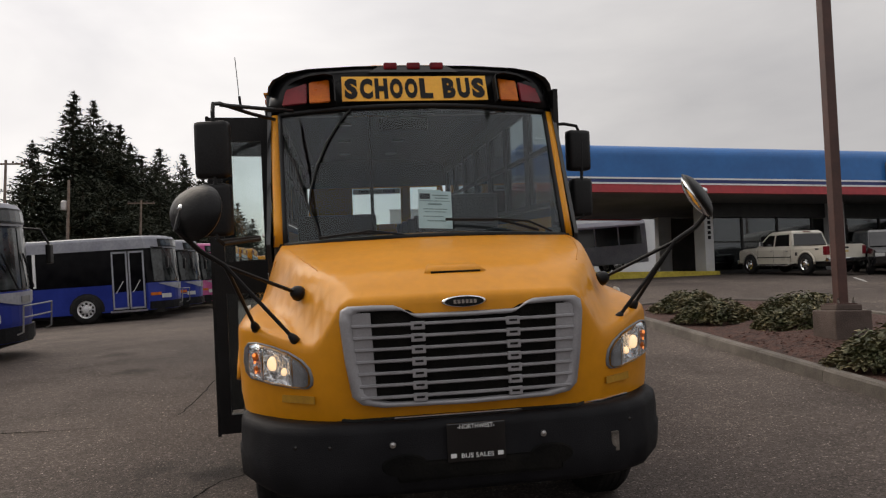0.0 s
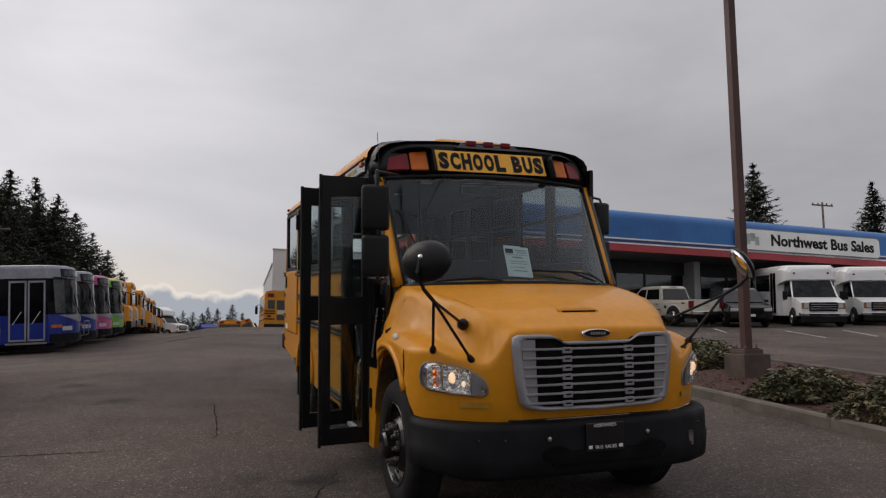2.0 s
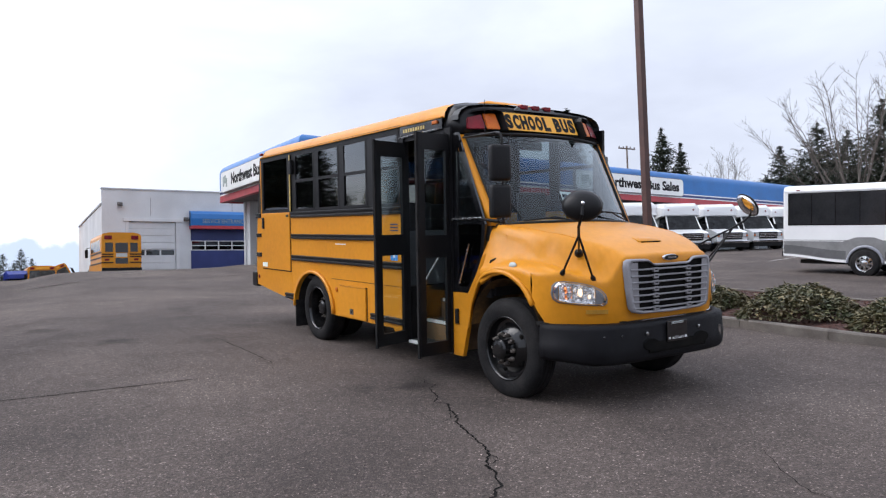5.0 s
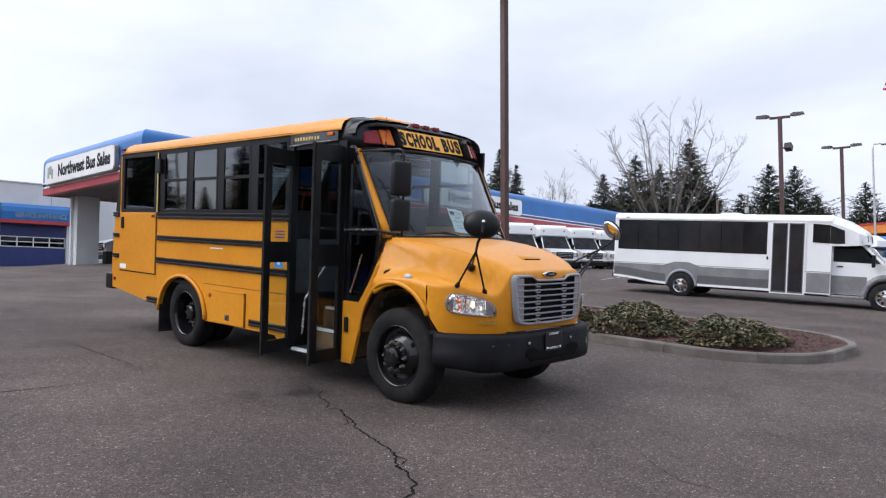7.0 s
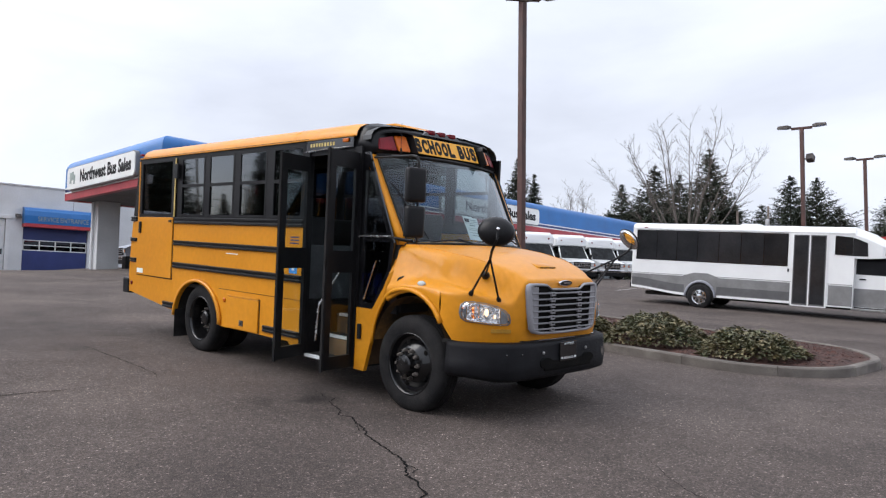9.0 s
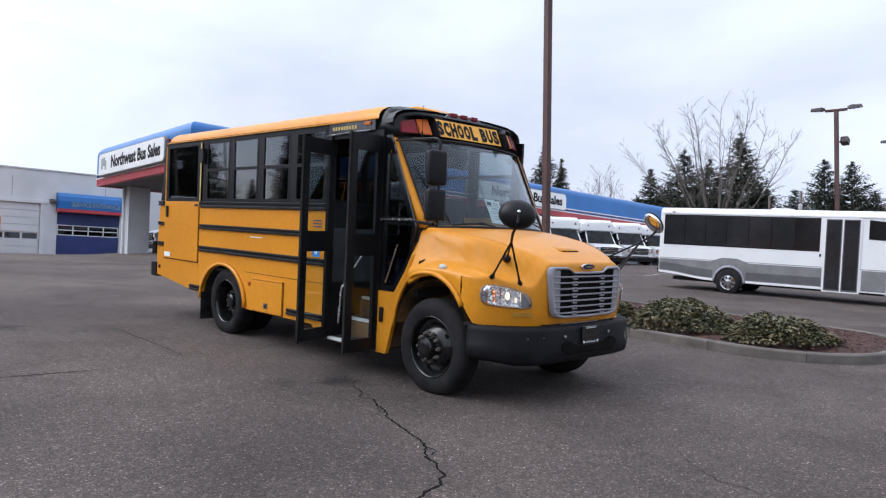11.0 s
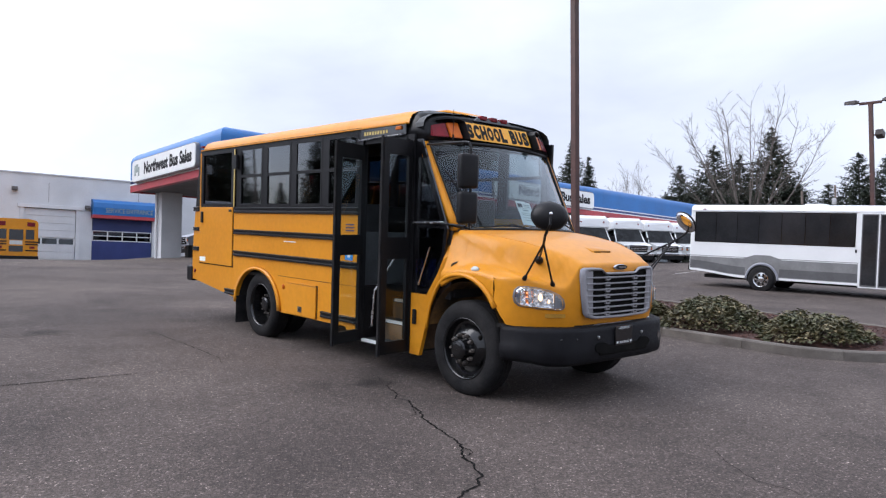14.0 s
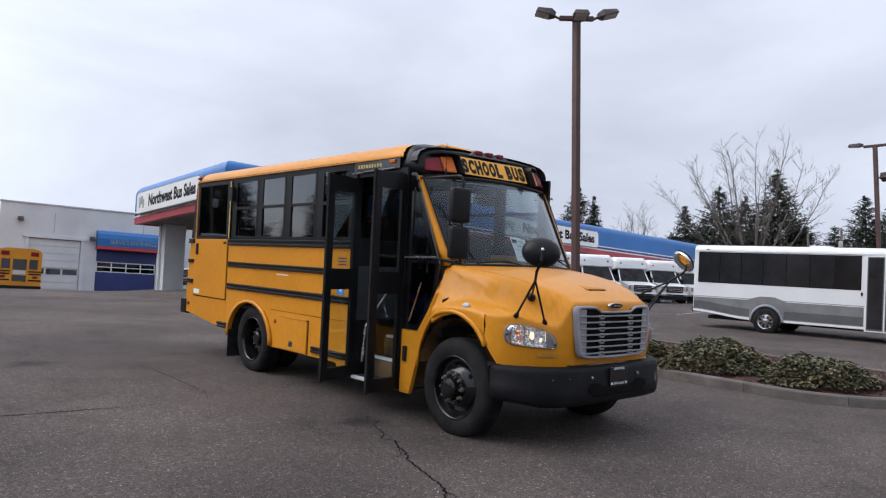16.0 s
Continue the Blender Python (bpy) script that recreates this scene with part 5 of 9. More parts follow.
# windshield
def shield(x, v):
    yb, yt = 1.36 + 0.26 * abs(x / 1.06) ** 2.2, 2.01 + 0.18 * abs(x / 1.06) ** 2.2
    w = 1.045 + 0.045 * v
    xx = x / 1.06 * w
    return (xx, yb + (yt - yb) * v, 1.81 - 0.03 * abs(x / 1.06) ** 2 + (2.87 - 1.81) * v)
gl = loft([[shield(-1.06 + 2.12 * i / 20, j / 6) for i in range(21)] for j in range(7)], closed=False, caps=False)
bp("windshield", gl, WINDSHIELD, "large curved windshield", True)
edge = bmesh.new()
for v in (0.005, 0.995):
    tube([Vector(shield(-1.06 + 2.12 * i / 20, v)) + Vector((0, -0.004, 0)) for i in range(21)], 0.022, 6, edge)
for x in (-1.06, 1.06):
    tube([Vector(shield(x, j / 6)) + Vector((0, -0.004, 0)) for j in range(7)], 0.018, 6, edge)
bp("windshield_seal", edge, BLACK_TRIM, "", True)
for s in (-1, 1):
    rings = []
    for k in range(7):
        v = k / 6
        bx, by, bz = shield(s * 1.06, v)
        rings.append([(bx + s * 0.005, by - 0.012, bz), (bx + s * 0.075, by + 0.02, bz), (bx + s * 0.095, by + 0.10, bz), (bx + s * 0.02, by + 0.09, bz)])
    bp("pillar", loft(rings), YELLOW, "yellow windshield pillar", True)

# quarter panels between pillar and door
for s in (-1, 1):
    x = s * 1.188
    qb = bmesh.new()
    slab([(1.70, 1.80), (2.31, 1.80), (2.31, 1.90), (1.75, 1.90)], x, 0.03, qb)
    slab([(2.20, 1.015), (2.31, 1.015), (2.31, 2.865), (2.20, 2.865)], x - s * 0.001, 0.03, qb)
    slab([(1.75, 1.90), (1.83, 1.90), (2.24, 2.80), (2.20, 2.865)], x - s * 0.002, 0.03, qb)
    slab([(2.02, 1.015), (2.20, 1.015), (2.20, 1.08), (1.99, 1.08)], x - s * 0.003, 0.03, qb)
    slab([(1.99, 1.06), (2.04, 1.08), (1.80, 1.48), (1.76, 1.80), (1.70, 1.80), (1.75, 1.44), (1.84, 1.27)], x - s * 0.004, 0.03, qb)
    qf = bp("quarter_frame", qb, BLACK_GLOSS, "black quarter window frame")
    bp("pane", slab([(1.83, 1.90), (2.20, 1.90), (2.20, 2.70)], x - s * 0.012, 0.004), TINT, parent=qf)
    bp("pane", slab([(2.04, 1.08), (2.20, 1.08), (2.20, 1.80), (1.76, 1.80), (1.80, 1.48)], x - s * 0.012, 0.004), DARK_TINT, parent=qf)
    cowl = [(1.42, 1.40), (1.42, 1.68), (1.56, 1.74), (1.70, 1.78), (1.75, 1.44), (1.84, 1.27), (2.02, 1.01), (2.31, 1.01), (2.31, 0.27), (2.13, 0.27), (2.03, 0.62), (1.98, 0.88), (1.84, 1.12), (1.64, 1.28)]
    cw = slab(cowl, s * 1.20, 0.05)
    for v in cw.verts:
        if v.co.y < 1.73 and v.co.z > 1.45:
            v.co.x -= s * 0.42 * (v.co.z - 1.45)
    bp("cowl_side", cw, YELLOW, "yellow cowl side with a door hinge")
    flare = []
    for k in range(25):
        a = radians(180 * k / 24)
        y, z = 1.36 - 0.60 * math.cos(a), 0.62 + 0.655 * math.sin(a) ** 0.9
        xx = s * (1.287 - 0.08 * smooth((y - 1.55) / 0.35))
        oy, oz = 1.36 - 0.655 * math.cos(a), 0.62 + 0.715 * math.sin(a) ** 0.9
        if y > 0.81:
            flare.append([(xx, y, z), (xx + s * 0.022, y, z + 0.004), (xx + s * 0.020, (y + oy) / 2, (z + oz) / 2), (xx - s * 0.004, oy, oz)])
    bp("arch_flare", loft(flare), YELLOW, "raised lip round the front wheel arch", True)
bp("cowl_top", loft([[(-1.10, 1.62, 1.77), (1.10, 1.62, 1.77), (1.10, 2.0, 1.77), (-1.10, 2.0, 1.77)], [(-1.08, 1.62, 1.80), (1.08, 1.62, 1.80), (1.08, 2.0, 1.80), (-1.08, 2.0, 1.80)]]), BLACK_TRIM)
bp("hinge_block", box(-1.225, -1.20, 2.19, 2.25, 0.64, 0.82, 0.01), BLACK_TRIM)
bp("grab_strip", tube([(-1.205, 1.98, 1.58), (-1.205, 2.17, 1.12)], 0.010, 6), STEEL_BRIGHT)
bp("latch_bar", tube([(-1.21, 2.30, 1.86), (-1.225, 1.95, 1.865), (-1.21, 1.75, 1.87)], 0.012, 6), STEEL_BRIGHT)

# entrance door leaves, folded outwards
def door_leaf(hx, hy, ox, oy):
    d = Vector((ox - hx, oy - hy, 0))
    w = d.length
    m = Matrix.Translation((hx, hy, 0)) @ Matrix.Rotation(math.atan2(d.y, d.x), 4, "Z")
    bm = bmesh.new()
    for a, b, z0, z1 in ((0, 0.055, 0.29, 2.85), (w - 0.085, w, 0.29, 2.85), (0.055, w - 0.085, 0.29, 0.44), (0.055, w - 0.085, 1.42, 1.68), (0.055, w - 0.085, 2.66, 2.85)):
        box(a, b, -0.022, 0.022, z0, z1, 0, bm)
    leaf = bp("entrance_door_leaf", bm, BLACK_TRIM, "black door leaf with clear panes, folded out")
    leaf.matrix_basis = m
    for z0, z1 in ((0.44, 1.42), (1.68, 2.66)):
        g = bp("pane", box(0.055, w - 0.085, -0.003, 0.003, z0, z1), CLEAR, parent=leaf)
    bp("edge_seal", box(w, w + 0.025, -0.016, 0.016, 0.27, 2.86), RUBBER, parent=leaf)
door_leaf(-1.21, 3.345, -1.71, 3.22)
door_leaf(-1.21, 2.36, -1.665, 2.320)
dj = bmesh.new()
box(-1.225, -1.14, 3.34, 3.42, 0.30, 2.93, 0, dj)
box(-1.215, -1.13, 2.305, 2.35, 0.30, 2.93, 0, dj)
box(-1.20, -1.12, 2.31, 3.42, 2.865, 2.935, 0, dj)
bp("door_frame", dj, BLACK_TRIM)
bp("door_gutter", tube([(-1.225, 3.45, 2.915), (-1.235, 2.9, 2.93), (-1.23, 2.5, 2.935)], 0.010, 6), STEEL_BRIGHT)

# step well and cabin
st = bmesh.new()
box(-1.20, -0.45, 2.33, 3.36, 0.27, 0.31, 0, st)
box(-0.92, -0.45, 2.33, 3.36, 0.52, 0.56, 0, st)
box(-0.66, -0.45, 2.33, 3.36, 0.77, 0.81, 0, st)
bp("step", st, STEP_RUBBER, "three black rubber entrance steps")
for x, z in ((-1.205, 0.312), (-0.925, 0.562), (-0.665, 0.812)):
    bp("step_nosing", box(x, x + 0.05, 2.45, 3.30, z - 0.03, z + 0.004), FASCIA_WHITE, "worn white step nosing")
for x, z in ((-0.92, 0.31), (-0.66, 0.56), (-0.45, 0.81)):
    bp("riser", box(x, x + 0.02, 2.35, 3.34, z, z + 0.21), STEP_KICK)
bp("step_wall", box(-1.12, -0.45, 3.36, 3.40, 0.30, 1.0), BLACK_TRIM)
bp("step_wall", box(-1.12, -0.45, 2.29, 2.33, 0.30, 1.0), STEP_KICK)
bp("floor", box(-1.17, 1.17, 3.40, 8.6, 0.93, 0.98), STEP_RUBBER)
bp("floor", box(-0.45, 1.17, 1.7, 3.40, 0.93, 0.98), STEP_RUBBER)
bp("modesty_panel", box(-1.08, -0.30, 3.44, 3.48, 1.0, 1.72, 0.01), INNER_PANEL, "grey barrier panel behind the steps")
bp("handrail", tube([(-1.08, 3.28, 0.46), (-1.12, 3.20, 0.50), (-1.10, 3.18, 0.95), (-1.02, 3.12, 1.14), (-0.90, 3.00, 1.42)], 0.016, 8), STEEL_BRIGHT, "bright bent steel handrail")
bp("handrail", tube([(-0.60, 2.45, 0.98), (-0.62, 2.42, 1.35), (-0.55, 2.36, 1.75)], 0.016, 8), STEEL_BRIGHT)
bp("stanchion", tube([(-0.32, 3.46, 0.98), (-0.32, 3.46, 3.1)], 0.018, 8), BLACK_TRIM)
for s in (-1, 1):
    bp("inner_cowl", box(min(s * 1.10, s * 1.13), max(s * 1.10, s * 1.13), 1.68, 2.30, 0.98, 1.86), SEAT_VINYL)
bp("dashboard", loft([[(-1.08, 1.66, 1.0), (1.08, 1.66, 1.0), (1.08, 1.66, 1.80), (-1.08, 1.66, 1.80)], [(-1.08, 2.02, 1.0), (1.08, 2.02, 1.0), (1.08, 1.92, 1.78), (-1.08, 1.92, 1.78)]]), SEAT_VINYL, "dark dashboard")
bp("engine_cover", loft([[(-0.42, 1.9, 0.98), (0.16, 1.9, 0.98), (0.16, 2.5, 0.98), (-0.42, 2.5, 0.98)], [(-0.36, 1.9, 1.36), (0.10, 1.9, 1.36), (0.10, 2.38, 1.30), (-0.36, 2.38, 1.30)]]), INNER_PANEL)
bp("steering_wheel", lathe([(0.225, -0.014), (0.24, 0), (0.225, 0.014), (0.21, 0)], 2, 28, Matrix.Translation((0.58, 2.06, 1.72)) @ Matrix.Rotation(radians(-38), 4, "X"), closed=False), SEAT_VINYL, "", True)
bp("steering_column", tube([(0.58, 1.90, 1.5), (0.58, 2.05, 1.71)], 0.04, 8), SEAT_VINYL)


def seat(x0, x1, y, h=2.12):
    bm = bmesh.new()
    box(x0, x1, y, y + 0.44, 1.32, 1.46, 0.03, bm)
    box(x0, x1, y + 0.40, y + 0.52, 1.40, h, 0.03, bm, None)
    s = bp("passenger_seat", bm, SEAT_VINYL, "dark vinyl bench seat")
    for x in (x0 + 0.06, x1 - 0.09):
        bp("leg", box(x, x + 0.03, y + 0.1, y + 0.14, 0.98, 1.32), BLACK_TRIM, parent=s)
    return s


for k in range(5):
    seat(0.25, 1.10, 3.7 + 0.86 * k)
    if k < 3:
        seat(-1.10, -0.25, 3.75 + 0.86 * k)
bp("driver_seat", join(box(0.34, 0.84, 2.45, 2.92, 1.36, 1.50, 0.04), box(0.36, 0.82, 2.86, 2.98, 1.45, 2.22, 0.04)), SEAT_VINYL, "high-backed driver seat")
bp("driver_seat_base", box(0.42, 0.76, 2.5, 2.85, 0.98, 1.36, 0.02), BLACK_TRIM)
im = bp("inner_mirror", box(-0.30, 0.10, 2.16, 2.19, 2.70, 2.80, 0.012), BLACK_TRIM, "wide inside mirror")
bp("glass", box(-0.29, 0.09, 2.191, 2.194, 2.71, 2.79), MIRROR, parent=im)
for k in range(4):
    for x in (-0.62, 0.10):
        bp("ceiling_lamp", box(x, x + 0.16, 3.4 + 1.3 * k, 3.5 + 1.3 * k, 3.19, 3.21, 0.006), CARD)

# sale sheet behind the windshield
ptilt = Matrix.Translation((0.045, 1.52, 1.87)) @ Matrix.Rotation(radians(-30), 4, "X") @ Matrix.Rotation(radians(4), 4, "Y")
bm = box(-0.125, 0.125, -0.001, 0.001, 0, 0.33)
bm.transform(ptilt)
sheet = bp("notice", bm, PAPER, "pale green sale sheet in the windshield")
back_sheet = box(-0.125, 0.05, 0.004, 0.006, 0.20, 0.345)
back_sheet.transform(ptilt)
bp("notice", back_sheet, PAPER, "second pale sheet behind it")
for k, (x0, x1, z, h) in enumerate(((-0.02, 0.10, 0.286, 0.010), (0.0, 0.10, 0.262, 0.008), (-0.115, 0.115, 0.238, 0.004), (-0.05, 0.05, 0.205, 0.014), (-0.09, 0.09, 0.165, 0.006), (-0.08, 0.08, 0.140, 0.006), (-0.09, 0.06, 0.100, 0.006), (-0.06, 0.08, 0.060, 0.009))):
    bp("print_bar", box(x0, x1, -0.004, -0.002, z, z + h, m=ptilt), LOGO_GREY, parent=sheet)
bp("print_mark", box(-0.115, -0.035, -0.004, -0.002, 0.255, 0.305, m=ptilt), SIGN_BLACK, parent=sheet)

# hood and fenders: one moulded shell
HOOD_Z = ((0.14, 1.452), (0.2, 1.478), (0.26, 1.512), (0.36, 1.567), (0.5, 1.625), (0.8, 1.715), (1.2, 1.79), (1.62, 1.845), (2, 1.86))
FENDER_Z = ((0.1, 1.12), (0.3, 1.225), (0.42, 1.275), (0.55, 1.32), (0.8, 1.385), (1.15, 1.425), (1.45, 1.42), (1.7, 1.385), (2, 1.34))
SHOULDER = ((0.1, 0.53), (0.3, 0.67), (0.55, 0.80), (0.8, 0.90), (1.15, 0.995), (1.5, 1.065), (2, 1.10))
NOSE = ((0.0, 0.178), (0.4, 0.182), (0.6, 0.198), (0.7, 0.215), (0.8, 0.252), (0.9, 0.308), (1.0, 0.382), (1.13, 0.505), (1.23, 0.63), (1.275, 0.74), (1.29, 0.84))
ARCH = ((0.80, 1.02), (0.90, 1.135), (1.0, 1.205), (1.11, 1.25), (1.3, 1.275), (1.5, 1.235), (1.7, 1.13), (1.85, 0.98), (1.96, 0.75))


def hood_top(x, y):
    h = interp(HOOD_Z, y) - 0.05 * (x / 1.0) ** 2
    f = interp(FENDER_Z, y)
    if x > 1.14:
        f -= 0.085 * ((x - 1.14) / 0.145) ** 2
    k = smooth((x - interp(SHOULDER, y)) / 0.17)
    return h * (1 - k) + f * k


def build_hood():
    xs = [0, 0.12, 0.24, 0.36, 0.48, 0.56, 0.62, 0.67, 0.72, 0.77, 0.82, 0.87, 0.92, 0.97, 1.02, 1.07, 1.12, 1.17, 1.21, 1.245, 1.27, 1.285]
    cols = []
    for x in xs:
        n = interp(NOSE, x)
        col = []
        for k in range(18):
            v = 1 - k / 17
            y = n + 0.045 + (1.68 - n - 0.045) * v
            col.append((x, y, hood_top(x, y)))
        zt = col[-1][2]
        col += [(x, n + 0.018, zt - 0.012), (x, n + 0.004, zt - 0.035)]
        z1 = zt - 0.06
        for k in range(7):
            v = k / 6
            z = z1 + (interp(((0.0, 0.815), (0.66, 0.815), (0.76, 0.96), (0.84, 1.07), (1, 1.07)), n) - z1) * v
            col.append((x, n - 0.012 * math.sin(math.pi * v) + 0.03 * v * v, z))
        cols.append(col)
    bm = bmesh.new()
    for s in (1, -1):
        loft([[(s * x, y, z) for x, y, z in c] for c in cols], closed=False, caps=False, bm=bm)
        edge = [p for p in cols[-1][:18]]
        rows = []
        for x, y, z in edge:
            a = interp(ARCH, y) if y > 0.80 else 1.02
            a = min(a, z - 0.03)
            rows.append([(s * (x + 0.004 * math.sin(math.pi * v)), y, z + (a - z) * v) for v in (0, 0.3, 0.6, 0.85, 1.0)])
        loft(rows, closed=False, caps=False, bm=bm)
        loft([[r[-1], (r[-1][0] - s * 0.035, r[-1][1], r[-1][2] - 0.004), (r[-1][0] - s * 0.04, r[-1][1], r[-1][2] + 0.05)] for r in rows], closed=False, caps=False, bm=bm)
        fx = [c for c in cols[-1][18:]]
        loft([[(s * p[0], p[1], p[2]), (s * (p[0] - 0.004), p[1] + 0.035, p[2])] for p in fx], closed=False, caps=False, bm=bm)
    bmesh.ops.remove_doubles(bm, verts=bm.verts, dist=0.0006)
    return bm


bp("hood", build_hood(), YELLOW, "glossy one-piece yellow hood with bulging fenders", True)
for s in (-1, 1):
    well = bmesh.new()
    loft([[(s * xx, y, z) for xx in (1.24, 0.62)] for y, z in arc(1.33, 0.50, 0.60, 0.72, 14, 166, 20)], closed=False, caps=False, bm=well)
    well.faces.new([well.verts.new((s * 0.63, y, z)) for y, z in arc(1.33, 0.50, 0.60, 0.72, 14, 166, 20)])
    bp("wheel_well", well, DUSTY_YELLOW, "dusty yellow-brown wheel well")
    rw = bmesh.new()
    loft([[(s * xx, y, z) for xx in (1.21, 0.5)] for y, z in arc(6.165, 0.45, 0.72, 0.60, -5, 185, 16)], closed=False, caps=False, bm=rw)
    rw.faces.new([rw.verts.new((s * 0.51, y, z)) for y, z in arc(6.165, 0.45, 0.72, 0.60, -5, 185, 16)])
    bp("wheel_well", rw, UNDERBODY)
    line = tube([(s * (interp(SHOULDER, y) - 0.03), y, hood_top(interp(SHOULDER, y) - 0.03, y) + 0.001) for y in (0.6, 0.8, 1.0, 1.2, 1.4, 1.6)], 0.0035, 4)
    bp("hood_crease", line, YELLOW)
bp("hood_gap", loft([[(-1.27, 0.80, 0.79), (-1.15, 0.56, 0.79), (-0.62, 0.20, 0.79), (0.62, 0.20, 0.79), (1.15, 0.56, 0.79), (1.27, 0.80, 0.79)], [(-1.27, 0.80, 0.83), (-1.15, 0.56, 0.83), (-0.62, 0.20, 0.83), (0.62, 0.20, 0.83), (1.15, 0.56, 0.83), (1.27, 0.80, 0.83)]], closed=False, caps=False), UNDERBODY)
def hood_lip(x0, y0, x1, y1, up0, up1):
    return [(-x0, y0, hood_top(x0, y0) + up0), (x0, y0, hood_top(x0, y0) + up0), (x1, y1, hood_top(x1, y1) + up1), (-x1, y1, hood_top(x1, y1) + up1)]


bp("hood_slot", box(-0.145, 0.145, 0.404, 0.422, hood_top(0, 0.41) - 0.012, hood_top(0, 0.41) + 0.009, 0.003), DARK_VOID, "narrow dark slot in the hood")
bp("hood_slot_rim", loft([hood_lip(0.19, 0.415, 0.16, 0.56, -0.006, -0.004), hood_lip(0.165, 0.412, 0.13, 0.54, 0.013, 0.001)]), YELLOW, "", True)

# grille
def grille_outline(k=1.0, dz=0.0):
    half = [(0.0, 0.885), (0.47, 0.893), (0.575, 0.912), (0.622, 0.955), (0.655, 1.15), (0.676, 1.355), (0.668, 1.415), (0.63, 1.437), (0.50, 1.438), (0.385, 1.434), (0.345, 1.418), (0.305, 1.392), (0.27, 1.384), (0.0, 1.382)]
    out = [(x * k, 1.15 + (z - 1.15) * k + dz) for x, z in half]
    return out[:-1] + [out[-1]] + [(-x, z) for x, z in out[-2:0:-1]]


def nose_y(x, z):
    return interp(NOSE, abs(x)) + 0.02 * (z - 0.9) - 0.030
o, i = grille_outline(1.0), grille_outline(0.885)
gr = loft([[(x, nose_y(x, z) + 0.012, z) for x, z in o], [(x, nose_y(x, z) - 0.022, z) for x, z in grille_outline(0.985)], [(x, nose_y(x, z) - 0.024, z) for x, z in grille_outline(0.91)], [(x, nose_y(x, z) + 0.010, z) for x, z in i]], caps=False)
grille = bp("grille", gr, GRILLE_GREY, "silver-grey grille with seven horizontal bars", True)
vd = bmesh.new()
loft([[(u * wd, nose_y(u * wd, z) + 0.006, z) for wd, z in ((0.545, 0.915), (0.575, 0.96), (0.62, 1.362 + 0.046 * smooth((abs(u) * 0.62 - 0.22) / 0.10)))] for u in [-1 + 2 * k / 24 for k in range(25)]], closed=False, caps=False, bm=vd)
bp("radiator", vd, DARK_VOID, parent=grille)
for k in range(7):
    z = 0.950 + 0.0635 * k
    w = 0.575 + 0.006 * k
    bar = tube([(-w + 2 * w * q / 12, nose_y(-w + 2 * w * q / 12, z) - 0.022, z) for q in range(13)], 0.0095, 6)
    bp("grille_bar", bar, GRILLE_GREY, parent=grille)
for x in (-0.26, 0.26):
    for k in range(7):
        z = 0.923 + 0.0635 * k
        bp("grille_clip", box(x - 0.038, x + 0.038, nose_y(x, z) - 0.030, nose_y(x, z) - 0.008, z - 0.004, z + 0.040, 0.004), GRILLE_GREY, parent=grille)
        bp("clip_slot", box(x - 0.022, x + 0.022, nose_y(x, z) - 0.0315, nose_y(x, z) - 0.0298, z + 0.014, z + 0.025), DARK_VOID, parent=grille)
for s in (-1, 1):
    bp("grille_cheek", loft([[(s * 0.59, nose_y(0.59, 1) - 0.006, 0.935), (s * 0.49, nose_y(0.49, 1) - 0.006, 0.935), (s * 0.51, nose_y(0.51, 1) - 0.006, 1.40), (s * 0.61, nose_y(0.61, 1) - 0.006, 1.40)], [(s * 0.59, nose_y(0.59, 1) - 0.012, 0.935), (s * 0.49, nose_y(0.49, 1) - 0.012, 0.935), (s * 0.51, nose_y(0.51, 1) - 0.012, 1.40), (s * 0.61, nose_y(0.61, 1) - 0.012, 1.40)]]), GRILLE_GREY, parent=grille)
emb = lathe([(0.001, -0.024), (0.86, -0.022), (1.0, -0.008), (1.0, 0.0)], 1, 28, Matrix.Translation((0.0, nose_y(0, 1.40) + 0.012, 1.437)) @ Matrix.Diagonal((0.125, 1, 0.032, 1)))
emblem = bp("emblem", emb, CHROME, "chrome oval badge with plain bars", True)
bp("emblem_field", lathe([(0.001, -0.029), (0.84, -0.028), (0.86, -0.022)], 1, 28, Matrix.Translation((0, nose_y(0, 1.40) + 0.012, 1.437)) @ Matrix.Diagonal((0.125, 1, 0.032, 1))), SIGN_BLACK, parent=emblem)
for k in range(6):
    bp("emblem_bar", box(-0.062 + 0.022 * k, -0.046 + 0.022 * k, nose_y(0, 1.4) - 0.021, nose_y(0, 1.4) - 0.0175, 1.427, 1.448), CHROME, parent=emblem)

# bumper
BUMP = ((0.0, 0.120), (0.62, 0.128), (0.86, 0.168), (1.04, 0.265), (1.17, 0.41), (1.25, 0.56), (1.278, 0.74))
def bump_ring(x, y, nx, ny):
    pts = ((0.05, 0.415), (0.012, 0.435), (-0.006, 0.46), (-0.014, 0.58), (-0.004, 0.63), (0.0, 0.76), (0.012, 0.80), (0.05, 0.815), (0.13, 0.815), (0.13, 0.415))
    return [(x - nx * a * 0 + nx * a, y + ny * a, z) for a, z in pts]
line = [(-x, y) for x, y in BUMP[::-1]] + list(BUMP[1:])
dense = []
for (x0, y0), (x1, y1) in zip(line, line[1:]):
    for k in range(3):
        dense.append((x0 + (x1 - x0) * k / 3, y0 + (y1 - y0) * k / 3))
dense.append(line[-1])
rings = []
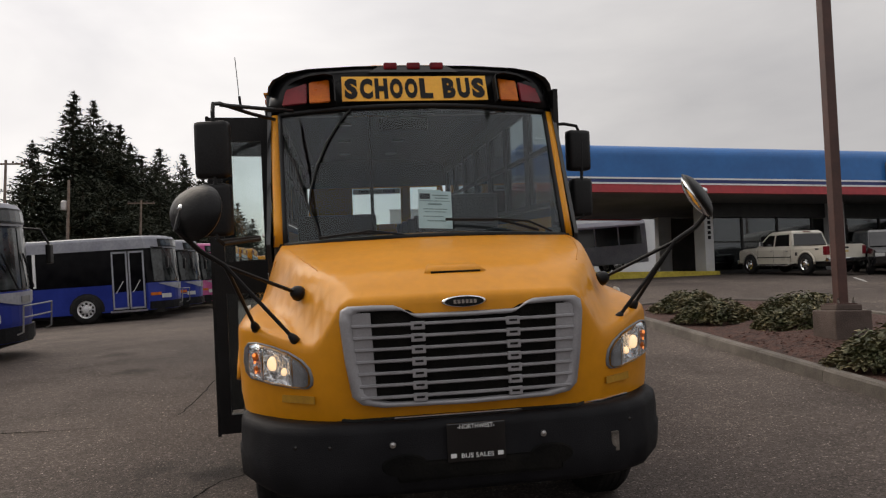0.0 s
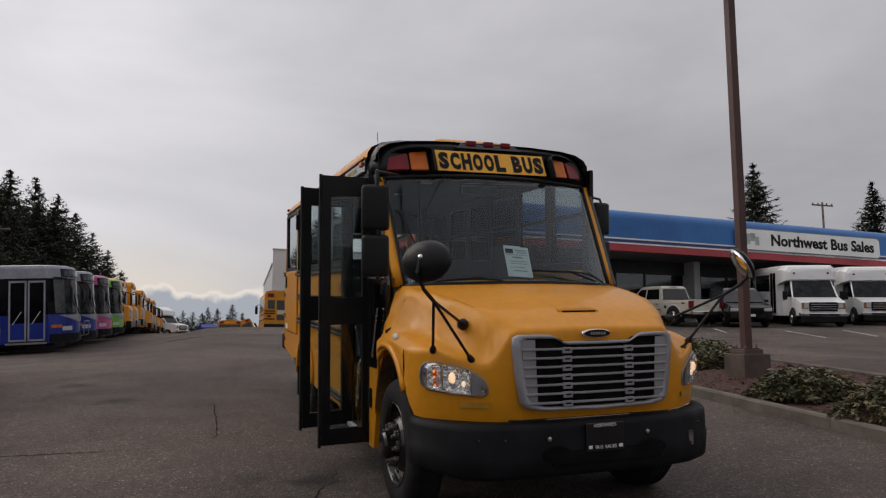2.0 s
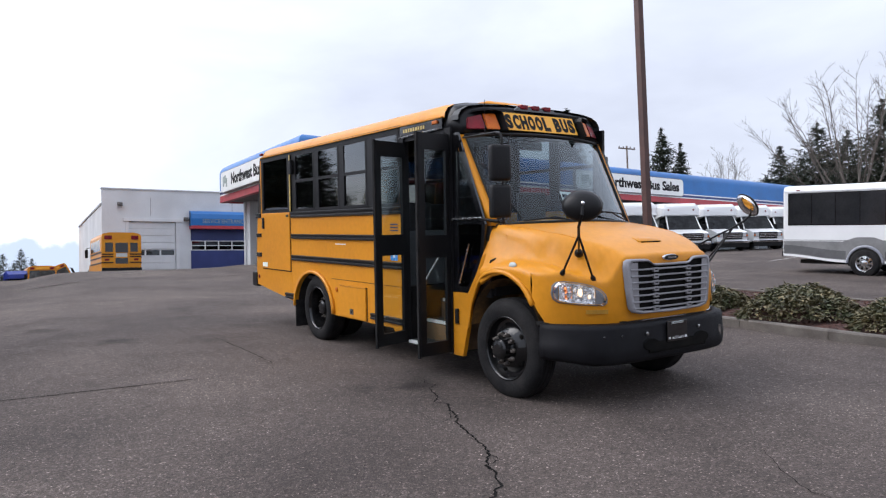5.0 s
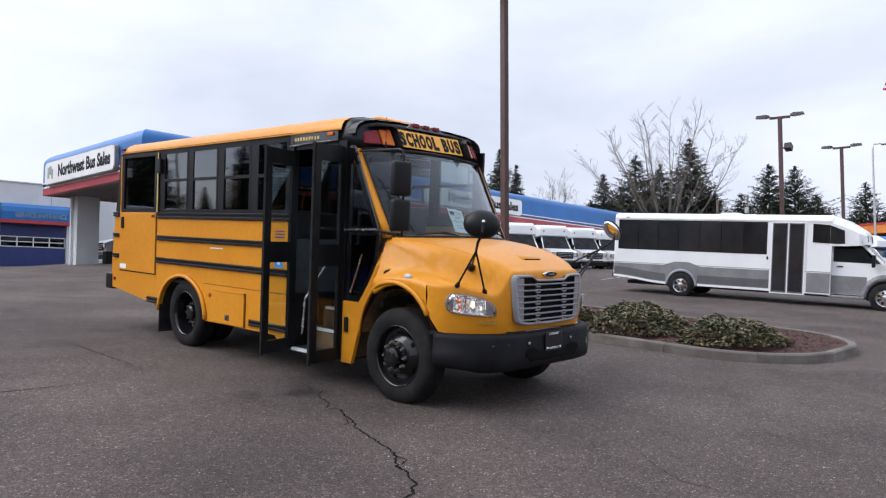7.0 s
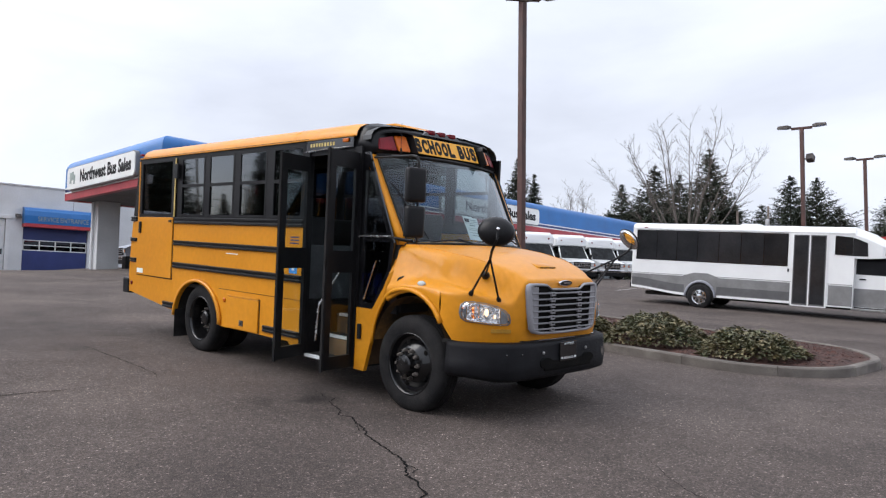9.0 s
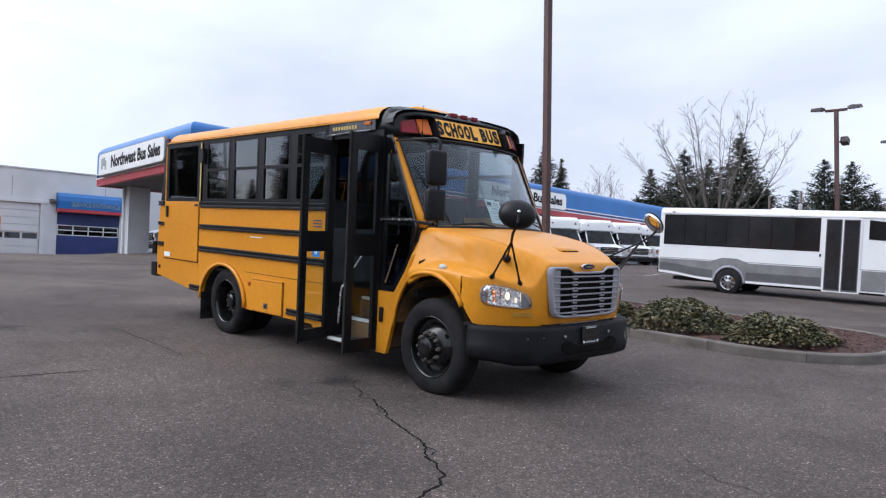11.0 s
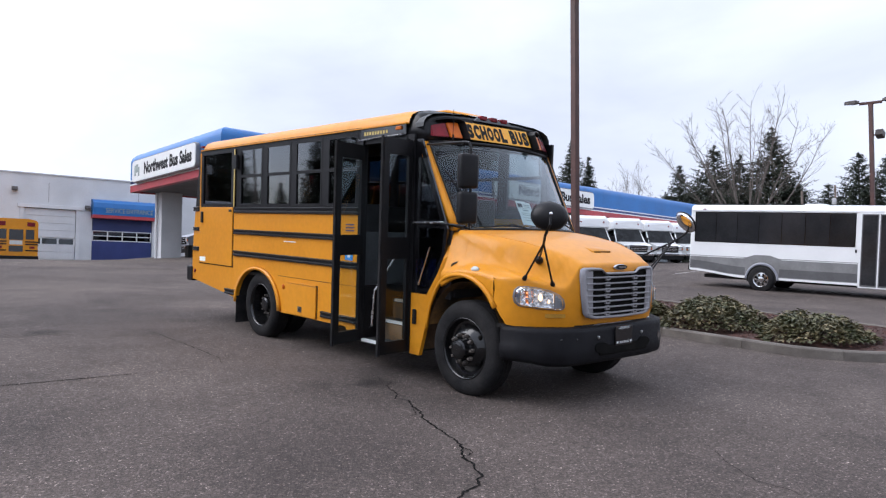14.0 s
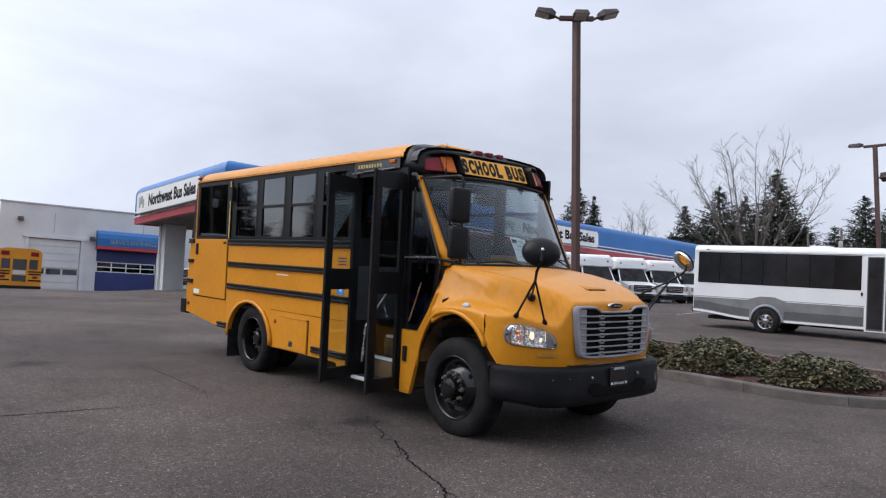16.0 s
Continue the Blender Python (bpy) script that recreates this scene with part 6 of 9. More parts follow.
for q, (x, y) in enumerate(dense):
    (xa, ya), (xb, yb) = dense[max(q - 1, 0)], dense[min(q + 1, len(dense) - 1)]
    dx, dy = xb - xa, yb - ya
    d = math.hypot(dx, dy)
    lift = 0.035 * smooth((abs(x) - 1.0) / 0.25)
    rings.append([(px, py, pz + (lift if pz < 0.6 else 0)) for px, py, pz in bump_ring(x, y, -dy / d, dx / d)])
bumper = bp("bumper", loft(rings), BUMPER, "wide black plastic front bumper", True)
for cx, w in ((-0.36, 0.13), (0.44, 0.13)):
    bp("tow_slot", lathe([(0.001, 0.024), (0.9, 0.024), (1.0, 0.04)], 1, 20, Matrix.Translation((cx, 0.081, 0.585)) @ Matrix.Diagonal((w, 1, 0.062, 1))), DARK_VOID, parent=bumper)
bp("lower_slot", box(-0.40, 0.50, 0.1045, 0.125, 0.50, 0.605, 0.02), DARK_VOID, parent=bumper)
for x, z in ((-0.42, 0.70), (0.40, 0.70)):
    bp("bolt", lathe([(0.018, 0.0), (0.016, -0.012), (0.001, -0.016)], 1, 10, Matrix.Translation((x, 0.120, z))), ALLOY, parent=bumper)
for x, z in ((-0.75, 0.70), (-0.75, 0.55), (-0.93, 0.70), (-0.93, 0.55), (0.93, 0.72), (0.93, 0.60)):
    bp("bolt", lathe([(0.014, 0.0), (0.012, -0.008), (0.001, -0.01)], 1, 8, Matrix.Translation((x, interp(BUMP, abs(x)) + 0.002, z))), BLACK_GLOSS, parent=bumper)
bp("side_slot", box(0.80, 0.845, 0.148, 0.17, 0.56, 0.67, 0.006), HUB_STEEL, parent=bumper)
bp("chrome_strip", tube([(x, interp(NOSE, abs(x)) + 0.02, 0.822) for x in (-0.4, 0.0, 0.5, 0.8, 1.0)], 0.006, 6), CHROME)
plate = bp("plate_holder", box(-0.135, 0.185, 0.095, 0.115, 0.585, 0.795, 0.008), BLACK_GLOSS, "black plate holder with white lettering", parent=bumper)
bp("lettering", letters("-NORTHWEST-", 0.023, Matrix.Translation((0.025, 0.093, 0.775)) @ Matrix.Rotation(radians(90), 4, "X"), 0.001, width=0.20), FASCIA_WHITE, parent=bumper)
bp("lettering", letters("BUS SALES", 0.024, Matrix.Translation((0.03, 0.093, 0.620)) @ Matrix.Rotation(radians(90), 4, "X"), 0.001, width=0.175), FASCIA_WHITE, parent=bumper)
for x in (-0.10, 0.155):
    bp("plate_mark", box(x - 0.015, x + 0.015, 0.0915, 0.0945, 0.611, 0.633), FASCIA_WHITE, parent=bumper)

# head lamps
HEAD = ((0.835, 1.022), (0.832, 1.058), (0.845, 1.105), (0.885, 1.150), (0.955, 1.19), (1.05, 1.218), (1.14, 1.232), (1.19, 1.225), (1.215, 1.19), (1.222, 1.12), (1.212, 1.06), (1.18, 1.028), (1.05, 1.008), (0.92, 0.998), (0.86, 1.0))
HEAD_TOP = ((0.832, 1.058), (0.845, 1.105), (0.885, 1.150), (0.955, 1.19), (1.05, 1.218), (1.14, 1.232), (1.19, 1.225), (1.215, 1.19))
HEAD_LOW = ((0.835, 1.022), (0.86, 1.0), (0.92, 0.998), (1.05, 1.008), (1.18, 1.028), (1.212, 1.06))
def head_point(x, z, off):
    n = interp(NOSE, x)
    v = (z - 0.815) / 0.42
    d = Vector((1, -1.4, 0)).normalized()
    return (x + d.x * off, n - 0.006 + d.y * off, z)
for s in (-1, 1):
    rim = loft([[(s * p[0], p[1], p[2]) for p in (head_point(1.02 + (x - 1.02) * k, 1.105 + (z - 1.105) * k, off) for x, z in HEAD)] for k, off in ((1.045, 0.0), (1.03, 0.012), (0.99, 0.014), (0.975, 0.0))], caps=False)
    lamp = bp("head_lamp", rim, LAMP_INNER, "clear composite head lamp", True)
    for x0, x1, mt, nm, deep in ((0.842, 0.925, LAMP_INNER, "bezel", 0.002), (0.93, 1.095, REFLECTOR, "reflector", 0.012), (1.10, 1.182, REFLECTOR, "reflector", 0.010), (1.186, 1.209, LAMP_INNER, "bezel", 0.001)):
        cols = []
        for i in range(9):
            x = x0 + (x1 - x0) * i / 8
            lo, hi = interp(HEAD_LOW, x) + 0.008, interp(HEAD_TOP, x) - 0.008
            bowl = deep * (1 - (2 * i / 8 - 1) ** 2)
            cols.append([(s * p[0], p[1], p[2]) for p in (head_point(x, lo + (hi - lo) * j / 6, 0.020 - bowl * (1 - (2 * j / 6 - 1) ** 2)) for j in range(7))])
        bp(nm, loft(cols, closed=False, caps=False), mt, parent=lamp, smooth=True)
    for x, z, rr, mt, nm in ((1.142, 1.155, 0.019, AMBER_LENS, "turn_signal"), (1.140, 1.085, 0.015, AMBER_LENS, "turn_signal"), (1.040, 1.125, 0.030, HEAD_BULB, "bulb"), (0.975, 1.085, 0.016, HEAD_BULB, "bulb")):
        c = head_point(x, z, 0.018)
        bp(nm, ball((s * c[0], c[1], c[2]), (rr, 0.010, rr * 1.35), sub=2), mt, parent=lamp, smooth=True)
    for x, z, rr in ((1.144, 1.165, 0.010), (1.141, 1.125, 0.007), (1.138, 1.07, 0.006)):
        c = head_point(x, z, 0.026)
        bp("signal_bulb", ball((s * c[0], c[1], c[2]), (rr, 0.008, rr * 1.2)), SIGNAL_BULB, parent=lamp)
    for x in (1.098, 0.928):
        a, b = head_point(x, interp(HEAD_LOW, x) + 0.01, 0.022), head_point(x + 0.010, interp(HEAD_TOP, x) - 0.01, 0.022)
        bp("divider", tube([(s * a[0], a[1], a[2]), (s * b[0], b[1], b[2])], 0.006, 5), CHROME, parent=lamp)
    ln = bmesh.new()
    loft([[(s * p[0], p[1], p[2]) for p in (head_point(1.02 + (x - 1.02) * k, 1.105 + (z - 1.105) * k, off) for x, z in HEAD)] for k, off in ((0.98, 0.020), (0.7, 0.040), (0.1, 0.046))], caps=True, bm=ln)
    lens = bp("lens", ln, LENS, parent=lamp, smooth=True)
    bp("lower_panel", loft([[(s * p[0], p[1], p[2]) for p in (head_point(x, z, off) for x, z in ((0.82, 0.955), (1.0, 0.955), (1.0, 0.915), (0.82, 0.915)))] for off in (0.0, 0.006)]), DULL_AMBER)
    dl = lathe([(0.001, 0.022), (0.035, 0.018), (0.048, 0.0)], 0, 16, Matrix.Translation((s * 1.255, 1.16, 1.372)) @ Matrix.Rotation(radians(0 if s > 0 else 180), 4, "Z") @ Matrix.Diagonal((1, 1.3, 0.7, 1)))
    bp("fender_lamp", dl, CARD, "small pale fender lamp", True)
    bp("hood_latch", tube([(s * 1.20, 1.62, 1.32), (s * 1.235, 1.55, 1.40), (s * 1.13, 1.42, 1.475)], 0.012, 6), BLACK_TRIM)

# wheels
def wheel(x, y, r, rear):
    s = 1 if x > 0 else -1
    m = Matrix.Translation((x, y, r - 0.055)) @ Matrix.Rotation(radians(0 if s > 0 else 180), 4, "Z")
    root = part("wheel", lathe([(0.343, -0.13), (0.368, -0.14), (0.44, -0.145), (r - 0.025, -0.125), (r, -0.09), (r, 0.09), (r - 0.025, 0.125), (0.44, 0.145), (0.368, 0.14), (0.343, 0.13)], 0, 48, closed=True), RUBBER, school_bus, "black truck wheel", True)
    root.matrix_basis = m
    tread = bmesh.new()
    for k in range(4):
        a = -0.066 + 0.044 * k
        lathe([(r - 0.004, a - 0.017), (r + 0.006, a - 0.015), (r + 0.006, a + 0.015), (r - 0.004, a + 0.017)], 0, 48, bm=tread, closed=True)
    bp("tread_rib", tread, RUBBER, parent=root)
    bp("rim_edge", lathe([(0.335, 0.10), (0.346, 0.132), (0.334, 0.138), (0.320, 0.118), (0.312, 0.08)], 0, 40, closed=True), RIM_BLACK, parent=root, smooth=True)
    if rear:
        prof = [(0.322, 0.10), (0.306, 0.02), (0.285, -0.09), (0.21, -0.10), (0.185, -0.04), (0.12, -0.03), (0.11, 0.05), (0.08, 0.065), (0.001, 0.067)]
        nut_r, nut_x = 0.150, -0.03
    else:
        prof = [(0.322, 0.10), (0.302, 0.055), (0.268, 0.050), (0.195, 0.122), (0.172, 0.132), (0.125, 0.128), (0.115, 0.15), (0.11, 0.22), (0.095, 0.24), (0.06, 0.25), (0.001, 0.252)]
        nut_r, nut_x = 0.155, 0.135
    bp("rim", lathe(prof, 0, 40, closed=True), RIM_BLACK, parent=root, smooth=False, label="glossy black steel rim")
    for k in range(10):
        a = 2 * math.pi * k / 10
        bp("nut", lathe([(0.024, 0), (0.024, 0.03), (0.015, 0.040), (0.015, 0.06), (0.001, 0.062)], 0, 6, Matrix.Translation((nut_x, nut_r * math.cos(a), nut_r * math.sin(a)))), HUB_STEEL, parent=root)
    bp("hub", lathe([(0.112, nut_x - 0.02), (0.105, nut_x + 0.05), (0.088, nut_x + 0.075), (0.001, nut_x + 0.08)], 0, 24), HUB_STEEL, parent=root, smooth=False)
    for k in range(5):
        a = 2 * math.pi * (k + 0.5) / 5
        bp("hand_hole", ball((0.080 if not rear else -0.088, 0.238 * math.cos(a), 0.238 * math.sin(a)), (0.016, 0.030, 0.030)), DARK_VOID, parent=root)
    return root


for s in (-1, 1):
    wheel(s * 1.09, 1.33, 0.53, False)
    wheel(s * 1.05, 6.13, 0.525, True)
    inner = lathe([(0.30, -0.13), (0.485, -0.125), (0.505, -0.085), (0.505, 0.085), (0.485, 0.125), (0.30, 0.13)], 0, 32, Matrix.Translation((s * 0.70, 6.13, 0.495)))
    bp("inner_wheel", inner, RUBBER)
bp("front_axle", tube([(-0.95, 1.33, 0.48), (0.95, 1.33, 0.48)], 0.06, 8), UNDERBODY)
bp("rear_axle", tube([(-0.95, 6.13, 0.50), (0.95, 6.13, 0.50)], 0.09, 8), UNDERBODY)
fr = bmesh.new()
for x in (-0.43, 0.43):
    box(x - 0.04, x + 0.04, 0.5, 8.6, 0.62, 0.86, 0, fr)
for y in (0.5, 2.4, 3.8, 5.2, 7.4):
    box(-0.43, 0.43, y, y + 0.08, 0.66, 0.80, 0, fr)
bp("chassis_frame", fr, UNDERBODY)
bp("engine_block", box(-0.40, 0.40, 0.35, 1.6, 0.55, 1.28, 0.05), UNDERBODY)
bp("underfloor_box", box(-1.10, -0.55, 3.5, 5.3, 0.46, 0.93, 0.02), UNDERBODY)
bp("fuel_tank", box(0.5, 1.10, 2.4, 5.2, 0.40, 0.90, 0.06), UNDERBODY)

# mirrors
def flank_mirror(x, y, z, w, h, arms):
    s = 1 if x > 0 else -1
    bm = box(-w / 2, w / 2, -0.055, 0.05, -h / 2, h / 2, 0.035)
    head = bp("side_mirror", bm, BLACK_TRIM, "black rounded side mirror", True)
    head.matrix_basis = Matrix.Translation((x, y, z)) @ Matrix.Rotation(radians(s * 12), 4, "Z")
    bp("glass", box(-w / 2 + 0.02, w / 2 - 0.02, 0.05, 0.055, -h / 2 + 0.02, h / 2 - 0.02), MIRROR, parent=head)
    for p in arms:
        bp("mirror_arm", tube(p, 0.014, 8), BLACK_TRIM)
flank_mirror(-1.44, 1.13, 2.42, 0.225, 0.37, [[(-1.13, 2.16, 2.80), (-1.26, 1.75, 2.77), (-1.40, 1.22, 2.74), (-1.43, 1.13, 2.72), (-1.43, 1.10, 2.66), (-1.43, 1.09, 1.84), (-1.40, 1.12, 1.81), (-1.22, 1.60, 1.84)], [(-1.40, 1.24, 2.735), (-1.10, 1.75, 2.80), (-0.98, 2.03, 2.84)], [(-1.43, 1.16, 1.83), (-1.24, 1.75, 1.86)]])
flank_mirror(-1.44, 1.13, 2.03, 0.22, 0.34, [])
flank_mirror(1.465, 2.44, 2.535, 0.215, 0.36, [[(1.19, 2.40, 2.76), (1.34, 2.41, 2.77), (1.45, 2.41, 2.75), (1.485, 2.40, 2.66), (1.475, 2.40, 1.95), (1.40, 2.41, 1.92), (1.2, 2.42, 1.95)]])
flank_mirror(1.475, 2.44, 2.12, 0.20, 0.34, [])
bp("aerial", tube([(-1.31, 1.52, 2.78), (-1.33, 1.50, 3.12)], 0.003, 5), BLACK_TRIM)
bp("aerial_base", tube([(-1.305, 1.53, 2.76), (-1.312, 1.515, 2.85)], 0.010, 6), BLACK_TRIM)


def crossview_mirror(s, centre, joint, feet, aim, deep=1.0):
    """A convex mirror bowl on three black struts."""
    bowl = lathe([(0.001, -0.105), (0.06, -0.098), (0.115, -0.076), (0.155, -0.038), (0.176, 0.0), (0.167, 0.012)], 1, 32, Matrix.Diagonal((1.04, deep, 0.84, 1)))
    head = bp("crossview_mirror", bowl, BLACK_TRIM, "black-backed oval convex crossing mirror on struts", True)
    d = Vector(aim).normalized()
    head.matrix_basis = Matrix.Translation(centre) @ (-d).to_track_quat("-Y", "Z").to_matrix().to_4x4()
    bp("glass", lathe([(0.165, 0.012), (0.13, 0.03), (0.075, 0.045), (0.001, 0.05)], 1, 32, Matrix.Diagonal((1.04, 1, 0.84, 1))), MIRROR, parent=head, smooth=True)
    c, j = Vector(centre), Vector(joint)
    back = c - d * 0.09 * deep
    bp("strut", tube([j, j + (back - j) * 0.35 + Vector((s * 0.05, -0.03, -0.02)), back + Vector((s * 0.03, -0.02, -0.10)), back], 0.014, 8), BLACK_TRIM)
    bp("pivot", ball(back, (0.022, 0.022, 0.022)), CHROME)
    for k, f in enumerate(feet):
        f = Vector(f)
        bp("strut", tube([j, f], 0.011, 7), BLACK_TRIM)
        q = (j - f).normalized()
        r = 0.045 if k == 2 else 0.026
        bp("strut_foot", tube([f - q * 0.012, f + q * 0.010, f + q * 0.035, f + q * 0.05], [r, r, r * 0.72, r * 0.4], 12), BLACK_TRIM, smooth=True)
crossview_mirror(-1, (-1.355, 0.07, 1.955), (-1.255, 0.215, 1.684), [(-1.15, 0.54, 1.315), (-0.92, 0.355, 1.255), (-0.905, 0.56, 1.50)], (0.72, 0.78, -0.28))
crossview_mirror(1, (1.365, 0.16, 1.968), (1.29, 0.296, 1.713), [(1.12, 0.54, 1.32), (0.98, 0.45, 1.26), (0.93, 0.56, 1.50)], (-0.80, 0.42, -0.55), 0.50)

# wipers and loose cables on the glass
for pts in ([(-0.80, 1.50, 1.83), (-0.55, 1.40, 1.855), (-0.30, 1.35, 1.845)], [(0.80, 1.46, 1.83), (0.50, 1.40, 1.915), (0.10, 1.385, 1.93)]):
    bp("wiper_blade", tube(pts, 0.010, 6), BLACK_TRIM)
for pts in ([(-0.20, 1.36, 1.83), (-0.45, 1.37, 1.87), (-0.55, 1.39, 1.85)], [(0.92, 1.53, 1.82), (0.72, 1.44, 1.90), (0.45, 1.385, 1.922)]):
    bp("wiper_arm", tube(pts, 0.008, 6), BLACK_TRIM)
def on_glass(x, z):
    v = (z - 1.81) / 1.06
    p = Vector(shield(x * 1.06 / (1.045 + 0.045 * v), v))
    return p + Vector((0, -0.012, 0.006))
bp("cable", tube([on_glass(x, z) for x, z in ((-0.52, 2.86), (-0.62, 2.74), (-0.72, 2.58), (-0.80, 2.40), (-0.855, 2.2), (-0.87, 2.06))], 0.007, 6), BLACK_TRIM)
bp("cable", tube([on_glass(x, z) for x, z in ((-1.02, 2.52), (-0.98, 2.46), (-0.93, 2.26), (-0.87, 2.06), (-0.82, 1.95), (-0.80, 1.87))], 0.007, 6), BLACK_TRIM)

# ---- other vehicles; each is built nose at the origin, tail towards +y ----
def road_wheel(root, x, y, r, width, rim_mat, spokes=6):
    s = 1 if x > 0 else -1
    m = Matrix.Translation((x, y, r)) @ Matrix.Rotation(radians(0 if s > 0 else 180), 4, "Z")
    h = width / 2
    w = part("wheel", lathe([(r * 0.60, -h), (r * 0.9, -h), (r, -h * 0.7), (r, h * 0.7), (r * 0.9, h), (r * 0.60, h)], 0, 28, closed=True), RUBBER, root, smooth=True)
    w.matrix_basis = m
    part("rim", lathe([(r * 0.66, h * 0.95), (r * 0.60, h * 0.80), (r * 0.54, h * 0.62), (r * 0.32, h * 0.70), (r * 0.24, h * 1.02), (r * 0.10, h * 1.10), (r * 0.001, h * 1.12)], 0, 28, closed=True), rim_mat, w, smooth=False)
    for k in range(spokes):
        a = 2 * math.pi * (k + 0.5) / spokes
        part("rim_slot", ball((h * 0.68, r * 0.43 * math.cos(a), r * 0.40 * math.sin(a)), (0.022, r * 0.095, r * 0.095), sub=1), DARK_VOID, w)
    return w


def quad_pane(root, name, pts, material, thick=0.006):
    """A thin pane through four corners, drawn out along its normal."""
    p = [Vector(q) for q in pts]
    n = (p[1] - p[0]).cross(p[2] - p[0]).normalized() * thick
    return part(name, loft([[v - n for v in p], [v + n for v in p]]), material, root)


def van_cab(root, paint, w=0.99, hood=1.12, windshield_top=2.05):
    """The nose and doors of a cutaway van or truck chassis."""
    body = [[(-w * 0.90, 0.10, 0.55), (w * 0.90, 0.10, 0.55), (w * 0.90, 0.08, 1.05), (-w * 0.90, 0.08, 1.05)],
            [(-w * 0.98, 0.30, 0.50), (w * 0.98, 0.30, 0.50), (w * 0.95, 0.25, hood + 0.05), (-w * 0.95, 0.25, hood + 0.05)],
            [(-w, 0.75, 0.45), (w, 0.75, 0.45), (w * 0.96, 0.75, hood + 0.16), (-w * 0.96, 0.75, hood + 0.16)],
            [(-w, 1.15, 0.45), (w, 1.15, 0.45), (w, 1.10, hood + 0.22), (-w, 1.10, hood + 0.22)],
            [(-w, 2.55, 0.45), (w, 2.55, 0.45), (w, 2.55, hood + 0.25), (-w, 2.55, hood + 0.25)]]
    part("cab_body", loft(body), paint, root)
    z0, z1 = hood + 0.22, windshield_top
    quad_pane(root, "windshield", [(-w * 0.93, 1.12, z0), (w * 0.93, 1.12, z0), (w * 0.82, 1.62, z1), (-w * 0.82, 1.62, z1)], VAN_GLASS)
    for s in (-1, 1):
        part("pillar", tube([(s * w * 0.96, 1.10, z0), (s * w * 0.85, 1.68, z1)], 0.035, 6), paint, root)
        part("pillar", box(min(s * w * 0.86, s * w), max(s * w * 0.86, s * w), 2.42, 2.55, z0, z1), paint, root)
        quad_pane(root, "side_window", [(s * w * 0.985, 1.30, z0 + 0.02), (s * w * 0.985, 2.42, z0 + 0.02), (s * w * 0.90, 2.42, z1), (s * w * 0.88, 1.74, z1)], DARK_GLASS)
        part("door_handle", box(min(s * w, s * (w + 0.02)), max(s * w, s * (w + 0.02)), 2.15, 2.32, hood + 0.08, hood + 0.12), BLACK_TRIM, root)
        lamp = part("head_lamp", box(min(s * w * 0.58, s * w * 0.90), max(s * w * 0.58, s * w * 0.90), 0.045, 0.10, 0.80, 1.06, 0.03), LAMP_INNER, root, "clear head lamp")
        part("lens", box(min(s * w * 0.61, s * w * 0.80), max(s * w * 0.61, s * w * 0.80), 0.036, 0.046, 0.83, 1.03, 0.004), LAMP_GLASS, lamp)
        part("turn_signal", box(min(s * w * 0.80, s * w * 0.91), max(s * w * 0.80, s * w * 0.91), 0.038, 0.047, 0.84, 0.94), AMBER_LENS, lamp)
        arm = part("mirror", box(min(s * (w + 0.12), s * (w + 0.32)), max(s * (w + 0.12), s * (w + 0.32)), 1.28, 1.38, hood + 0.12, hood + 0.50, 0.03), BLACK_TRIM, root, "black door mirror")
        part("mirror_arm", tube([(s * w, 1.36, hood + 0.24), (s * (w + 0.14), 1.33, hood + 0.28)], 0.018, 6), BLACK_TRIM, arm)
    part("roof_panel", box(-w * 0.86, w * 0.86, 1.66, 2.55, z1, z1 + 0.06, 0.02), paint, root)
    grille = part("grille", box(-w * 0.58, w * 0.58, 0.035, 0.10, 0.68, 1.08, 0.03), BLACK_TRIM, root, "dark grille with bright bars")
    part("grille_gap", box(-w * 0.53, w * 0.53, 0.028, 0.036, 0.72, 1.045, 0.003), DARK_VOID, grille)
    for k in range(3):
        part("grille_bar", box(-w * 0.53, w * 0.53, 0.016, 0.028, 0.765 + 0.10 * k, 0.800 + 0.10 * k, 0.004), CHROME, grille)
    part("bumper", box(-w, w, -0.04, 0.16, 0.47, 0.62, 0.04), CHROME, root, "chromed bumper")
    part("bumper_strip", box(-w * 0.6, w * 0.6, -0.046, -0.04, 0.50, 0.57), BLACK_TRIM, root)
    part("air_dam", box(-w * 0.94, w * 0.94, 0.0, 0.12, 0.22, 0.46, 0.02), BLACK_TRIM, root)
    part("dash", box(-w * 0.85, w * 0.85, 1.3, 1.75, hood + 0.05, hood + 0.24, 0.03), SEAT_VINYL, root)
    for s in (-0.5, 0.5):
        part("seat", box(s * w - 0.22, s * w + 0.22, 2.15, 2.30, hood - 0.1, hood + 0.65, 0.05), SEAT_VINYL, root)


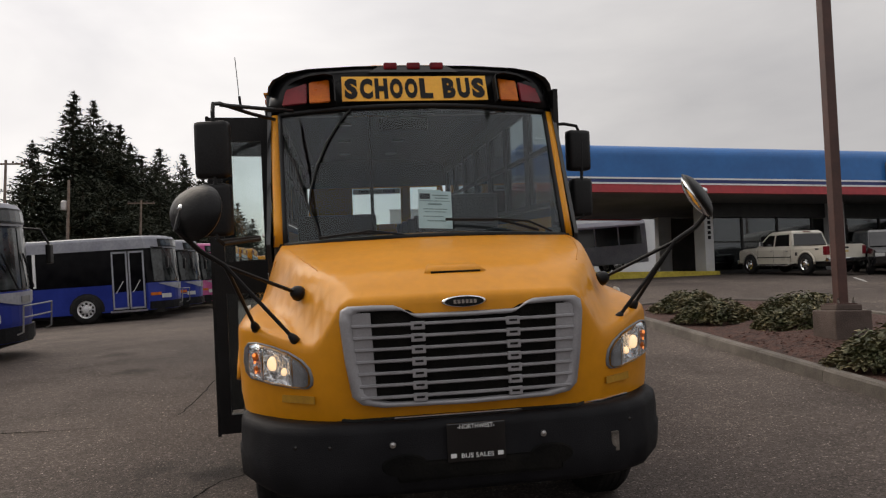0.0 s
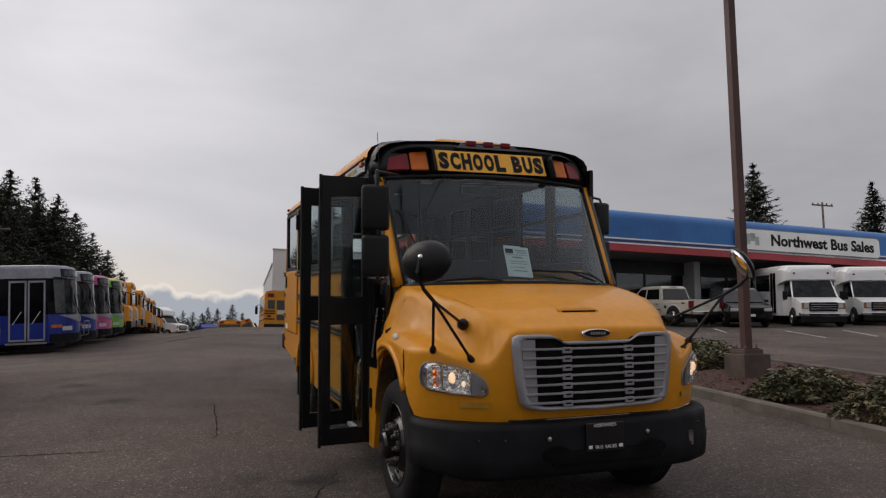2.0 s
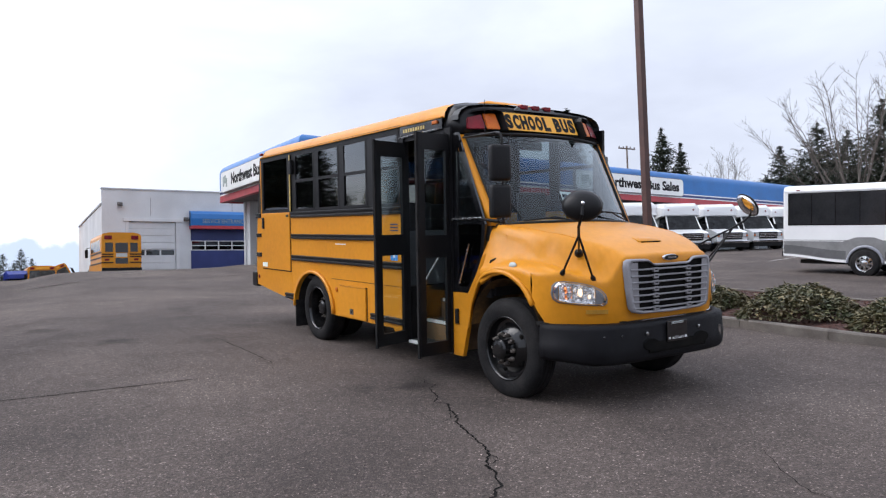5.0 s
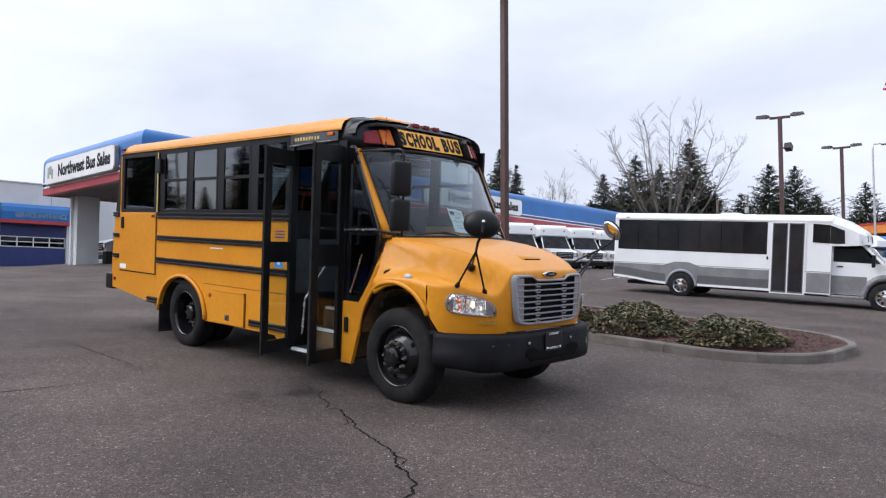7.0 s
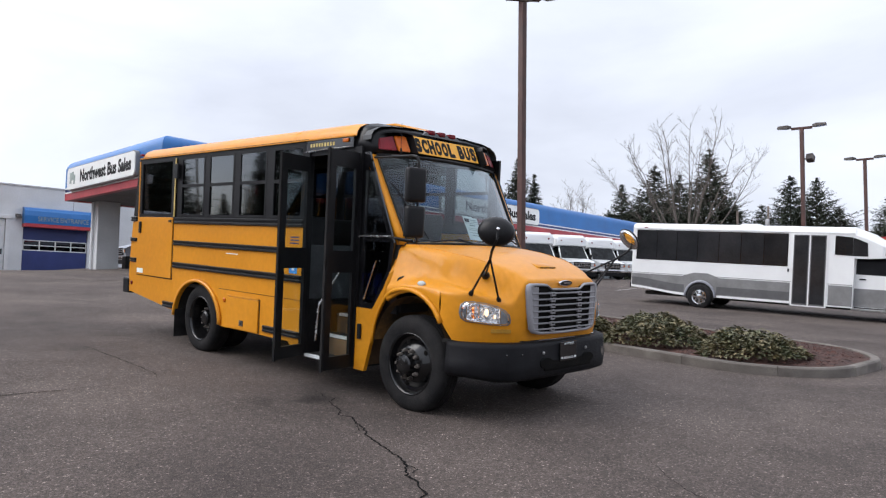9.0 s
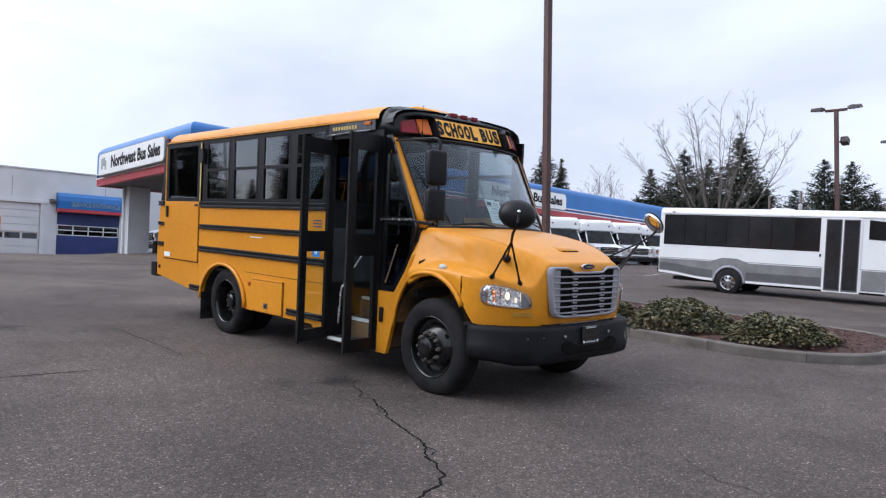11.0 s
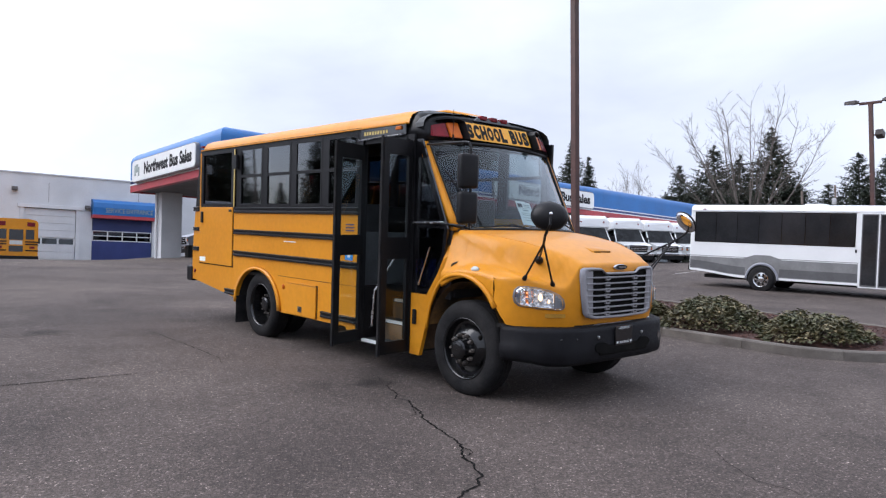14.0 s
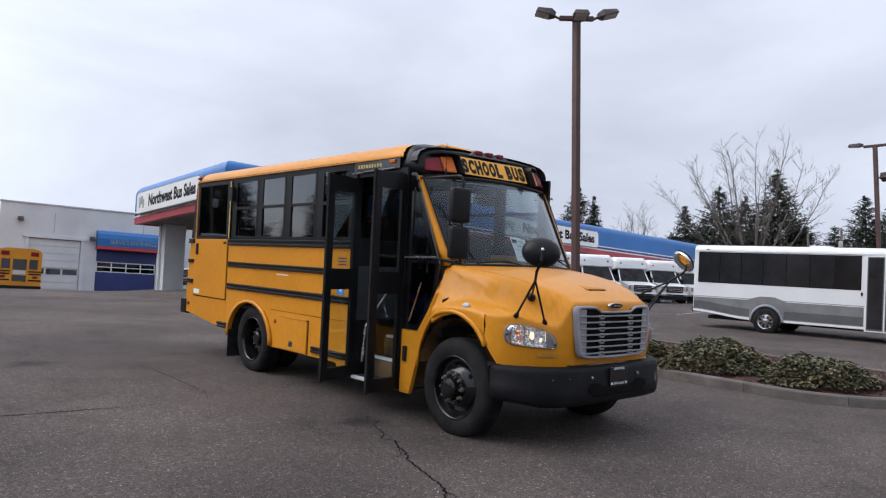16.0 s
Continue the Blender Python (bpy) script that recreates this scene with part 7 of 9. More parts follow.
def build_shuttle():
    root = thing("shuttle_bus", stand(19.375, 4.224, 10.5, lift=-0.04), "long white shuttle bus with grey lower band and dark windows", "bus")
    van_cab(root, WHITE_PAINT, 1.0, 1.20, 2.0)
    part("cab_band", box(-1.012, 1.012, 1.50, 2.56, 0.46, 1.02, 0.01), GREY_BAND, root, "grey band")
    tail = 9.43

    def sill(y):
        return 0.42 + 0.17 * smooth((y - 7.5) / 1.9)
    rings = []
    for y, k in ((2.45, 1.0), (4.5, 1.0), (6.2, 1.0), (7.5, 1.0), (8.0, 1.0), (8.5, 1.0), (9.0, 1.0), (tail - 0.05, 1.0), (tail, 0.975)):
        w = 1.22 * k
        rings.append([(-w, y, sill(y)), (w, y, sill(y)), (w, y, 2.66), (w * 0.985, y, 2.75), (w * 0.93, y, 2.83), (w * 0.75, y, 2.875), (0, y, 2.895), (-w * 0.75, y, 2.875), (-w * 0.93, y, 2.83), (-w * 0.985, y, 2.75), (-w, y, 2.66)])
    part("coach_body", loft(rings), WHITE_PAINT, root, "smooth white coach body", False)
    cap = [[(-1.22, 2.55, 1.92), (1.22, 2.55, 1.92), (1.22, 2.55, 2.66), (1.13, 2.55, 2.83), (0.9, 2.55, 2.885), (-0.9, 2.55, 2.885), (-1.13, 2.55, 2.83), (-1.22, 2.55, 2.66)],
           [(-1.20, 2.1, 1.93), (1.20, 2.1, 1.93), (1.20, 2.1, 2.50), (1.10, 2.12, 2.66), (0.86, 2.14, 2.74), (-0.86, 2.14, 2.74), (-1.10, 2.12, 2.66), (-1.20, 2.1, 2.50)],
           [(-1.14, 1.72, 1.96), (1.14, 1.72, 1.96), (1.13, 1.74, 2.32), (1.03, 1.78, 2.46), (0.80, 1.80, 2.52), (-0.80, 1.80, 2.52), (-1.03, 1.78, 2.46), (-1.13, 1.74, 2.32)],
           [(-1.00, 1.52, 2.00), (1.00, 1.52, 2.00), (0.99, 1.55, 2.25), (0.90, 1.60, 2.36), (0.70, 1.62, 2.40), (-0.70, 1.62, 2.40), (-0.90, 1.60, 2.36), (-0.99, 1.55, 2.25)]]
    part("front_cap", loft(cap), WHITE_PAINT, root, "white cap over the cab", False)
    part("roof_vent", box(-0.30, 0.30, 5.4, 6.0, 2.885, 2.95, 0.02), WHITE_PAINT, root)
    for s in (-1, 1):
        x = s * 1.222

        def flat(name, outline, mt, off, lab="", par=root):
            return part(name, prism(outline, 0, min(x, x + s * off), max(x, x + s * off)), mt, par, lab)

        def strip(y0, y1, a, b):
            ys = [y0 + (y1 - y0) * k / 8 for k in range(9)]
            return [(y, sill(y) + a) for y in ys] + [(y, b if b > 0.7 else sill(y) + b) for y in ys[::-1]]
        front = 3.16 if s > 0 else 4.20
        flat("lower_band", strip(front, tail - 0.03, 0.075, 1.075), GREY_BAND, 0.006, "grey lower band")
        for y0, y1 in ((front, 6.44), (7.52, tail - 0.03)):
            flat("band_shadow", strip(y0, y1, 0.10, 0.36), METAL_GREY, 0.009, "darker grey band")
            flat("skirt_strip", strip(y0, y1, 0.0, 0.07), WHITE_PAINT, 0.014, "white skirt strip")
        flat("lower_band", [(2.47, 0.46), (3.12, 0.46), (3.12, 1.075), (2.47, 1.075)], GREY_BAND, 0.006, "grey lower band")
        flat("upper_stripe", [(2.47, 1.10), (tail - 0.03, 1.10), (tail - 0.03, 1.118), (2.47, 1.118)], GREY_BAND, 0.004)
        flat("drip_rail", [(2.47, 2.665), (tail - 0.03, 2.665), (tail - 0.03, 2.69), (2.47, 2.69)], WHITE_PAINT, 0.02)
        wy = 4.29 if s < 0 else 2.9
        frame = flat("window_frame", [(wy, 1.585), (9.27, 1.585), (9.27, 2.63), (wy, 2.63)], BLACK_GLOSS, 0.006, "dark tinted continuous window band")
        n = 7 if s < 0 else 9
        for k in range(n):
            a = wy + 0.025 + (9.245 - wy - 0.025) * k / n
            b = wy + 0.025 + (9.245 - wy - 0.025) * (k + 1) / n
            part("pane", box(min(x + s * 0.007, x + s * 0.013), max(x + s * 0.007, x + s * 0.013), a, b - 0.022, 1.61, 2.605), COACH_GLASS, frame)
        yr = 6.98
        trim = loft([[(x + s * 0.006, yr + 0.47 * math.cos(a), 0.40 + 0.49 * math.sin(a)), (x + s * 0.034, yr + 0.47 * math.cos(a), 0.40 + 0.49 * math.sin(a)), (x + s * 0.030, yr + 0.52 * math.cos(a), 0.40 + 0.55 * math.sin(a)), (x + s * 0.006, yr + 0.54 * math.cos(a), 0.40 + 0.57 * math.sin(a))] for a in [math.pi * k / 16 for k in range(17)]])
        part("arch_trim", trim, TRANSIT_GREY, root, "pale grey wheel arch lip", True)
        flat("band_hump", [(yr - 0.62, 1.075), (yr + 0.62, 1.075), (yr + 0.24, 1.21), (yr - 0.24, 1.21)], GREY_BAND, 0.007, "grey hump over the wheel")
        part("arch_opening", prism(arc(yr, 0.40, 0.47, 0.49, -10, 190, 14), 0, x + s * 0.010, x + s * 0.016), UNDERBODY, root)
        fender = loft([[(s * 0.90, 1.0 + 0.50 * math.cos(a), 0.40 + 0.53 * math.sin(a)), (s * 1.10, 1.0 + 0.50 * math.cos(a), 0.40 + 0.53 * math.sin(a)), (s * 1.085, 1.0 + 0.62 * math.cos(a), 0.40 + 0.68 * math.sin(a)), (s * 0.95, 1.0 + 0.68 * math.cos(a), 0.40 + 0.74 * math.sin(a))] for a in [math.pi * k / 16 for k in range(17)]])
        part("fender", fender, LAMP_INNER, root, "dark grey fender flare", True)
        part("arch_opening", prism(arc(1.0, 0.40, 0.50, 0.53, -10, 190, 14), 0, s * 1.035, s * 1.04), UNDERBODY, root)
        quad_pane(root, "cap_window", [(s * 1.228, 2.98, 2.02), (s * 1.228, 2.98, 2.60), (s * 1.226, 2.50, 2.56), (s * 1.226, 2.50, 2.00)], BLACK_GLOSS, 0.004)
        quad_pane(root, "cap_window", [(s * 1.226, 2.495, 2.00), (s * 1.226, 2.495, 2.555), (s * 1.206, 2.12, 2.40), (s * 1.203, 2.10, 2.0)], BLACK_GLOSS, 0.004)
        quad_pane(root, "cap_window", [(s * 1.10, 1.665, 2.03), (s * 0.72, 1.515, 2.06), (s * 0.72, 1.545, 2.27), (s * 1.08, 1.69, 2.30)], BLACK_GLOSS, 0.008)
        road_wheel(root, s * 1.03, 1.0, 0.42, 0.24, CHROME, 8)
        road_wheel(root, s * 1.17, yr, 0.41, 0.26, CHROME, 8)
        part("running_board", box(min(s * 0.95, s * 1.14), max(s * 0.95, s * 1.14), 1.55, 2.50, 0.36, 0.42, 0.01), ALLOY, root)
        part("tail_lamp", box(min(s * 0.95, s * 1.15), max(s * 0.95, s * 1.15), 9.425, 9.445, 0.9, 1.2, 0.004), RED_LENS, root)
        part("marker_lamp", box(min(x, x + s * 0.02), max(x, x + s * 0.02), 8.9, 9.0, 2.70, 2.735, 0.006), RED_LENS, root)
    door = part("passenger_door", box(-1.245, -1.222, 3.16, 4.18, 0.36, 2.64, 0.01), WHITE_PAINT, root, "double passenger door with tall dark panes")
    for a in (3.21, 3.69):
        part("leaf_frame", box(-1.250, -1.2455, a, a + 0.44, 0.40, 2.60), METAL_GREY, door)
        part("pane", box(-1.256, -1.2505, a + 0.03, a + 0.41, 0.45, 2.57), COACH_GLASS, door)
    part("door_lock", box(-1.235, -1.222, 4.24, 4.29, 1.42, 1.52, 0.004), BLACK_TRIM, root)
    part("tail_window", box(-0.75, 0.75, 9.405, 9.437, 1.75, 2.55, 0.004), BLACK_GLOSS, root)
    part("rear_bumper", box(-1.1, 1.1, 9.40, 9.52, 0.56, 0.74, 0.03), BLACK_TRIM, root)
    part("underframe", box(-0.9, 0.9, 0.8, 9.0, 0.34, 0.46), UNDERBODY, root)
    return root


build_shuttle()


def build_van(m, label):
    root = thing("shuttle_van", m, label, "van", "white shuttle vans before the showroom")
    van_cab(root, WHITE_PAINT, 0.98, 1.06, 2.04)
    prof = [(-1.18, 0.42), (1.18, 0.42), (1.18, 2.52), (1.13, 2.68), (0.95, 2.76), (-0.95, 2.76), (-1.13, 2.68), (-1.18, 2.52)]
    part("coach_body", prism(prof, 1, 2.56, 6.7), WHITE_PAINT, root, "white coach body")
    cap = [[(-1.18, 2.56, 1.86), (1.18, 2.56, 1.86), (1.18, 2.56, 2.52), (0.95, 2.56, 2.76), (-0.95, 2.56, 2.76), (-1.18, 2.56, 2.52)],
           [(-1.15, 1.90, 2.00), (1.15, 1.90, 2.00), (1.15, 1.90, 2.54), (0.94, 1.90, 2.75), (-0.94, 1.90, 2.75), (-1.15, 1.90, 2.54)],
           [(-1.08, 1.64, 2.04), (1.08, 1.64, 2.04), (1.07, 1.64, 2.48), (0.88, 1.70, 2.68), (-0.88, 1.70, 2.68), (-1.07, 1.64, 2.48)],
           [(-0.96, 1.57, 2.10), (0.96, 1.57, 2.10), (0.94, 1.58, 2.42), (0.78, 1.62, 2.58), (-0.78, 1.62, 2.58), (-0.94, 1.58, 2.42)]]
    part("front_cap", loft(cap), WHITE_PAINT, root, "white cap over the cab")
    for x in (-0.72, 0.72):
        part("marker_lamp", ball((x, 1.585, 2.38), (0.06, 0.03, 0.06), sub=1), RED_LENS, root)
    for s in (-1, 1):
        x = s * 1.182
        fr = part("window_frame", box(min(x, x + s * 0.005), max(x, x + s * 0.005), 3.9 if s < 0 else 2.8, 6.5, 1.55, 2.35), BLACK_GLOSS, root, "dark side windows")
        for k in range(3):
            part("pane", box(min(x + s * 0.006, x + s * 0.010), max(x + s * 0.006, x + s * 0.010), 3.93 + 0.86 * k, 4.74 + 0.86 * k, 1.58, 2.32), BLACK_GLOSS, fr)
        road_wheel(root, s * 0.95, 0.95, 0.37, 0.24, ALLOY)
        road_wheel(root, s * 1.14, 4.9, 0.37, 0.24, ALLOY)
        part("arch_opening", prism(arc(0.95, 0.38, 0.45, 0.46, -10, 190, 12), 0, s * 1.0, s * 1.004), UNDERBODY, root)
        part("arch_opening", prism(arc(4.9, 0.38, 0.45, 0.46, -10, 190, 12), 0, x + s * 0.004, x + s * 0.008), UNDERBODY, root)
    part("door_pane", box(-1.194, -1.184, 2.86, 3.26, 0.50, 2.42), BLACK_GLOSS, root)
    part("door_pane", box(-1.194, -1.184, 3.34, 3.74, 0.50, 2.42), BLACK_GLOSS, root)
    part("underframe", box(-0.85, 0.85, 0.7, 6.5, 0.34, 0.46), UNDERBODY, root)
    return root


VAN_LABEL = "white cutaway shuttle van with a chrome grille, parked nose out"
first_van = build_van(stand(22.15, 24.3, -26), VAN_LABEL)
for k in range(1, 6):
    copy_thing(first_van, stand(22.15 + 3.78 * k, 24.3 + 0.36 * k, -26))


def build_pickup():
    root = thing("pickup_truck", stand(16.64, 31.2, 188.6, lift=0.04) @ Matrix.Scale(0.92, 4), "cream four-door pickup truck with chrome wheels", "pickup")
    w = 0.98
    # body: hood and doors to the belt line, then the higher bed
    secs = ((0.0, 0.60, 1.02, 0.86), (0.10, 0.50, 1.08, 0.95), (0.5, 0.46, 1.15, 0.99), (1.45, 0.44, 1.20, 1.0), (3.80, 0.44, 1.20, 1.0), (3.84, 0.46, 1.20, 1.0), (5.70, 0.56, 1.22, 1.0), (5.82, 0.60, 1.20, 0.97))
    part("body", loft([[(-w * k * 0.97, y, a), (w * k * 0.97, y, a), (w * k, y, a + 0.25), (w * k, y, b - 0.14), (w * k * 0.955, y, b), (-w * k * 0.955, y, b), (-w * k, y, b - 0.14), (-w * k, y, a + 0.25)] for y, a, b, k in secs]), CREAM_PAINT, root, "cream body", False)
    part("cab", loft([[(-w * 0.945, 1.42, 1.19), (w * 0.945, 1.42, 1.19), (w * 0.945, 3.80, 1.19), (-w * 0.945, 3.80, 1.19)], [(-w * 0.80, 2.12, 1.80), (w * 0.80, 2.12, 1.80), (w * 0.80, 3.62, 1.82), (-w * 0.80, 3.62, 1.82)], [(-w * 0.70, 2.30, 1.895), (w * 0.70, 2.30, 1.895), (w * 0.70, 3.50, 1.905), (-w * 0.70, 3.50, 1.905)]]), CREAM_PAINT, root, "cream cab", False)

    def cab_x(y, z):
        k = (z - 1.19) / 0.61
        return w * (0.945 - 0.145 * k) + 0.004
    for s in (-1, 1):
        for pts in (((1.62, 1.23), (2.56, 1.23), (2.56, 1.73), (2.17, 1.73)), ((2.66, 1.23), (3.60, 1.23), (3.50, 1.74), (2.66, 1.73))):
            quad_pane(root, "side_window", [(s * cab_x(y, z), y, z) for y, z in pts], BLACK_GLOSS, 0.008)
        part("trim_strip", box(min(s * w, s * (w + 0.014)), max(s * w, s * (w + 0.014)), 1.5, 3.75, 0.72, 0.76), BLACK_TRIM, root)
        part("rocker_step", tube([(s * 1.02, 1.55, 0.44), (s * 1.04, 1.7, 0.38), (s * 1.04, 3.6, 0.38), (s * 1.02, 3.8, 0.44)], 0.035, 8), CHROME, root)
        for y in (1.50, 2.61, 3.72):
            part("door_gap", box(min(s * w, s * (w + 0.003)), max(s * w, s * (w + 0.003)), y, y + 0.012, 0.50, 1.10), BLACK_TRIM, root)
        for y in (2.38, 3.42):
            part("door_handle", box(min(s * w, s * (w + 0.03)), max(s * w, s * (w + 0.03)), y, y + 0.16, 0.98, 1.02, 0.005), CHROME, root)
        part("badge", box(min(s * w, s * (w + 0.005)), max(s * w, s * (w + 0.005)), 5.20, 5.42, 1.02, 1.08), BLACK_TRIM, root)
        part("fuel_cap", box(min(s * w, s * (w + 0.005)), max(s * w, s * (w + 0.005)), 4.02, 4.16, 0.80, 0.94, 0.002), BLACK_TRIM, root)
        for y in (1.0, 4.65):
            part("arch_opening", prism(arc(y, 0.42, 0.49, 0.50, -10, 190, 14), 0, s * (w + 0.002), s * (w + 0.006)), UNDERBODY, root)
            lip = loft([[(s * (w + 0.002), y + 0.49 * math.cos(a), 0.42 + 0.50 * math.sin(a)), (s * (w + 0.03), y + 0.49 * math.cos(a), 0.42 + 0.50 * math.sin(a)), (s * (w + 0.002), y + 0.58 * math.cos(a), 0.42 + 0.59 * math.sin(a))] for a in [math.pi * k / 14 for k in range(15)]])
            part("arch_lip", lip, CREAM_PAINT, root, smooth=True)
            road_wheel(root, s * 0.925, y, 0.42, 0.26, CHROME, 5)
        part("tail_lamp", box(min(s * 0.80, s * 0.985), max(s * 0.80, s * 0.985), 5.66, 5.835, 0.80, 1.16, 0.015), RED_LENS, root, "tall red tail lamp")
        part("mirror", box(min(s * 1.02, s * 1.22), max(s * 1.02, s * 1.22), 1.92, 2.02, 1.24, 1.46, 0.03), CHROME, root)
        part("bed_rail", box(min(s * 0.86, s * 0.955), max(s * 0.86, s * 0.955), 3.86, 5.74, 1.215, 1.245, 0.01), BLACK_TRIM, root)
        part("head_lamp", box(min(s * 0.55, s * 0.86), max(s * 0.55, s * 0.86), -0.01, 0.10, 0.80, 1.0, 0.02), LAMP_GLASS, root)
    part("bed_floor", box(-0.84, 0.84, 3.88, 5.68, 1.2205, 1.226), UNDERBODY, root, "dark open bed")
    quad_pane(root, "rear_window", [(-w * 0.84, 3.795, 1.26), (w * 0.84, 3.795, 1.26), (w * 0.73, 3.645, 1.76), (-w * 0.73, 3.645, 1.76)], BLACK_GLOSS, 0.008)
    quad_pane(root, "windshield", [(-w * 0.86, 1.47, 1.24), (w * 0.86, 1.47, 1.24), (w * 0.74, 2.08, 1.77), (-w * 0.74, 2.08, 1.77)], BLACK_GLOSS, 0.008)
    part("brake_lamp", box(-0.16, 0.16, 3.56, 3.64, 1.845, 1.875, 0.005), RED_LENS, root)
    gate = part("tailgate", box(-0.79, 0.79, 5.80, 5.84, 0.66, 1.225, 0.015), CREAM_PAINT, root, "cream tailgate with a black handle")
    part("gate_handle", box(-0.12, 0.12, 5.838, 5.855, 1.05, 1.12, 0.01), BLACK_TRIM, gate)
    part("gate_emblem", box(-0.10, 0.10, 5.838, 5.852, 0.90, 0.97, 0.01), GOLD_LETTER, gate)
    bumper = part("rear_bumper", box(-0.99, 0.99, 5.78, 5.98, 0.50, 0.68, 0.04), CHROME, root, "chrome step bumper")
    part("plate_recess", box(-0.22, 0.22, 5.975, 5.985, 0.53, 0.64), BLACK_TRIM, bumper)
    part("front_bumper", box(-0.95, 0.95, -0.08, 0.10, 0.44, 0.64, 0.04), CHROME, root)
    part("grille", box(-0.52, 0.52, -0.02, 0.08, 0.70, 1.0, 0.02), CHROME, root)
    part("underframe", box(-0.8, 0.8, 0.4, 5.6, 0.32, 0.50), UNDERBODY, root)
    return root


build_pickup()


def build_suv():
    root = thing("dark_car", stand(18.75, 24.7, -24), "dark grey sport utility car parked nose out", "car")
    w, paint = 0.92, BLACK_GLOSS
    part("body", loft([[(-w * k, y, a), (w * k, y, a), (w * k, y, b * 0.8), (w * k * 0.94, y, b), (-w * k * 0.94, y, b), (-w * k, y, b * 0.8)] for y, a, b, k in ((0, 0.45, 0.86, 0.9), (0.15, 0.35, 0.95, 0.98), (1.1, 0.35, 1.06, 1), (4.3, 0.38, 1.08, 1), (4.6, 0.45, 1.0, 0.95))]), paint, root)
    part("cabin", loft([[(-w * 0.93, 1.05, 1.04), (w * 0.93, 1.05, 1.04), (w * 0.93, 4.45, 1.04), (-w * 0.93, 4.45, 1.04)], [(-w * 0.78, 1.75, 1.62), (w * 0.78, 1.75, 1.62), (w * 0.80, 4.2, 1.62), (-w * 0.80, 4.2, 1.62)], [(-w * 0.70, 1.95, 1.70), (w * 0.70, 1.95, 1.70), (w * 0.70, 4.0, 1.70), (-w * 0.70, 4.0, 1.70)]]), paint, root)
    quad_pane(root, "windshield", [(-w * 0.86, 1.06, 1.08), (w * 0.86, 1.06, 1.08), (w * 0.74, 1.70, 1.60), (-w * 0.74, 1.70, 1.60)], COACH_GLASS, 0.006)
    for s in (-1, 1):
        part("head_lamp", box(min(s * 0.52, s * 0.84), max(s * 0.52, s * 0.84), -0.01, 0.05, 0.70, 0.84, 0.02), LAMP_GLASS, root, "clear head lamp")
        for y in (0.95, 3.6):
            road_wheel(root, s * 0.82, y, 0.34, 0.22, ALLOY)
        part("mirror", box(min(s * 0.95, s * 1.12), max(s * 0.95, s * 1.12), 1.4, 1.5, 1.05, 1.2, 0.03), paint, root)
    part("grille", box(-0.48, 0.48, -0.015, 0.03, 0.60, 0.80, 0.01), DARK_VOID, root)
    part("plate", box(-0.16, 0.16, -0.03, -0.016, 0.48, 0.58), FASCIA_WHITE, root, "blank white plate")
    part("roof_rack", tube([(-0.62, 2.1, 1.74), (-0.62, 3.9, 1.74)], 0.02, 6), BLACK_TRIM, root)
    return root


build_suv()


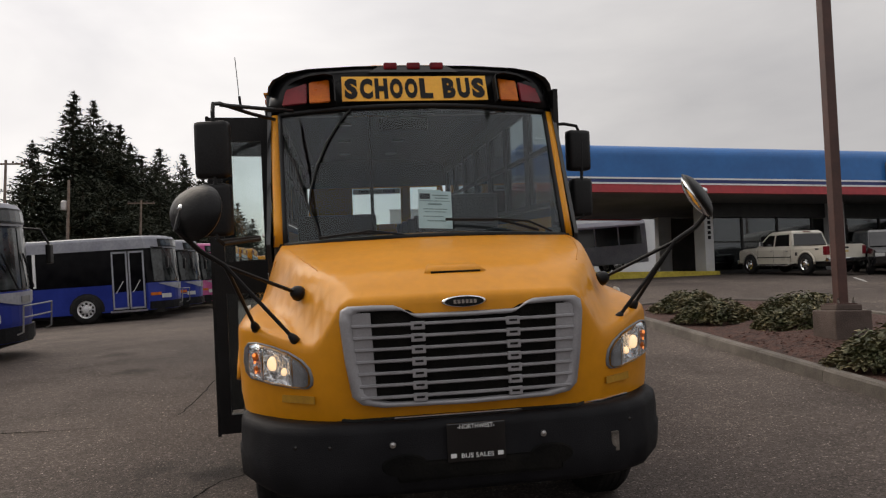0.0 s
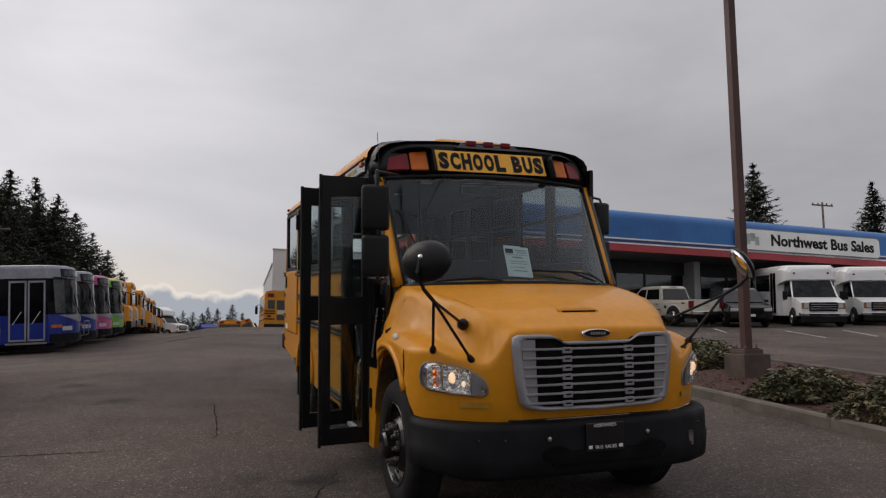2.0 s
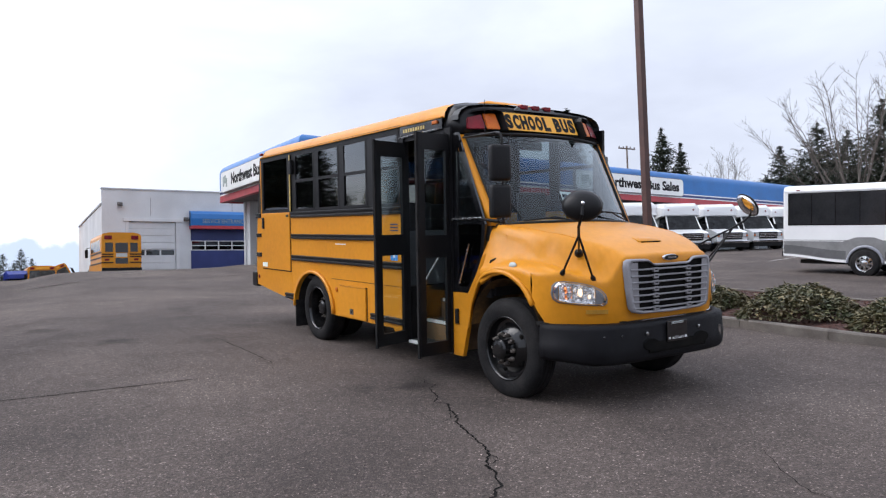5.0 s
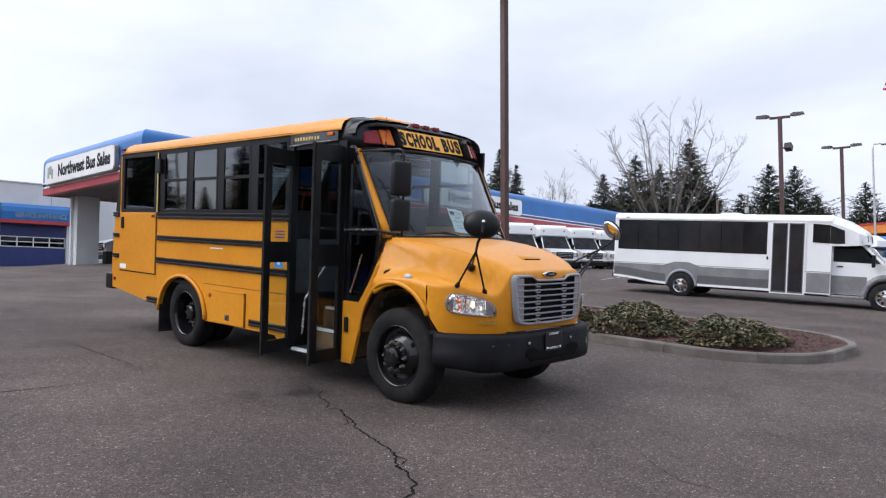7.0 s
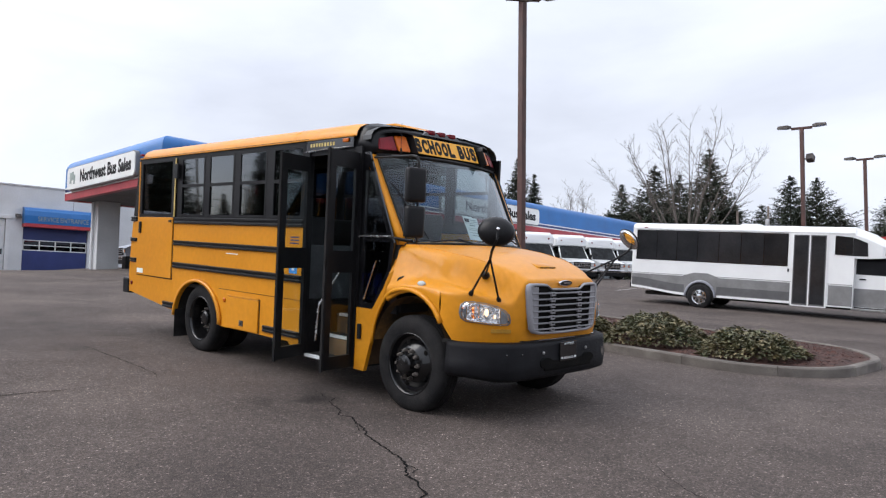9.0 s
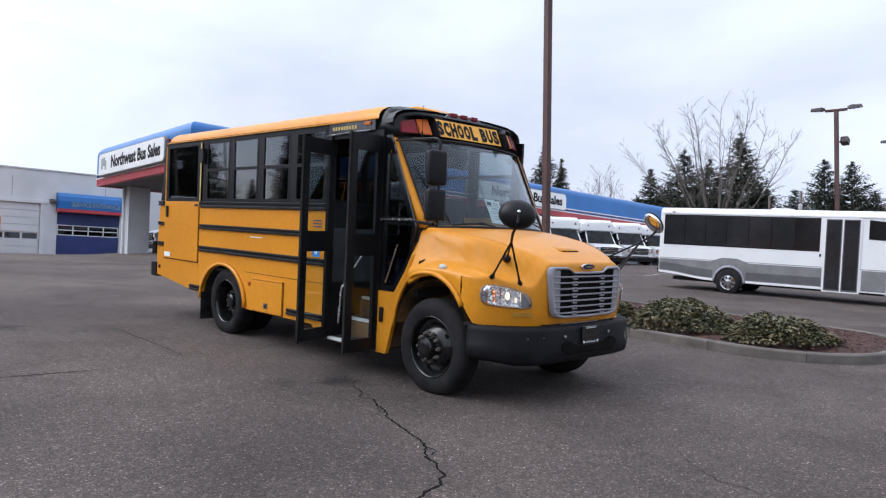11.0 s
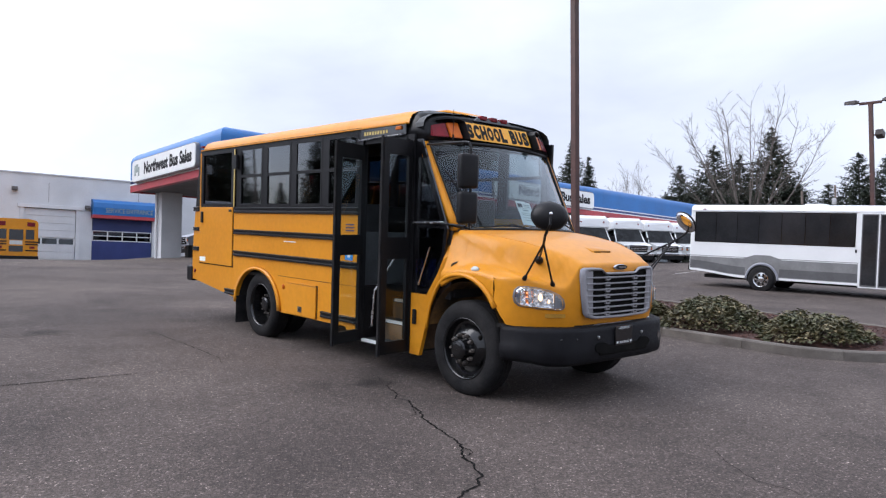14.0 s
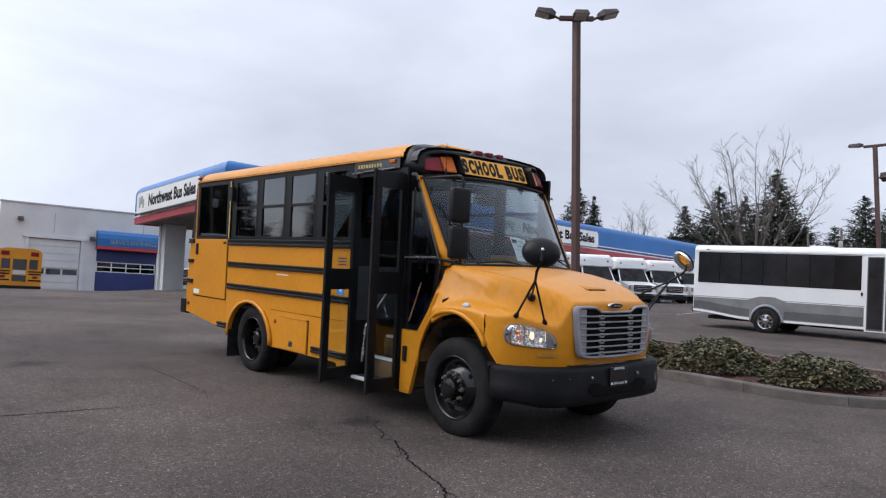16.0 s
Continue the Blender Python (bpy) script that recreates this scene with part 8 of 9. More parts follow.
def build_transit(m, paint, front, label, rack=False):
    """A low-floor city bus: grey roof box, dark window band, painted skirt, twin-leaf door behind the nose."""
    root = thing("transit_bus", m, label, "bus", "city buses parked in a row")
    w, L, top = 1.28, 10.8, 2.78

    def bow(x):
        return 0.72 * (abs(x) / w) ** 2.5

    def plan(z, back, k=1.0, tail=L):
        xs = [w * (j / 6 - 1) for j in range(13)]
        return [(x * k, bow(x) + back, z) for x in xs] + [(w * k, tail, z), (-w * k, tail, z)]

    def strip(x0, x1, z0, z1, off, deep=0.012, b0=0.0, b1=0.0):
        """A band that follows the bowed nose."""
        xs = [x0 + (x1 - x0) * j / 8 for j in range(9)]
        return loft([[(x, bow(x) - off + b, z) for x in xs] + [(x, bow(x) - off + deep + b, z) for x in reversed(xs)] for z, b in ((z0, b0), (z1, b1))])

    part("skirt", loft([plan(0.32, 0.02), plan(0.9, 0.0), plan(1.24, 0.02)]), paint, root, "painted lower body")
    part("front_panel", strip(-0.86, 0.86, 0.66, 0.98, 0.008), front, root)
    part("window_band", loft([plan(1.24, 0.03, 0.99, L - 0.05), plan(2.42, 0.10, 0.97, L - 0.1)]), DARK_GLASS, root, "dark window band")
    part("roof_box", loft([plan(2.42, 0.085, 0.985), plan(2.74, 0.12, 0.985, L - 0.02), plan(2.82, 0.17, 0.96, L - 0.06), plan(2.86, 0.32, 0.88, L - 0.12)]), front if front is not BLUE_PAINT else TRANSIT_GREY, root, "grey roof box")
    for a, b in ((-1.13, -0.03), (0.03, 1.13)):
        part("windshield", strip(a, b, 1.28, 2.38, 0.008, 0.016, 0.03, 0.095), SHEEN_GLASS, root)
    sign = part("destination_sign", strip(-0.92, 0.92, 2.46, 2.74, 0.012, 0.03, 0.085, 0.12), BLACK_TRIM, root, "blank destination sign")
    part("sign_glass", strip(-0.86, 0.86, 2.50, 2.70, 0.018, 0.008, 0.090, 0.115), SHEEN_GLASS, sign)
    part("front_bumper", strip(-w * 0.98, w * 0.98, 0.34, 0.60, 0.05, 0.14), BUMPER, root)
    if rack:
        bm = tube([(-0.62, -0.12, 0.48), (-0.62, -0.22, 0.52), (-0.62, -0.24, 0.98), (0.62, -0.24, 0.98), (0.62, -0.22, 0.52), (0.62, -0.12, 0.48)], 0.016, 6)
        part("bike_rack", bm, GREY_BAND, root, "folded bicycle rack")
        part("bike_rack_bar", tube([(-0.62, -0.235, 0.78), (0.62, -0.235, 0.78)], 0.014, 6), GREY_BAND, root)
    # a pale swoosh under the windshield, deepest in the middle
    xs = [-1.05 + 0.15 * k for k in range(15)]
    swoosh = [[(x, bow(x) - 0.022, 0.98 + 0.22 * (x / 1.05) ** 2), (x, bow(x) - 0.022, 1.215), (x, bow(x) - 0.004, 1.215), (x, bow(x) - 0.004, 0.98 + 0.22 * (x / 1.05) ** 2)] for x in xs]
    part("front_swoosh", loft(swoosh), TRANSIT_GREY, root, "pale curved band")
    part("emblem", box(-0.16, 0.16, -0.032, -0.024, 1.02, 1.14, 0.01), GREY_BAND, root)
    part("wiper", tube([(-0.25, -0.01, 1.28), (-0.62, 0.09, 1.92)], 0.016, 5), BLACK_TRIM, root)
    part("wiper", tube([(0.45, 0.0, 1.28), (0.10, 0.03, 1.92)], 0.016, 5), BLACK_TRIM, root)
    for s in (-1, 1):
        a, b = sorted((s * 0.66, s * 0.98))
        part("head_lamp", strip(a, b, 0.70, 0.84, 0.016), LAMP_GLASS, root)
        a, b = sorted((s * 1.00, s * 1.24))
        part("corner_lamp", strip(a, b, 0.80, 0.90, 0.014), AMBER_LENS, root)
        x = s * w
        for y in (2.70, 8.6):
            part("arch_opening", prism(arc(y, 0.46, 0.56, 0.55, -10, 190, 14), 0, x + s * 0.001, x + s * 0.006), UNDERBODY, root)
            road_wheel(root, s * 1.24, y, 0.48, 0.27, WHEEL_SILVER, 10)
        for k in range(4):
            y = 4.25 + 1.75 * k
            part("window_post", box(min(x * 0.985, x * 1.0), max(x * 0.985, x * 1.0), y, y + 0.09, 1.30, 2.42), FASCIA_WHITE if k == 0 else BLACK_TRIM, root)
        part("mirror", box(min(s * 1.3, s * 1.5), max(s * 1.3, s * 1.5), 0.0, 0.1, 1.7, 2.1, 0.04), BLACK_TRIM, root)
        part("mirror_arm", tube([(s * 1.10, 0.62, 2.45), (s * 1.36, 0.20, 2.4), (s * 1.4, 0.05, 2.1)], 0.025, 6), BLACK_TRIM, root)
    door = part("entrance_door", box(-w - 0.012, -w, 0.80, 1.88, 0.36, 2.38), BLACK_TRIM, root, "twin-leaf door with pale frames")
    for a in (0.82, 1.36):
        for y0, y1, z0, z1 in ((a, a + 0.05, 0.40, 2.34), (a + 0.45, a + 0.50, 0.40, 2.34), (a, a + 0.50, 2.28, 2.34), (a, a + 0.50, 0.40, 0.46)):
            part("leaf_frame", box(-w - 0.03, -w - 0.012, y0, y1, z0, z1), TRANSIT_GREY, door)
        part("pane", box(-w - 0.022, -w - 0.014, a + 0.05, a + 0.45, 0.98, 2.28), DARK_GLASS, door)
        part("kick_panel", box(-w - 0.026, -w - 0.014, a + 0.05, a + 0.45, 0.46, 0.98, 0.004), paint, door)
        part("grab_bar", tube([(-w - 0.035, a + 0.14, 1.35), (-w - 0.035, a + 0.38, 0.95)], 0.014, 5), ALLOY, door)
    part("door_sill", box(-w - 0.03, -w, 0.78, 1.95, 0.30, 0.36), ALLOY, root)
    part("underframe", box(-1.1, 1.1, 0.3, L - 0.2, 0.22, 0.34), UNDERBODY, root)
    return root


ROW = ((BLUE_PAINT, BLUE_PAINT, "blue and grey city bus with a bicycle rack"), (BLUE_PAINT, BLUE_PAINT, "blue and grey city bus with twin-leaf door"), (BLUE_PAINT, BLUE_PAINT, "blue city bus with a pale swoosh, in a parked row"), (PINK_PAINT, PINK_PAINT, "pink city bus in a parked row"), (GREEN_PAINT, GREEN_PAINT, "bright green city bus in a parked row"))
for k, (a, b, lab) in enumerate(ROW):
    build_transit(stand(*((-6.66, 13.75), (-7.42, 26.16), (-7.45, 29.36), (-7.45, 32.66), (-7.45, 35.96))[k], 94), a, b, lab, k < 2)


def build_plain_school_bus(m, label, nose=1.75, length=9.6):
    """A yellow school bus seen from afar, with a nose, black rails and windows all round."""
    root = thing("parked_school_bus", m, label, "school bus", "yellow school buses on the lot")
    w = 1.2
    prof = [(-w, 0.55), (w, 0.55), (w, 2.85), (w * 0.92, 3.04), (w * 0.6, 3.12), (-w * 0.6, 3.12), (-w * 0.92, 3.04), (-w, 2.85)]
    part("body", prism(prof, 1, nose, length), YELLOW, root, "yellow body")
    part("hood", loft([[(-0.72, 0.1, 0.85), (0.72, 0.1, 0.85), (0.66, 0.1, 1.5), (-0.66, 0.1, 1.5)], [(-0.9, 0.2 * nose, 0.85), (0.9, 0.2 * nose, 0.85), (0.8, 0.3 * nose, 1.62), (-0.8, 0.3 * nose, 1.62)], [(-1.1, nose, 0.85), (1.1, nose, 0.85), (1.0, nose, 1.78), (-1.0, nose, 1.78)]]), YELLOW, root)
    part("grille", box(-0.55, 0.55, 0.07, 0.10, 0.95, 1.4, 0.01), GREY_BAND, root)
    part("bumper", box(-1.18, 1.18, 0.0, 0.25, 0.5, 0.85, 0.03), BLACK_TRIM, root)
    quad_pane(root, "windshield", [(-1.08, nose - 0.02, 1.85), (1.08, nose - 0.02, 1.85), (1.05, nose - 0.015, 2.68), (-1.05, nose - 0.015, 2.68)], SHEEN_GLASS, 0.01)
    part("front_sign", box(-0.55, 0.55, nose - 0.05, nose - 0.01, 2.80, 2.98), SIGN_YELLOW, root)
    for s in (-1, 1):
        part("cap_lamp", box(min(s * 0.65, s * 1.0), max(s * 0.65, s * 1.0), nose - 0.06, nose - 0.01, 2.78, 2.98, 0.01), RED_LENS, root)
        part("head_lamp", box(min(s * 0.60, s * 0.78), max(s * 0.60, s * 0.78), 0.08, 0.16, 1.10, 1.28, 0.02), LAMP_GLASS, root)
        part("mirror_arm", tube([(s * 0.95, nose - 0.05, 2.5), (s * 1.4, nose - 0.5, 2.35), (s * 1.4, nose - 0.5, 2.2)], 0.025, 5), BLACK_TRIM, root)
        x = s * w
        for k in range(int((length - 2.1) / 0.92)):
            y = 2.1 + 0.92 * k
            part("window", box(min(x, x + s * 0.01), max(x, x + s * 0.01), y, y + 0.80, 1.95, 2.68), BLACK_GLOSS, root)
        for z in (1.1, 1.45, 1.78):
            part("rub_rail", box(min(x, x + s * 0.025), max(x, x + s * 0.025), 1.9, length - 0.02, z, z + 0.09), BLACK_TRIM, root)
        road_wheel(root, s * 1.0, 1.1, 0.5, 0.26, RIM_BLACK)
        road_wheel(root, s * 1.0, length - 2.6, 0.5, 0.26, RIM_BLACK)
        part("fender", prism(arc(1.1, 0.55, 0.62, 0.68, 0, 180, 12), 0, min(s * 0.7, s * 1.16), max(s * 0.7, s * 1.16)), YELLOW, root)
        part("mirror", box(min(s * 1.3, s * 1.5), max(s * 1.3, s * 1.5), nose - 0.55, nose - 0.45, 1.7, 2.3, 0.03), BLACK_TRIM, root)
        # tail: windows, lamps
        part("rear_window", box(min(s * 0.52, s * 0.98), max(s * 0.52, s * 0.98), length, length + 0.015, 1.85, 2.45), BLACK_GLOSS, root)
        part("cap_lamp", box(min(s * 0.58, s * 1.02), max(s * 0.58, s * 1.02), length, length + 0.030, 2.66, 2.92, 0.02), RED_LENS, root)
        part("tail_lamp", box(min(s * 0.74, s * 1.02), max(s * 0.74, s * 1.02), length, length + 0.020, 1.28, 1.42, 0.01), RED_LENS, root)
        for z in (1.12, 1.50, 1.66):
            part("rear_rail", box(min(s * 0.50, s * 1.19), max(s * 0.50, s * 1.19), length, length + 0.025, z, z + 0.08), BLACK_TRIM, root)
    part("emergency_door", box(-0.46, 0.46, length, length + 0.012, 0.95, 2.62, 0.004), YELLOW, root, "rear emergency door")
    part("rear_window", box(-0.38, 0.38, length + 0.013, length + 0.024, 1.80, 2.45), BLACK_GLOSS, root)
    part("rear_window", box(-0.38, 0.38, length + 0.013, length + 0.024, 1.08, 1.45), BLACK_GLOSS, root)
    part("sticker", box(-0.34, 0.34, length + 0.014, length + 0.020, 1.52, 1.76), CARD, root)
    part("rear_bumper", box(-1.2, 1.2, length, length + 0.25, 0.50, 0.82, 0.03), BLACK_TRIM, root)
    part("underframe", box(-0.9, 0.9, 0.4, length - 0.1, 0.40, 0.60), UNDERBODY, root)
    return root


build_plain_school_bus(stand(0.35, 56.7, 182), "yellow school bus seen from behind, parked by the shed", length=7.3)
LABEL_FAR = "yellow school bus beyond the crest of the lot"
LABEL_ROW = "yellow school bus in a long parked row"
row_bus = build_plain_school_bus(stand(-7.6, 40.5, 92), LABEL_ROW, 0.75)
for x, y, h in ((-7.75, 43.7, 92), (-7.85, 46.9, 92), (-8.05, 53.0, 92), (-8.1, 56.0, 92), (-8.1, 59.0, 92), (-8.1, 62.0, 92)):
    copy_thing(row_bus, stand(x, y, h))
far_row = build_plain_school_bus(stand(-7.6, 74.5, 60), LABEL_FAR)
for x, y, h in ((-3.1, 74.5, 2), (-0.9, 75.5, 0)):
    copy_thing(far_row, stand(x, y, h))

# ---- trees, poles and distance ----
def conifer(x, y, height, spread, seed, label, dense=1.0):
    """A tapered trunk, a dense dark heart and drooping boughs, each a spray of many small needle clumps."""
    rnd = random.Random(seed)
    root = thing("conifer", Matrix.Translation((x, y, ground_z(x, y) - 0.1)), label, "tree", "conifers round the lot")
    part("trunk", tube([(0, 0, 0), (0.1, 0.05, height * 0.5), (0, 0, height * 0.98)], [height * 0.018, height * 0.011, 0.02], 7), BARK, root)
    verts, faces = [], []

    phase = [rnd.uniform(0, 6.283) for k in range(3)]

    def reach_at(f):
        return spread * min(1.0, (1 - f) ** 0.88 * 1.12) + 0.05

    def uneven(a, f):
        return 1.0 + 0.13 * math.sin(2 * a + phase[0] + 7 * f) + 0.11 * math.sin(3 * a + phase[1] - 13 * f) + 0.10 * math.sin(phase[2] + 31 * f + a)

    def clump(c, d, size, thin):
        sd = d.cross(Vector((rnd.uniform(-0.6, 0.6), rnd.uniform(-0.6, 0.6), 1))).normalized()
        b = len(verts)
        verts.extend((c - d * size * 0.55 + sd * size * thin, c - d * size * 0.55 - sd * size * thin, c + d * size))
        faces.append((b, b + 1, b + 2))

    # the heart: small sprays packed round the trunk
    for k in range(int(520 * height * dense * (0.55 + 0.04 * spread))):
        f = 0.01 + 0.94 * (1 - math.sqrt(rnd.random()))
        a = rnd.uniform(0, 6.283)
        r = reach_at(f) * 0.84 * uneven(a, f) * math.sqrt(rnd.random())
        c = Vector((math.cos(a) * r, math.sin(a) * r, f * height - 0.25 * r))
        d = Vector((math.cos(a) + rnd.uniform(-0.9, 0.9), math.sin(a) + rnd.uniform(-0.9, 0.9), rnd.uniform(-0.7, 0.3))).normalized()
        clump(c, d, rnd.uniform(0.30, 0.62) * (0.40 + height / 36) * (1.1 - 0.5 * f), 0.36)
    for k in range(int(760 * dense)):
        f = 0.03 + 0.96 * (1 - rnd.random() ** 0.72)
        a = rnd.uniform(0, 6.283)
        length = reach_at(f) * uneven(a, f) * rnd.uniform(0.45, 1.12)
        droop = rnd.uniform(0.05, 0.38) - 0.42 * f
        n = max(4, int(length / 0.27))
        for j in range(n):
            v = 0.20 + 0.80 * (j + rnd.random()) / n
            c = Vector((math.cos(a) * length * v, math.sin(a) * length * v, f * height - droop * length * v + 0.14 * length * v * v))
            size = (0.54 - 0.22 * v) * rnd.uniform(0.5, 1.4) * (0.36 + height / 40)
            for q in range(3):
                d = Vector((math.cos(a) + rnd.uniform(-0.9, 0.9), math.sin(a) + rnd.uniform(-0.9, 0.9), rnd.uniform(-0.55, 0.40))).normalized()
                clump(c, d, size, 0.22)
    for k in range(26):
        clump(Vector((0, 0, height * (0.94 + 0.055 * k / 26))), Vector((rnd.uniform(-1, 1), rnd.uniform(-1, 1), 0.9)).normalized(), height * 0.012 * (1.6 - k / 26), 0.2)
    me = bpy.data.meshes.new("crown")
    me.from_pydata(verts, [], faces)
    me.materials.append(NEEDLE)
    ob = new("crown", me)
    ob.parent = root
    ob["kind"] = "stuff"
    return root


def at_bearing(az, dist, eye=(-5.9, -1.05)):
    a = radians(az)
    return eye[0] + dist * math.sin(a), eye[1] + dist * math.cos(a)


EVERGREEN = "tall dark evergreen conifer with drooping boughs"
def tree_row(rows, eye, wide=1.25):
    for k, (az, dist, el, spread) in enumerate(rows):
        x, y = at_bearing(az, dist, eye)
        conifer(x, y, dist * math.tan(radians(el)) + 1.7 - ground_z(x, y), spread * wide, int(900 + az * 10 + k), EVERGREEN)


# behind the row of city buses
tree_row(((-25.8, 70, 11.9, 4.4), (-23.3, 78, 15.6, 6.2), (-22.0, 80, 15.0, 6.6), (-20.9, 82, 13.7, 6.8), (-20.2, 84, 13.5, 6.4), (-19.5, 86, 12.3, 6.6), (-18.7, 86, 11.4, 6.6), (-17.8, 90, 10.5, 6.4), (-16.9, 94, 10.1, 6.4), (-15.6, 97, 9.9, 6.2), (-14.6, 100, 9.7, 6.2), (-22.6, 72, 9.6, 7.0), (-21.0, 73, 9.6, 7.0), (-19.3, 76, 9.0, 7.0), (-17.4, 84, 8.4, 7.0), (-30.4, 82, 6.2, 3.0)), (0, 0))
tree_row(((-16.5, 100, 12.0, 7.5), (-14.9, 106, 11.6, 7.5), (-13.4, 110, 10.6, 7.4), (-12.2, 116, 9.3, 7.0), (-11.0, 122, 8.0, 6.2), (-9.9, 128, 6.8, 5.4), (-8.9, 138, 5.4, 4.6), (-16.0, 88, 7.5, 7.0), (-13.0, 100, 6.5, 6.5)), (-1.5, -0.8))
# unseen conifers farther west, added for the school bus windows to mirror
tree_row(((-36.0, 80, 10.0, 3.6), (-37.6, 82, 12.5, 4.6), (-39.6, 80, 11.5, 5.0)), (4.8, -0.3))
tree_row(((-41, 80, 11.5, 6.0), (-45, 78, 13.5, 8.0), (-50, 74, 12.0, 7.5), (-56, 72, 13.0, 8.0), (-62, 70, 12.0, 7.5), (-69, 68, 12.5, 8.0), (-76, 70, 11.5, 7.5), (-84, 72, 12.0, 7.5), (-92, 74, 11.0, 7.5)), (-3, 0))
# behind the showroom and the street
tree_row(((56.9, 105, 9.0, 7.0), (58.2, 110, 8.0, 6.6), (59.4, 98, 10.4, 7.6), (61.2, 104, 9.6, 7.6), (63.4, 96, 11.4, 7.6), (56.0, 100, 6.8, 6.0), (57.6, 96, 7.0, 6.0), (60.4, 94, 7.6, 6.4), (64.4, 100, 7.6, 6.4), (62.5, 92, 6.4, 6.0), (65.2, 100, 7.2, 6.0), (67.0, 112, 7.2, 5.4), (68.9, 108, 9.2, 7.4), (70.6, 104, 8.9, 7.4), (72.0, 110, 6.8, 6.0), (75.0, 116, 7.4, 6.6), (76.4, 120, 6.0, 5.6), (78.8, 118, 6.6, 6.0)), (-6.0, -1.06), 1.10)
tree_row(((40.3, 88, 13.5, 5.0), (47.7, 105, 11.4, 5.0), (49.1, 108, 10.1, 3.4)), (-3.35, -1.23))
for k in range(30):
    az = -10.0 + 0.36 * k
    x, y = at_bearing(az, 190 + 14 * (k % 3), (-3.35, -1.23))
    conifer(x, y, 6.5 + 4.5 * ((k * 7) % 5) / 4, 4.4, 700 + k, "small far conifer on the skyline", 0.5)


def bare_tree(x, y, height, width, limb_count, seed, label):
    """A leafless tree: a short trunk opening like a vase into arching limbs with upright shoots and budding twigs."""
    rnd = random.Random(seed)
    root = thing("bare_tree", Matrix.Translation((x, y, ground_z(x, y) - 0.1)), label, "tree")
    k0 = height / 18
    part("trunk", tube([(0, 0, 0), (0.05, 0.03, height * 0.08), (0, 0, height * 0.20)], [0.26 * k0, 0.20 * k0, 0.15 * k0], 8), TWIG, root)
    twigs = bmesh.new()

    def shoot(p, d, length, r, level):
        bend = Vector((rnd.uniform(-1, 1), rnd.uniform(-1, 1), 0.5)) * length * 0.10
        q, e = p + d * length * 0.5 + bend * 0.5, p + d * length + bend
        tube([p, q, e], [r, r * 0.75, r * 0.4], 4, twigs)
        if level:
            for k in range(4 if level > 1 else 3):
                v = rnd.uniform(0.25, 0.95)
                nd = (d + Vector((rnd.uniform(-1, 1), rnd.uniform(-1, 1), rnd.uniform(-0.3, 0.8))) * 0.75).normalized()
                shoot(p + (e - p) * v, nd, length * rnd.uniform(0.38, 0.62), r * 0.55, level - 1)

    for k in range(limb_count):
        a = 2.39996 * k + rnd.uniform(-0.2, 0.2)
        share = math.sqrt((k + 0.5) / limb_count)
        out = width / 2 * share * rnd.uniform(0.92, 1.05)
        top = height * (0.50 + 0.46 * math.sqrt(max(0.0, 1 - (0.93 * share) ** 2))) * rnd.uniform(0.95, 1.04)
        start = Vector((0, 0, height * rnd.uniform(0.05, 0.24)))
        pts = []
        for j in range(8):
            v = j / 7
            u = v ** 0.8
            pts.append(Vector((math.cos(a) * out * u + rnd.uniform(-0.25, 0.25) * v, math.sin(a) * out * u + rnd.uniform(-0.25, 0.25) * v, start.z + (top - start.z) * (1.05 * v - 0.05 * v * v))))
        part("limb", tube(pts, [(0.085 - 0.068 * j / 7) * k0 for j in range(8)], 6), TWIG, root)
        for j in range(15):
            v = 0.25 + 0.75 * (j + rnd.random()) / 15
            i = min(int(v * 7), 6)
            p = pts[i].lerp(pts[i + 1], v * 7 - i)
            d = (pts[i + 1] - pts[i]).normalized() + Vector((rnd.uniform(-1.2, 1.2), rnd.uniform(-1.2, 1.2), rnd.uniform(-0.25, 0.5)))
            shoot(p, d.normalized(), height * 0.14 * rnd.uniform(0.6, 1.2) * (1.2 - 0.6 * v), 0.018 * k0, 2)
    part("twig_work", twigs, TWIG, root)["kind"] = "stuff"
    return root


x, y = at_bearing(61.6, 74)
bare_tree(x, y, 16.9, 17.0, 15, 12, "wide leafless deciduous tree with arching limbs")
x, y = at_bearing(53.3, 84)
bare_tree(x, y, 13.4 - ground_z(x, y) + 1.9, 5.2, 12, 15, "small leafless deciduous tree")


def utility_pole(x, y, height, label, cross=True, r=0.13):
    root = thing("utility_pole", Matrix.Translation((x, y, ground_z(x, y))), label, "pole")
    part("post", tube([(0, 0, -0.2), (0, 0, height)], [r, r * 0.7], 8), WOOD_POLE, root)
    if cross:
        for z in (height - 0.35,):
            part("crossarm", box(-1.2, 1.2, -0.06, 0.06, z, z + 0.12), WOOD_POLE, root)
            for k in (-1.1, -0.5, 0.5, 1.1):
                part("insulator", lathe([(0.05, 0), (0.07, 0.08), (0.04, 0.16)], 2, 8, Matrix.Translation((k, 0, z + 0.12))), LAMP_HEAD, root)
    else:
        part("transformer", lathe([(0.2, 0), (0.22, 0.05), (0.22, 0.6), (0.15, 0.7)], 2, 12, Matrix.Translation((-0.3, 0, height - 2.2))), METAL_POLE, root)
    return root


